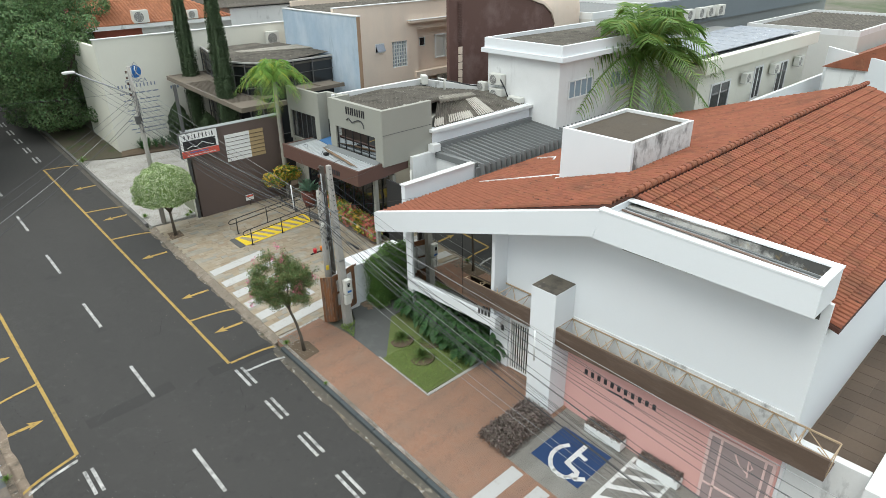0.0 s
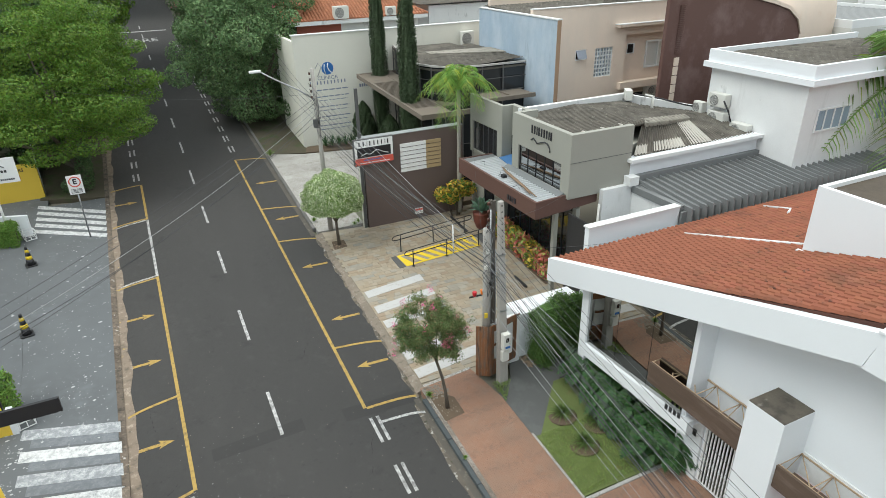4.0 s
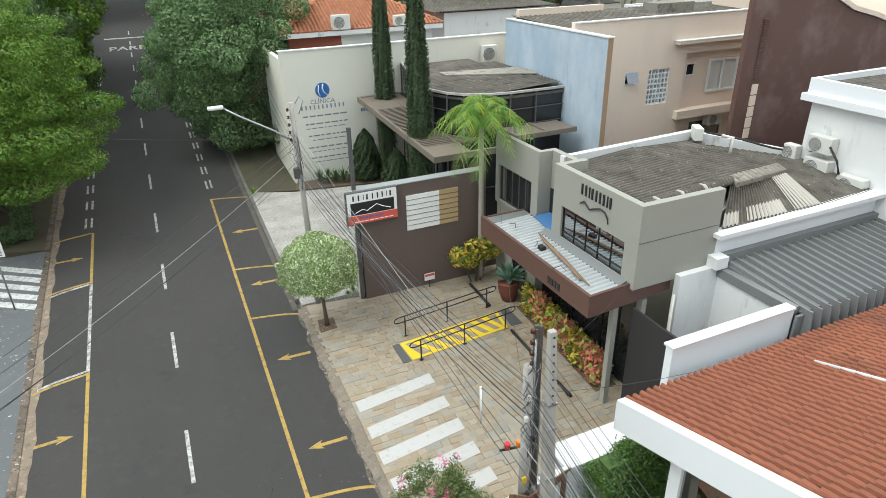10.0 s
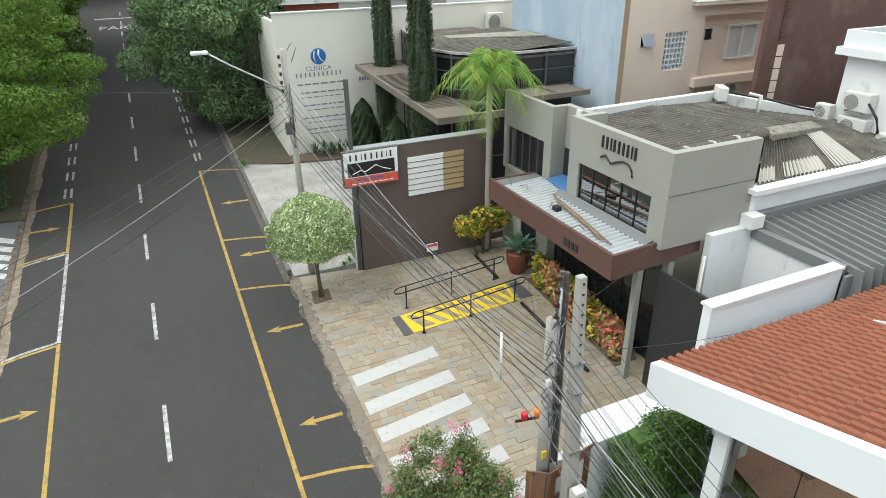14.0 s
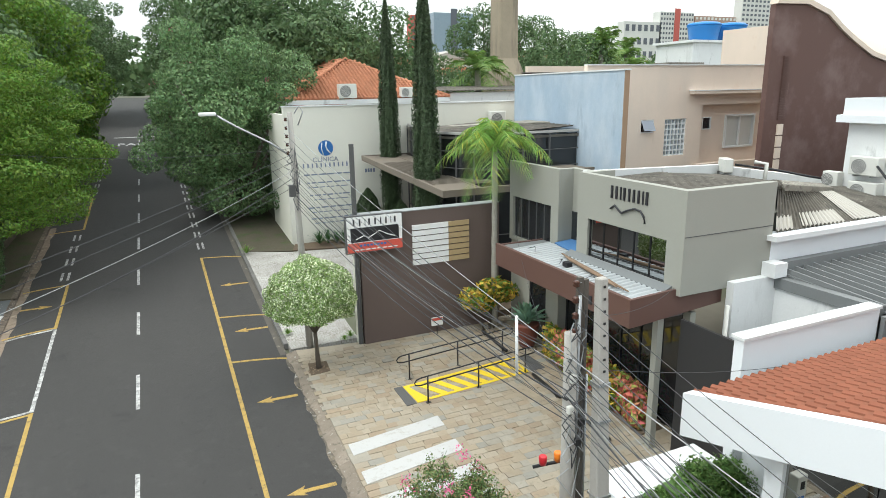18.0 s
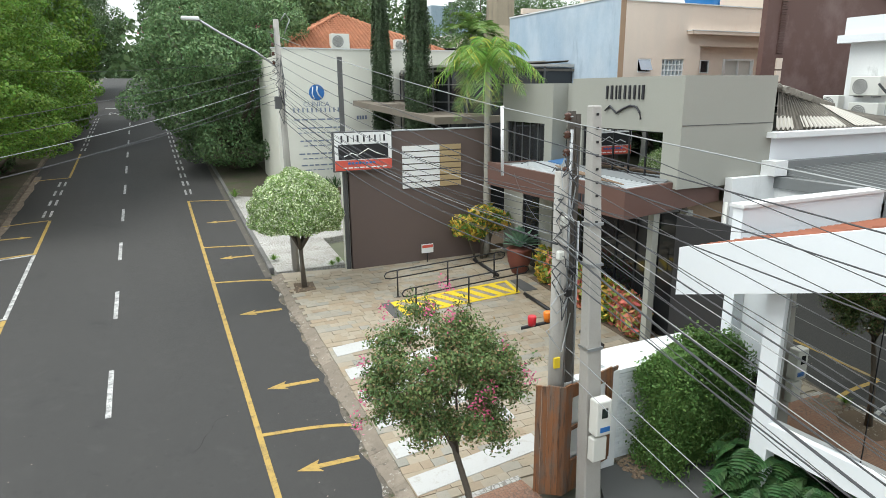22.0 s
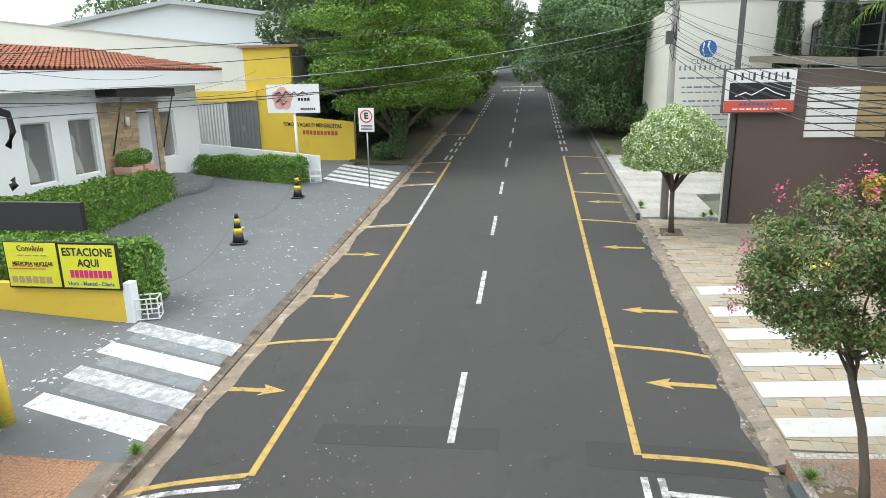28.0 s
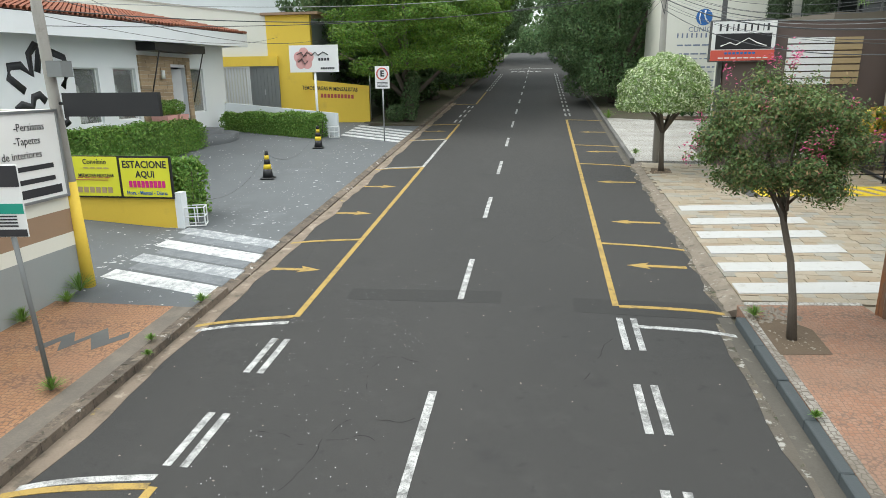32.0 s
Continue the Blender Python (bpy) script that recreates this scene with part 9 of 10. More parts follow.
def paint_flakes(x, y, rx, ry, n, seed):
    """Flat chips of old white paint, thicker towards the middle of the patch."""
    rs = np.random.RandomState(seed)
    vs, fs = [], []
    for i in range(n):
        cx, cy = x + rs.normal() * rx, y + rs.normal() * ry
        if cx > -5.1 or cx < -8.5:
            continue
        r = 0.01 + 0.05 * rs.uniform() ** 4
        a0 = rs.uniform(0, 6.3)
        k = len(vs)
        for j in range(6):
            a = a0 + j * 1.047
            rr = r * rs.uniform(0.5, 1.2)
            px, py = cx + rr * math.cos(a) * 1.5, cy + rr * math.sin(a)
            vs.append((px, py, gz(py, 0.104)))
        fs.append(tuple(range(k, k + 6)))
    tagged(data_part("paint_flakes", vs, fs, m_old_chip), "chips of old white paint on the grey car park", "paint flakes", kind="stuff")


for i, (x, y, rx, ry, n) in enumerate(((-8.3, 2.6, 0.3, 0.3, 60), (-8.35, 1.2, 0.25, 0.3, 60), (-7.0, 4.8, 0.7, 0.8, 34), (-5.9, 5.8, 0.4, 1.0, 22), (-6.6, 8.6, 0.7, 1.0, 24), (-6.1, 12.4, 0.6, 1.2, 36), (-5.9, 15.5, 0.5, 1.0, 18), (-6.6, 2.6, 0.8, 0.4, 40))):
    paint_flakes(x, y, rx, ry, n, 300 + i)
bm = B()
gpoly(bm, [(5.3, -1.95), (6.1, -1.85), (6.12, -1.0), (5.8, -0.62), (5.3, -0.7)], 0.1, 0.1525)
tagged(link(bm, "tree_pit", m_dirt), "square soil pit round the small tree", "tree pit", kind="structure")
bm = B()
gpoly(bm, [(5.4, 11.1), (6.1, 11.15), (6.15, 11.9), (5.5, 11.95)], 0.1, 0.15)
tagged(link(bm, "tree_pit", m_dirt), "soil strip round the ball tree", "tree pit", kind="structure")

# far pole with the street lamp
p2 = thing("utility_pole", "tall grey concrete pole carrying cables and a street lamp", "utility pole", (5.9, 13.35, gz(13.35)))
bm = B()
tube(bm, [(0, 0, 0), (-0.1, -0.15, 4.5), (-0.2, -0.42, 8.75)], [0.135, 0.115, 0.09], 12)
part("shaft", bm, m_concrete, p2)
bm = B()
tube(bm, [(-0.15, -0.3, 7.2), (-0.9, -0.2, 7.75), (-1.9, 0.0, 8.3), (-2.55, 0.1, 8.72)], 0.035, 8)
arm = part("lamp_arm", bm, m_steel, p2)
bm = B()
box(bm, -3.05, 0.0, 8.68, -2.5, 0.22, 8.8)
soften(bm, 0.04, 2)
part("lamp_head", bm, m_white_metal, arm)
for i in range(5):
    z = 8.5 - i * 0.28
    bm = B()
    lathe(bm, [(0.03, 0), (0.06, 0.03), (0.035, 0.06), (0.06, 0.09), (0.03, 0.12)], (-0.36, -0.45, z - 0.05), 10)
    part("insulator", bm, m_porcelain, p2)
bm = B()
tube(bm, [(0.05, -0.4, 8.3), (0.25, -0.42, 8.75), (0.12, -0.42, 8.95), (-0.05, -0.42, 8.7)], 0.02, 6)
part("bracket", bm, m_steel, p2)
for i in range(8):
    z = 6.0 + i * 0.22
    bm = B()
    s = rs.uniform(-0.3, 0.3, 4)
    tube(bm, [(-0.2, -0.45, z), (-0.4 + s[0] * 0.4, -0.5 + s[1], z - 0.2), (-0.1 + s[2] * 0.4, -0.55, z - 0.35 + s[3]), (-0.1, -0.4, z + 0.1)], 0.014, 5)
    part("loose_wire", bm, m_cable, p2)
bm = B()
box(bm, -0.42, -0.6, 5.9, -0.22, -0.4, 6.3)
part("splice_box", bm, m_greydark, p2)


def cable(a, b, sag, r=0.012, mat_=None, label="thin overhead cable between street poles", wob=0.0, seed=0):
    t = thing("overhead_cable", label, "cable", group="overhead cables")
    bm = B()
    A, C = Vector(a), Vector(b)
    n = 22
    pts = []
    for i in range(n + 1):
        s = i / n
        p = A.lerp(C, s)
        p.z -= sag * 4 * s * (1 - s)
        p.x += wob * math.sin(9 * s + seed)
        pts.append(p)
    tube(bm, pts, r * 0.55, 5)
    part("strand", bm, mat_ or m_cable, t)


P0Y = -34.0
# open-wire set over the kerb, stacked
for i in range(4):
    a = (5.45, 12.9, 9.42 - i * 0.28)
    m_ = (5.8, -1.7, 7.32 - i * 0.28)
    e = (6.1, P0Y, 5.4 - i * 0.28)
    cable(a, m_, 0.12, 0.012, m_cable_g if i == 0 else m_cable)
    cable(m_, e, 0.25, 0.012, m_cable_g if i == 0 else m_cable)
for y, x in ((-1.7, 5.8), (-13.0, 5.9)):
    zt = 7.34 if y > -5 else 6.35
    sp = thing("cable_spacer", "white plastic spacer bar on the overhead wires", "spacer", (x, y, zt))
    bm = B()
    tube(bm, [(0, 0, 0), (0.02, 0, -0.92)], 0.022, 8)
    part("bar", bm, m_white_metal, sp)
# telephone bundle clipped to both poles
rs = np.random.RandomState(21)
for i in range(13):
    z1 = 4.6 + 0.11 * i + rs.uniform(-0.05, 0.05)
    thick = 0.032 if i == 3 else (0.02 if i % 5 == 0 else 0.011)
    mt = m_cable_g if i % 5 == 4 else m_cable
    cable((7.72 + rs.uniform(-0.06, 0.06), -0.36, z1), (5.72, 12.85, 6.6 + 0.12 * i), rs.uniform(0.25, 0.6), thick, mt)
    cable((7.72 + rs.uniform(-0.06, 0.06), -0.36, z1), (6.3 + rs.uniform(-0.15, 0.15), P0Y, 1.9 + 0.1 * i), rs.uniform(0.9, 1.5), thick, mt)
for i in range(4):
    cable((7.9, -0.25, 7.0 - i * 0.3), (6.3, P0Y, 4.3 - i * 0.25), 1.0, 0.011, m_cable)
for z in (2.55, 3.0):
    cable((8.0, -0.3, z), (6.9, -30, 0.6 + z * 0.3), 0.9, 0.012, m_cable_g)
# service drops
cable((8.1, -0.62, 5.6), (13.2, -0.7, 4.65), 0.12, 0.011)
cable((8.05, -0.6, 6.6), (13.7, 3.2, 5.2), 0.2, 0.011)
cable((7.8, -0.3, 5.0), (13.3, 10.8, 5.3), 0.5, 0.011)
# lines over the street to the corner pole
for i, (za, zb, sg) in enumerate(((8.15, 6.0, 0.35), (7.85, 5.75, 0.5), (7.6, 5.6, 0.7), (7.3, 5.3, 0.4), (8.4, 6.3, 0.3))):
    cable((5.65, 12.9, za), (-8.05, -0.3, zb), sg, 0.014 if i != 2 else 0.02, m_cable_g if i == 1 else m_cable)
cable((5.65, 12.95, 8.6), (-9.5, 23.0, 9.2), 0.6, 0.012)
cable((-8.05, -0.3, 5.9), (-9.0, 23.5, 7.0), 0.8, 0.014)
cable((-8.05, -0.3, 6.3), (-16.0, 21.9, 7.0), 0.5, 0.012)
cable((-8.05, -0.3, 5.5), (-14.5, 28.9, 7.4), 0.6, 0.012)
for i in range(5):
    cable((5.72, 12.95, 7.1 + 0.3 * i), (7.4 + 0.2 * i, 40.0, 8.2 + 0.35 * i), 0.5, 0.013)

# ---- forecourt furniture ----
sg = thing("shop_sign", "white shop sign with black picture and red band on post", "sign")
bm = B()
box(bm, 7.25, 12.38, 4.78, 9.42, 12.56, 6.16)
part("sign_box", bm, m_greydark, sg)
bm = B()
box(bm, 7.29, 12.365, 4.82, 9.38, 12.38, 6.12)
fc = part("face", bm, m_sign_white, sg)
bm = B()
box(bm, 7.42, 12.355, 5.2, 9.25, 12.364, 5.72)
part("picture", bm, m_black, fc)
bm = B()
box(bm, 7.29, 12.355, 4.82, 9.38, 12.364, 5.17)
part("red_band", bm, m_red, fc)
bm = B()
tube(bm, [(7.6, 12.352, 5.3), (7.9, 12.352, 5.42), (8.1, 12.352, 5.34), (8.5, 12.352, 5.56), (8.8, 12.352, 5.4), (9.1, 12.352, 5.3)], 0.018, 5)
part("wave_line", bm, m_sign_white, fc)
x = 7.52
for w_ in (0.15, 0.15, 0.06, 0.16, 0.14, 0.13, 0.13, 0.06, 0.16):
    bm = B()
    box(bm, x, 12.355, 5.8, x + w_ * 0.42, 12.364, 6.03)
    part("name_bar", bm, m_ink, fc)
    x += w_ + 0.072
for i in range(8):
    for x0_, w_, z0_, z1_, mt in ((7.75 + i * 0.13, 0.09, 5.03, 5.1, m_logo), (7.55 + i * 0.21, 0.16, 4.89, 4.93, m_sign_white)):
        bm = B()
        box(bm, x0_, 12.345, z0_, x0_ + w_, 12.354, z1_)
        part("text_bar", bm, mt, fc)
bm = B()
box(bm, 7.66, 12.72, gz(12.7), 7.8, 12.86, 8.66)
part("post", bm, m_greydark, sg)

bd = thing("notice_board", "white and tan slatted notice board on the brown wall", "sign")
for i in range(7):
    z0 = 4.0 + i * 0.228
    bm = B()
    box(bm, 9.86, 12.54, z0, 11.35, 12.6, z0 + 0.185)
    part("slat", bm, m_sign_white, bd, "white slat")
    bm = B()
    box(bm, 11.36, 12.54, z0, 12.24, 12.6, z0 + 0.185)
    part("slat", bm, m_tan if i < 4 or i % 2 else m_tan, bd, "tan slat")
sn = thing("small_notice", "small white warning notice at the foot of the wall", "sign", (10.73, 12.4, gz(12.4, 0.12)))
bm = B()
tube(bm, [(0, 0, 0), (0, 0, 0.45)], 0.02, 6)
part("stake", bm, m_black, sn)
bm = B()
box(bm, -0.24, -0.03, 0.38, 0.24, 0.0, 0.72)
part("plate", bm, m_sign_white, sn)
bm = B()
box(bm, -0.22, -0.036, 0.58, 0.22, -0.031, 0.69)
part("plate_band", bm, m_red, sn)


def handrail(y0, dy, label):
    h = thing("handrail", label, "handrail", group="ramp handrails")
    xs = (8.45, 10.38, 12.33)
    for k, x in enumerate(xs):
        y = y0 + dy * (x - 8.4)
        bm = B()
        tube(bm, [(x, y, gz(y, 0.12)), (x, y, gz(y, 1.04))], 0.028, 8)
        pst = part("post", bm, m_blackrail, h)
        bm = B()
        box(bm, x - 0.08, y - 0.08, gz(y, 0.12), x + 0.08, y + 0.08, gz(y, 0.14))
        part("foot_plate", bm, m_black, pst)

    def at(x, z):
        y = y0 + dy * (x - 8.4)
        return (x, y, gz(y, z))
    bm = B()
    tube(bm, [at(8.2, 1.04), at(12.6, 1.04), at(12.78, 0.99), at(12.8, 0.88), at(12.7, 0.8), at(12.55, 0.79), at(8.2, 0.79), at(8.02, 0.83), at(7.98, 0.92), at(8.05, 1.01), at(8.2, 1.04)], 0.024, 8)
    part("rail", bm, m_blackrail, h)
    return h


handrail(8.0, 0.11, "black tubular handrail beside the hatched ramp")
handrail(9.6, 0.11, "black tubular handrail behind the hatched ramp")
ht = thing("hatched_marking", "yellow hatched access marking on the forecourt", "marking", kind="structure")
q = [Vector((8.13, 8.08, 0)), Vector((12.45, 8.4, 0)), Vector((12.57, 9.55, 0)), Vector((8.03, 9.18, 0))]


def on_q(u, v):
    p = q[0].lerp(q[1], u).lerp(q[3].lerp(q[2], u), v)
    return (p.x, p.y)


def qstrip(a):
    bm = B()
    gpoly(bm, [on_q(*p) for p in a], 0.13, 0.156)
    part("stripe", bm, m_hatch, ht)


qstrip([(0, 0), (1, 0), (1, 0.1), (0, 0.1)])
qstrip([(0, 0.9), (1, 0.9), (1, 1), (0, 1)])
qstrip([(0, 0.1), (0.03, 0.1), (0.03, 0.9), (0, 0.9)])
qstrip([(0.97, 0.1), (1, 0.1), (1, 0.9), (0.97, 0.9)])
for i in range(8):
    u = 0.03 + i * 0.12
    qstrip([(u + 0.06, 0.1), (min(u + 0.12, 0.97), 0.1), (max(u + 0.0, 0.03), 0.9), (max(u - 0.06, 0.03), 0.9)] if i else [(0.03, 0.1), (0.1, 0.1), (0.035, 0.9), (0.03, 0.9)])
for pts in ([(7.74, 8.05), (8.08, 8.06), (8.0, 9.2), (7.72, 9.18)], [(12.62, 8.42), (13.15, 8.42), (13.1, 9.5), (12.7, 9.5)]):
    bm = B()
    gpoly(bm, pts, 0.13, 0.16)
    tagged(link(bm, "floor_mat", m_greydark), "dark tactile mat at the end of the ramp marking", "mat", group="ramp mats")
for y0, y1 in ((9.95, 11.8), (6.5, 8.1), (4.0, 5.0)):
    ws = thing("wheel_stop", "low black metal wheel stop on the forecourt", "wheel stop", group="wheel stops")
    bm = B()
    tube(bm, [(12.45, y0, gz(y0, 0.22)), (12.43, y1, gz(y1, 0.22))], 0.06, 8)
    part("bar", bm, m_black, ws)
    for y in (y0 + 0.15, y1 - 0.15):
        bm = B()
        box(bm, 12.4, y - 0.05, gz(y, 0.1), 12.5, y + 0.05, gz(y, 0.2))
        part("foot", bm, m_black, ws)
bm = B()
gpoly(bm, [(13.45, 3.9), (14.35, 3.9), (14.35, 9.5), (13.5, 9.5)], 0.1, 0.17)
tagged(link(bm, "planting_strip", m_dirt), "soil strip along the shop front", "planting bed", kind="structure")

# ---- parking pad of the pink shop ----
pad = thing("disabled_bay", "blue painted bay with a white wheelchair mark", "marking", kind="structure")
bm = B()
gpoly(bm, [(8.52, -13.12), (10.5, -13.12), (10.45, -11.14), (8.53, -11.14)], 0.1, 0.126)
part("blue_panel", bm, m_blue_floor, pad)


def flat_path(pts, w, h):
    bm = B()
    for a, b in zip(pts, pts[1:]):
        d = Vector((b[0] - a[0], b[1] - a[1])).normalized() * (w / 2)
        gpoly(bm, [(a[0] + d.y - d.x * 0.6, a[1] - d.x - d.y * 0.6), (b[0] + d.y + d.x * 0.6, b[1] - d.x + d.y * 0.6), (b[0] - d.y + d.x * 0.6, b[1] + d.x + d.y * 0.6), (a[0] - d.y - d.x * 0.6, a[1] + d.x - d.y * 0.6)], 0.1, h)
    return bm


part("wheel_mark", flat_path([(9.82, -11.79), (9.58, -11.66), (9.35, -11.62), (9.08, -11.64), (8.84, -11.75), (8.64, -11.92), (8.54, -12.13), (8.52, -12.36), (8.58, -12.57), (8.7, -12.66), (8.87, -12.68)], 0.15, 0.132), m_white_mark, pad)
part("figure_mark", flat_path([(10.28, -12.23), (9.14, -12.24), (9.05, -12.71), (8.76, -12.83), (8.97, -13.04)], 0.17, 0.134), m_white_mark, pad)
part("figure_mark", flat_path([(9.76, -12.2), (9.72, -12.58)], 0.15, 0.136), m_white_mark, pad)
for i in range(4):
    bm = B()
    x = 8.62 + 0.66 * i
    gpoly(bm, [(x, -13.74), (x + 0.22, -13.74), (min(x + 1.08, 11.2), -14.99), (min(x + 0.86, 11.05), -14.99)][::-1], 0.1, 0.127)
    part("hatch_stripe", bm, m_white_mark, pad)
for y in (-13.74, -15.12):
    bm = B()
    gpoly(bm, [(8.45, y), (11.15, y), (11.15, y + 0.12), (8.45, y + 0.12)], 0.1, 0.129)
    part("hatch_border", bm, m_white_mark, pad)
crossing("pavement_crossing", [[(5.4, y), (7.6, y), (7.6, y + 0.5), (5.4, y + 0.5)] for y in (-11.6, -12.7, -13.8, -14.9)], 0.148, m_white_stripe, "white stripes across the red mosaic pavement")
for y in (-11.6, -13.75):
    pl = thing("planter_box", "long white planter with dry purple plants by the pink wall", "planter", (11.05, y - 0.85, gz(y - 0.85, 0.12)), group="shop planters")
    bm = B()
    box(bm, -0.2, -0.75, 0, 0.2, 0.75, 0.36)
    soften(bm, 0.015)
    part("box", bm, m_white_metal, pl)
    rs = np.random.RandomState(int(-y * 10))
    p, qn = box_cloud(rs, 1200, -0.18, -0.72, 0.32, 0.18, 0.72, 0.48, 0.05)
    leaf_cloud("foliage", p, qn, 0.09, l_dry, pl, seed=3)

# ---- air conditioners ----
m_fan = mat("grey_fan_shadow", (0.2, 0.2, 0.195), 0.6, var=0.1)


def ac_unit(x, y, z, rz, w=0.9, h=0.62, d=0.38, label="white split air-conditioner unit with a round fan grille", group="air conditioners"):
    t = thing("air_conditioner", label, "air conditioner", (x, y, z), rz, group=group)
    bm = B()
    box(bm, -w / 2, -d / 2, 0.06, w / 2, d / 2, h)
    soften(bm, 0.02)
    part("casing", bm, m_plastic_w, t)
    # flat grey disc paints the shade behind the grille; casing has no opening
    bm = B()
    r = h * 0.38
    lathe(bm, [(r, 0), (r, 0.012)], (0, 0, 0), 20)
    bmesh.ops.transform(bm, matrix=Matrix.Translation((-w * 0.14, -d / 2 - 0.001, h * 0.52)) @ face, verts=bm.verts)
    gr = part("fan_shade_disc", bm, m_fan, t)
    bm = B()
    for k in range(5):
        rr = r * (k + 1) / 5
        tube(bm, [(-w * 0.14 + rr * math.cos(a), -d / 2 - 0.018, h * 0.52 + rr * math.sin(a)) for a in np.linspace(0, 2 * math.pi, 17)], 0.006, 4, False)
    part("grille", bm, m_plastic_w, gr)
    for sx in (-0.3, 0.3):
        bm = B()
        box(bm, sx * w - 0.03, -d / 2, 0, sx * w + 0.03, d / 2 + 0.1, 0.06)
        part("bracket", bm, m_steel, t)
    return t


for y, z in ((5.45, 7.15), (5.4, 6.25), (3.9, 5.95)):
    ac_unit(24.75, y, z, -90, 1.05, 0.72, 0.42)
ac_unit(24.75, 6.65, 6.6, -90, 0.6, 0.62, 0.36)
ac_unit(22.3, 9.5, 7.0, 60, 0.75, 0.6, 0.35)
ac_unit(29.6, 15.4, 5.35, 0, 1.1, 0.72, 0.4)
ac_unit(20.7, 25.45, 8.1, 0, 0.95, 1.05, 0.5)
for pts in ([(24.45, 4.9, 7.6), (24.3, 4.4, 7.2), (24.5, 4.35, 6.7), (24.85, 4.6, 6.5)], [(22.6, 9.3, 7.35), (23.5, 8.2, 7.2), (24.2, 7.2, 7.0), (24.7, 6.9, 6.9)]):
    hose = thing("pipe_hose", "black insulated pipe of an air conditioner", "hose", group="air-conditioner hoses")
    bm = B()
    tube(bm, pts, 0.045, 7)
    part("hose", bm, m_black, hose)
ac_unit(12.9, 30.84, 9.98, 0, 1.15, 0.95, 0.5)
ac_unit(16.9, 30.84, 9.98, 0, 0.8, 0.7, 0.4)
for x in (52, 54.2, 56, 58):
    ac_unit(x, 7.2, 8.6, 0, 1.4, 1.0, 0.5)
ptube = thing("drain_pipe", "white plastic pipe crossing the old roof", "pipe")
bm = B()
tube(bm, [(22.4, 7.7, 6.7), (22.4, 7.7, 7.55), (22.1, 8.0, 7.6)], 0.08, 8)
part("pipe", bm, m_plastic_w, ptube)

# ---- houses and yards behind ----
th_ = thing("tiled_house", "house with a bright orange hipped tile roof behind the clinic", "house")
bm = B()
box(bm, 9.6, 31.3, 3.0, 13.0, 31.5, 9.85)
part("red_wall", bm, mat("red_brown_paint", (0.3, 0.09, 0.06), 0.8, var=0.08), th_, "red-brown rendered wall")
bm = B()
box(bm, 13.0, 31.3, 3.0, 19.4, 31.5, 9.85)
box(bm, 9.6, 31.5, 3.0, 9.8, 43, 9.85)
part("white_wall", bm, m_white_old, th_)
bm = B()
box(bm, 9.0, 30.7, 9.7, 20.0, 30.95, 9.98)
box(bm, 9.0, 30.95, 9.7, 9.25, 43.5, 9.98)
part("eave_board", bm, m_white_old, th_)
AP0, AP1 = Vector((14.5, 36.6, 12.7)), Vector((14.5, 38.2, 12.7))
vs = [(9.0, 30.7, 9.95), (20.0, 30.7, 9.95), (20.0, 44, 9.95), (9.0, 44, 9.95), AP0[:], AP1[:]]
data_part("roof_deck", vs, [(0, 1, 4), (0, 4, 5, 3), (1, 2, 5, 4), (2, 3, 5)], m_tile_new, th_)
up_f = (AP0 - Vector((14.5, 30.7, 9.95))).normalized()
tile_field("roof_tile", (9.0, 30.7, 9.97), (1, 0, 0), up_f, 44, 18, m_tile_new, th_, 0.25, 0.36, inside=lambda p: abs(p.x + 0.12 - 14.5) < 5.5 * (1 - (p.y - 30.7) / 5.9), seed=3)
up_s = (Vector((14.5, 37, 12.7)) - Vector((9.0, 37, 9.95))).normalized()
tile_field("roof_tile", (9.0, 43.5, 9.97), (0, -1, 0), up_s, 52, 17, m_tile_new, th_, 0.25, 0.36, inside=lambda p: p.y > 30.7 + (p.x - 9.0) * 1.07, seed=4)
bm = B()
tube(bm, [(9.0, 30.7, 10.05), AP0[:]], 0.11, 7)
tube(bm, [(20.0, 30.7, 10.05), AP0[:]], 0.11, 7)
part("hip_tile", bm, m_tile_new, th_)

lowroof = thing("dark_shed_roof", "dark corrugated shed roof behind the clinic wall", "shed")
corrugated("roof_sheet", 20.5, 31.0, 33.6, 40.0, 10.4, 10.7, m_asbestos, lowroof, 0.3, 0.05, "y")
bm = B()
box(bm, 21.6, 34.0, 4, 30.8, 39.8, 10.25)
part("shed_body", bm, m_white_old, lowroof)

ct = thing("concrete_tower", "tall stained concrete tower with flared foot", "tower")
bm = B()
taper_box(bm, 32.4, 45, 2, 1.6, 1.6, 32.4, 45, 11.6, 1.45, 1.45)
taper_box(bm, 32.4, 45, 11.6, 1.45, 1.45, 32.4, 45, 13.2, 0.95, 0.95)
taper_box(bm, 32.4, 45, 13.2, 0.95, 0.95, 32.4, 45, 22, 0.9, 0.9)
part("shaft", bm, mat("stained_concrete", (0.32, 0.27, 0.2), 0.9, var=0.2, coarse=0.6, fine=10, stains=[((0.13, 0.11, 0.09), 0.6, 0.5, 0.7, 0.8, (1, 1, 0.15))]), ct)

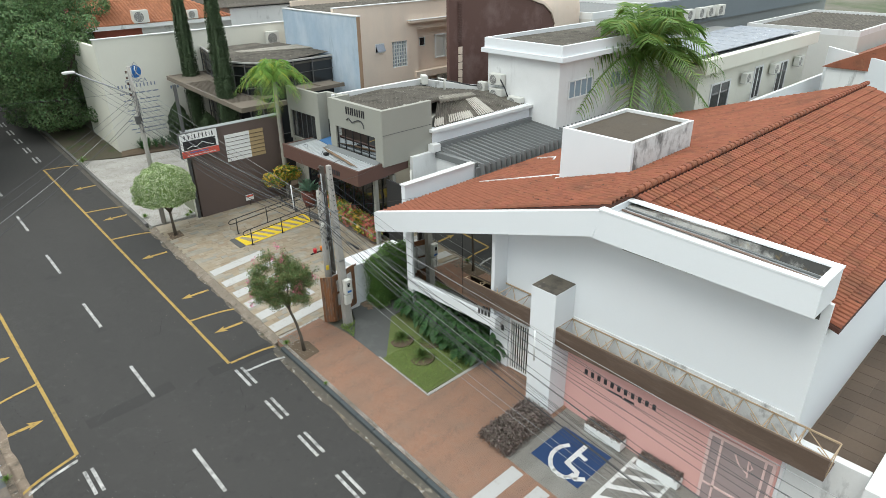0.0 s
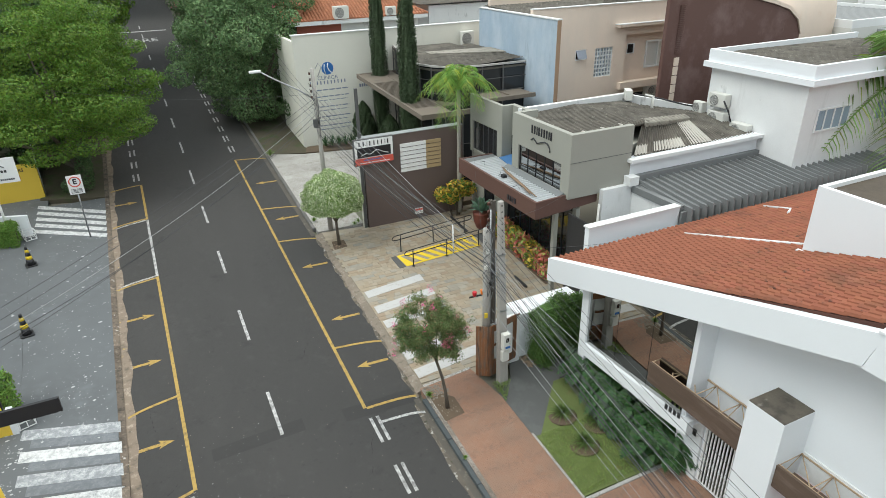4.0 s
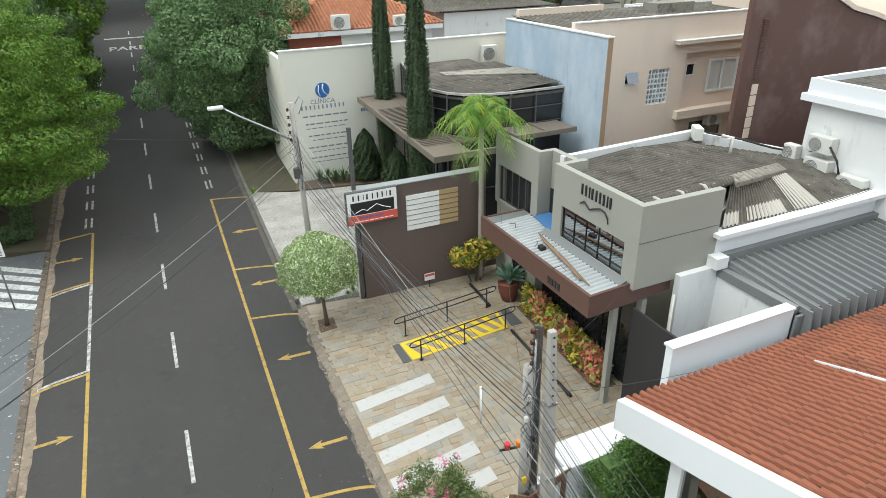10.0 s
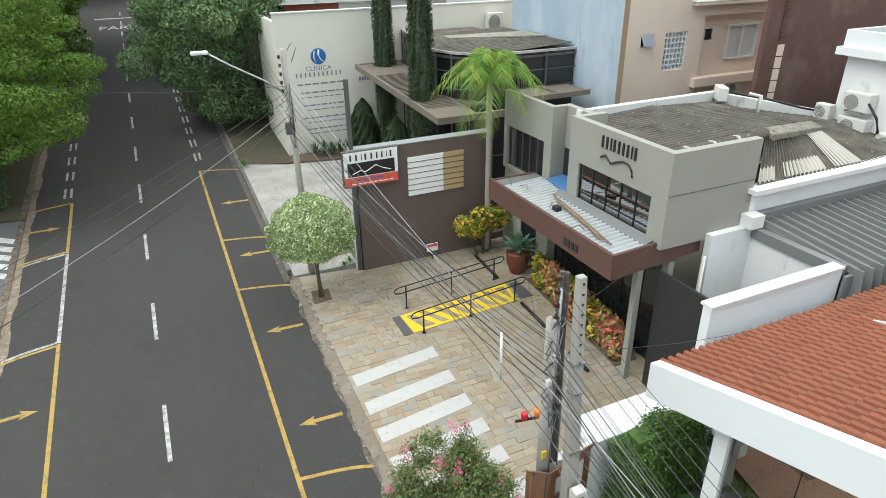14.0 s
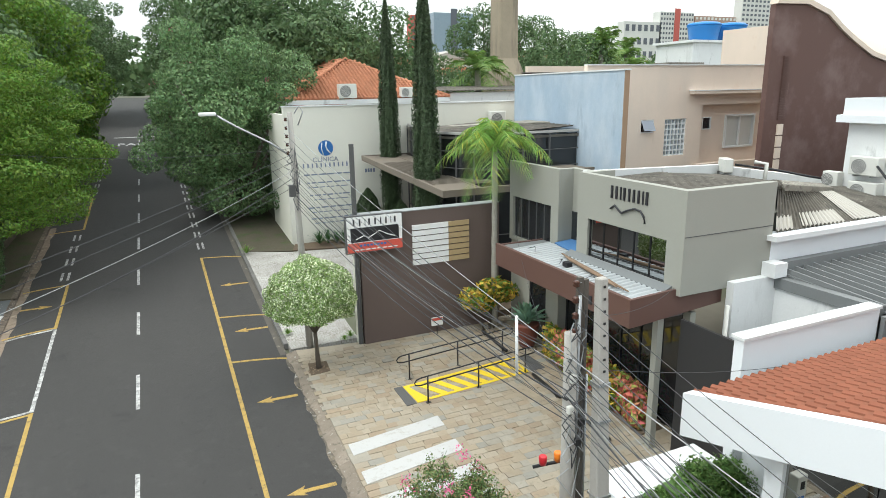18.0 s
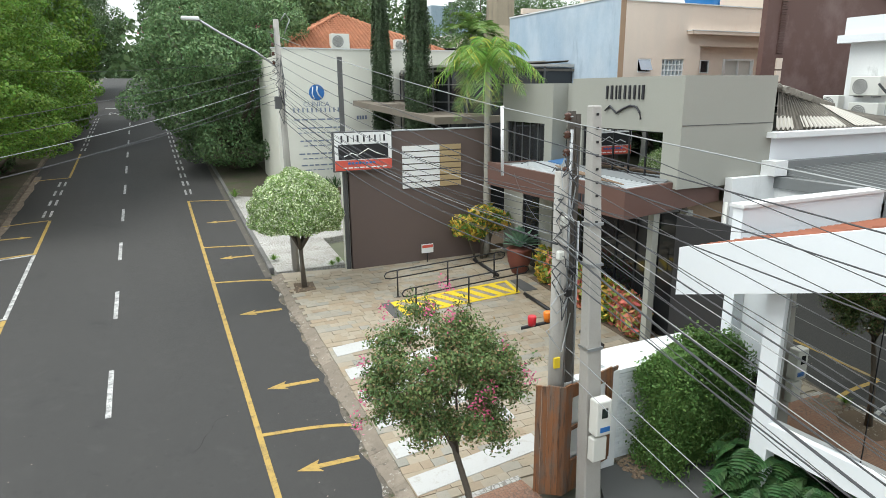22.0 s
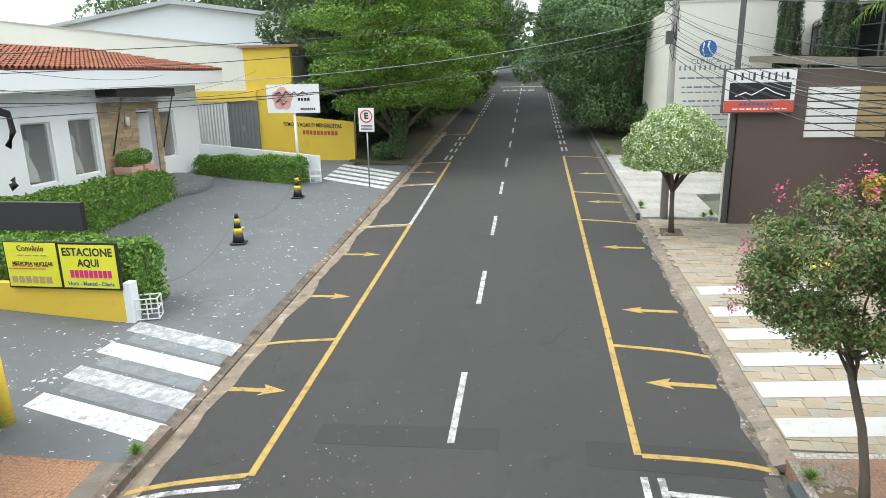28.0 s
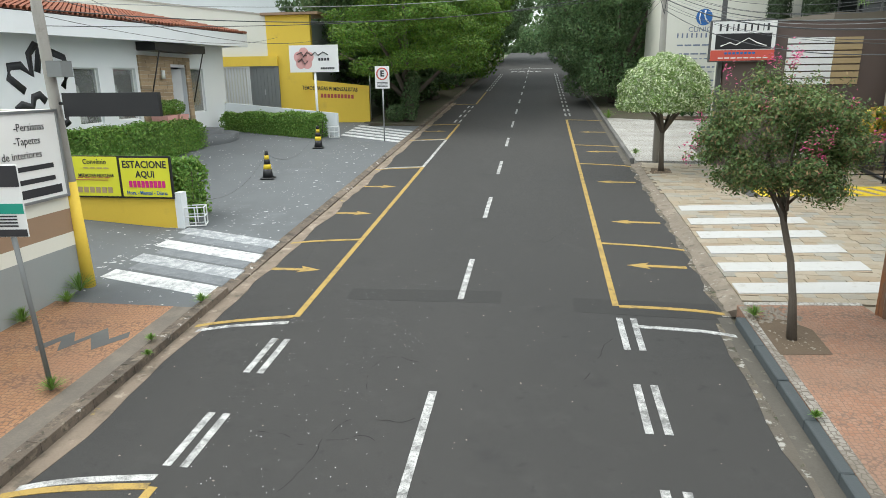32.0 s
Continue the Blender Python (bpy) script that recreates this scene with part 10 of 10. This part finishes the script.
sb = thing("solar_building", "long cream building with solar panels on its roof", "building")
bm = B()
box(bm, 36.5, -1.9, 2.0, 56, -1.7, 7.6)
part("front_wall", bm, m_cream, sb)
bm = B()
box(bm, 36.2, -2.5, 7.2, 56.3, -1.9, 8.1)
part("roof_edge", bm, m_cream, sb)
bm = B()
box(bm, 36.5, -1.7, 2.0, 36.7, 6, 8.0)
part("side_wall", bm, m_cream, sb)
bm = B()
box(bm, 36.5, -1.9, 7.7, 56, 6.5, 7.9)
part("roof_slab", bm, m_zinc, sb)
for i in range(9):
    for j in range(3):
        bm = B()
        x0, y0 = 37.0 + i * 2.0, -1.4 + j * 1.7
        hexa(bm, [(x0, y0, 8.15), (x0 + 1.95, y0, 8.15), (x0 + 1.95, y0 + 1.65, 8.2), (x0, y0 + 1.65, 8.2), (x0, y0, 8.2), (x0 + 1.95, y0, 8.2), (x0 + 1.95, y0 + 1.65, 8.25), (x0, y0 + 1.65, 8.25)])
        part("solar_panel", bm, m_solar, sb)
for x0, z0, x1, z1 in ((38.5, 3.2, 41.5, 6.2), (45.5, 4.0, 47.0, 6.5), (50, 3.5, 52.0, 6.3)):
    bm = B()
    frame_xz(bm, x0, z0, x1, z1, -1.98, 0.12, 0.06)
    box(bm, (x0 + x1) / 2 - 0.05, -1.97, z0, (x0 + x1) / 2 + 0.05, -1.93, z1)
    w = part("window", bm, m_white_metal, sb)
    bm = B()
    box(bm, x0 + 0.1, -1.93, z0 + 0.1, x1 - 0.1, -1.91, z1 - 0.1)
    part("pane", bm, m_darkglass, w)
for x in (43.5, 48.6, 53.5):
    ac_unit(x, -2.25, 5.6, 0, 1.2, 0.8, 0.4)
lw = thing("wall_white_long", "long white boundary wall behind the tiled roof", "wall", kind="structure")
bm = B()
box(bm, 27.0, -3.5, 1, 62.0, -3.25, 4.7)
part("wall_panel", bm, m_white, lw)
bm = B()
hexa(bm, [(56, -3.5, 1), (56.3, -3.5, 1), (47.3, -13, 1), (47.0, -13, 1), (56, -3.5, 7.0), (56.3, -3.5, 7.0), (47.3, -13, 7.0), (47.0, -13, 7.0)])
part("wall_panel", bm, m_white, lw)
nb = thing("tiled_house", "neighbouring house with an old terracotta roof", "house")
bm = B()
prism(bm, [(-13.5, 6.0), (-4.5, 6.0), (-9, 8.2)], "x", 52, 75)
part("roof", bm, m_tile, nb)
bm = B()
box(bm, 52.2, -13.2, 1, 75, -4.8, 6.0)
part("body", bm, m_white_old, nb)
tile_field("roof_tile", (52, -13.5, 6.05), (1, 0, 0), (0, 4.5, 2.2), 60, 13, m_tile, nb, 0.38, 0.38, seed=8)
gb = thing("grey_plant_building", "low dark grey building with roof machinery", "building")
bm = B()
box(bm, 44, 8.0, 2, 90, 14, 9.2)
part("body", bm, m_lowgrey, gb)
bm = B()
box(bm, 46, 7.6, 8.2, 88, 8.0, 10.4)
part("parapet", bm, mat("slate_grey_paint", (0.16, 0.19, 0.21), 0.7, var=0.1), gb)
bm = B()
lathe(bm, [(1.6, 0), (1.6, 1.3), (1.2, 1.6)], (61, 11, 9.2), 20)
part("roof_tank", bm, m_tankblue, gb)
bl_ = thing("pale_block", "pale flat-roofed blocks behind the white annex", "building")
for k, (x0, y0, x1, y1, z1) in enumerate(((41.2, 10, 52, 22, 9.4), (62, -4, 80, 6, 7.2), (38, 22, 60, 34, 9.5), (60, 12, 95, 30, 9.0), (28, 24, 36, 30, 9.6))):
    bm = B()
    box(bm, x0, y0, 1, x1, y1, z1)
    part("body", bm, m_plain, bl_)
    bm = B()
    for a in ((x0, y0, x1, y0 + 0.25), (x0, y1 - 0.25, x1, y1), (x0, y0 + 0.25, x0 + 0.25, y1 - 0.25), (x1 - 0.25, y0 + 0.25, x1, y1 - 0.25)):
        box(bm, a[0], a[1], z1, a[2], a[3], z1 + 0.5)
    part("parapet", bm, m_white_old, bl_)
    corrugated("roof_sheet", x0 + 0.3, x1 - 0.3, y0 + 0.3, y1 - 0.3, z1 + 0.15, z1 + 0.25, m_asbestos if k % 2 else m_zinc, bl_, 0.4, 0.05, "x")
# roof strips on the near roof
st = thing("roof_flashing", "white mortar flashing strip on the terracotta roof", "flashing")
bm = B()


def on_roof(x, y, h=0.13):
    return (x, y, EZ + PITCH * (EY - y) + h)


tube(bm, [on_roof(15.3, -2.1), on_roof(15.35, -6.9)], 0.045, 6)
part("strip", bm, m_white_old, st)
bm = B()
tube(bm, [on_roof(19.7, -3.0), on_roof(20.4, -2.6), on_roof(20.7, -1.2)], 0.05, 6)
part("strip", bm, m_white_old, st)

# ---- skyline far beyond ----
def far_block(name, label, x, y, w, d, z0, z1, mat_, cols, rows, wmat, band=None):
    t = thing(name, label, "building")
    bm = B()
    box(bm, x, y, z0, x + w, y + d, z1)
    part("body", bm, mat_, t)
    cw, rh = w / cols, (z1 - z0) / rows
    bm = B()
    for i in range(cols):
        for j in range(rows):
            box(bm, x + (i + 0.22) * cw, y - 0.12, z0 + (j + 0.3) * rh, x + (i + 0.78) * cw, y - 0.02, z0 + (j + 0.78) * rh)
    p_ = part("window", bm, wmat, t)
    p_["kind"] = "stuff"
    if band:
        bm = B()
        box(bm, x + w * 0.42, y - 0.25, z0, x + w * 0.58, y, z1 + 2)
        part("band", bm, band, t)
    return t

far_block("glass_tower", "distant blue-grey glass office block", 134, 291, 22, 10, 8, 47.5, m_farglass, 10, 14, m_farglass, m_fardark)
far_block("apartment_tower", "distant white apartment tower with a red stripe", 278, 291, 26, 6, 10, 52.5, m_plain, 12, 16, m_fardark, m_farred)
far_block("apartment_tower", "distant white apartment tower", 343, 291, 28, 6, 10, 76, m_plain, 8, 24, m_fardark)
far_block("apartment_tower", "distant brown and white apartment tower", 305, 291, 34, 6, 10, 51, mat("far_brown_wall", (0.36, 0.25, 0.2), 0.8, var=0.1), 11, 14, m_plain)
far_block("apartment_tower", "distant slim brick-red tower", 122, 291, 4, 6, 10, 46, m_farred, 2, 12, m_fardark)
far_block("far_house", "distant white modern house among trees", 252, 291, 27, 6, 10, 46.5, m_plain, 6, 5, m_fardark)
fh = random.Random(31)
for i in range(26):
    x, y = fh.uniform(30, 190), fh.uniform(95, 200)
    z = gz(min(y, 130), 0)
    t = thing("far_house", "small distant house with a pale or tiled roof", "house", group="distant houses")
    w, d, h = fh.uniform(8, 16), fh.uniform(8, 12), fh.uniform(4, 8)
    bm = B()
    box(bm, x, y, z - 1, x + w, y + d, z + h)
    part("body", bm, m_plain, t)
    bm = B()
    prism(bm, [(x - 0.5, z + h), (x + w + 0.5, z + h), (x + w / 2, z + h + 1.8)], "y", y - 0.5, y + d + 0.5)
    part("roof", bm, m_tile_new if i % 3 == 0 else (m_asb_new if i % 3 == 1 else m_plain), t)
    bm = B()
    for k in range(3):
        box(bm, x + w * (0.12 + 0.3 * k), y - 0.1, z + h * 0.4, x + w * (0.28 + 0.3 * k), y, z + h * 0.75)
    part("window", bm, m_fardark, t)
# belt of distant trees, uncounted
rs = np.random.RandomState(55)
bl = []
for i in range(260):
    x, y = rs.uniform(-160, 330), rs.uniform(85, 260)
    if -12 < x < 12 and y < 130:
        continue
    r = rs.uniform(3, 7)
    bl.append((x, y, gz(min(y, 130)) + r * 0.8, r, r, r * rs.uniform(0.7, 1.1)))
p, qn = shell(rs, bl, 60000, 0.8, 1.05, 0.7)
tagged(leaf_cloud("far_woods", p, qn, 1.5, l_big, None, seed=5, wide=0.7), "belt of distant trees between the houses", "trees", kind="stuff")

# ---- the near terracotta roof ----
# dark decks carry the painted channel shade between the tile rows
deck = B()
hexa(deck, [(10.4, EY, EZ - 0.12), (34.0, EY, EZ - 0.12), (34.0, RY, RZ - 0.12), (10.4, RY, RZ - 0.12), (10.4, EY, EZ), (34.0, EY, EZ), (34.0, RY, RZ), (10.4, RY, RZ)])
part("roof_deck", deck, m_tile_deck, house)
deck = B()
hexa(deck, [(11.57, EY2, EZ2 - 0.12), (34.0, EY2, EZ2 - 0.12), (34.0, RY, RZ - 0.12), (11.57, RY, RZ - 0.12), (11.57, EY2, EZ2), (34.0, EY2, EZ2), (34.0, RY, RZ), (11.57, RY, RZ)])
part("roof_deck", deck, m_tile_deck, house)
TW, TL = 0.225, 0.37
up_n = Vector((0, RY - EY, RZ - EZ)).normalized()
up_s2 = Vector((0, RY - EY2, RZ - EZ2)).normalized()
NC, NR = 20, 15               # the nearest corner: single tiles
tile_field("roof_tiles", (10.4 + NC * TW, EY, EZ), (1, 0, 0), up_n, int((34.0 - 10.4) / TW) - NC, int(11.9 / TL), m_tile, house, TW, TL, seed=11)
tile_field("roof_tiles", Vector((10.4, EY, EZ)) + up_n * (NR * TL), (1, 0, 0), up_n, NC, int(11.9 / TL) - NR, m_tile, house, TW, TL, seed=12)
tile_field("roof_tiles", (11.6, EY2, EZ2), (1, 0, 0), up_s2, int((34.0 - 11.6) / TW), int(6.5 / TL), m_tile, house, TW, TL, seed=13)
probe = tile_field("roof_tile", (0, 0, 0), (1, 0, 0), up_n, 1, 1, m_tile_obj, None, TW, TL, seed=14)
tile_mesh = probe.data
bpy.data.objects.remove(probe)
rg = random.Random(15)
for r in range(NR):
    for c in range(NC):
        ob = new("roof_tile", tile_mesh)
        ob.parent = house
        o = Vector((10.4, EY, EZ)) + Vector((c * TW + rg.uniform(-0.01, 0.01), 0, 0)) + up_n * (r * TL + rg.uniform(-0.012, 0.012))
        ob.matrix_basis = Matrix.Translation(o) @ Matrix.Rotation(rg.uniform(-0.02, 0.02), 4, "Z")
bm = B()
x = 11.4
while x < 34:
    tube(bm, [(x, RY, RZ + 0.09), (x + 0.42, RY, RZ + 0.07)], [0.13, 0.11], 7)
    x += 0.37
rt = part("ridge_tile", bm, m_tile, house)
rt["kind"] = "stuff"
bm = B()
box(bm, 10.42, EY - 0.02, EZ - 0.3, 34.0, EY + 0.06, EZ - 0.03)
part("eave_board", bm, m_white, house)

# ---- forecourt stones: courses of uneven flags ----
fore = thing("forecourt", "ochre and grey stone flag forecourt", "paving", kind="structure")
rg = random.Random(23)
shapes = []
for w, l in ((0.46, 0.24), (0.38, 0.24), (0.3, 0.24), (0.24, 0.24), (0.54, 0.24), (0.42, 0.24)):
    for mt in STONES:
        bm = B()
        g = 0.003
        j = [rg.uniform(-0.012, 0.012) for _ in range(8)]
        q8 = [(g + j[0], g + j[1]), (w - g + j[2], g + j[3]), (w - g + j[4], l - g + j[5]), (g + j[6], l - g + j[7])]
        hexa(bm, [(x, y, SLOPE * y - 0.03) for x, y in q8] + [(x, y, SLOPE * y) for x, y in q8])
        me = bpy.data.meshes.new("flagstone")
        bm.to_mesh(me)
        bm.free()
        me.materials.append(mt)
        shapes.append((w, l, me))
WEIGHTS = [6, 6, 2.5, 1.0, 2.2]
rest = {i: ([], []) for i in range(5)}
count = 0
y = 0.19
row = 0
while y < 12.6:
    xe = 14.4 if y > 0.2 else 9.2
    x = 5.33 + (0.0 if row % 2 else -0.1)
    while x < xe:
        k = rg.choices(range(5), WEIGHTS)[0]
        w, l, me = shapes[rg.randrange(6) * 5 + k]
        if x + w > xe + 0.3:
            break
        xa = max(x, 5.33)
        blocked = (x > 7.3 and x < 9.5 and y < 0.0)
        if not blocked:
            h = 0.134 + rg.uniform(0, 0.01)
            if count < 300 and y < 8 and x < 8.6:
                ob = new("flagstone", me)
                ob.parent = fore
                ob.matrix_basis = Matrix.Translation((xa, y, gz(y, h)))
                count += 1
            else:
                vs, fs = rest[k]
                b = len(vs)
                for v in me.vertices:
                    vs.append((v.co.x + x, v.co.y + y, v.co.z + gz(y, h)))
                for p_ in me.polygons:
                    fs.append([b + i for i in p_.vertices])
        x += w
    y += 0.24
    row += 1
ISL = [mat("flag_" + n, c, 0.75, var=0.16, coarse=2.5, fine=35, bump=0.25, island=0.07, stains=FLAG_DIRT) for n, c in
       FLAG_TONES]
for k, (vs, fs) in rest.items():
    ob = data_part("flagstones", vs, fs, ISL[k], fore)
    ob["kind"] = "stuff"
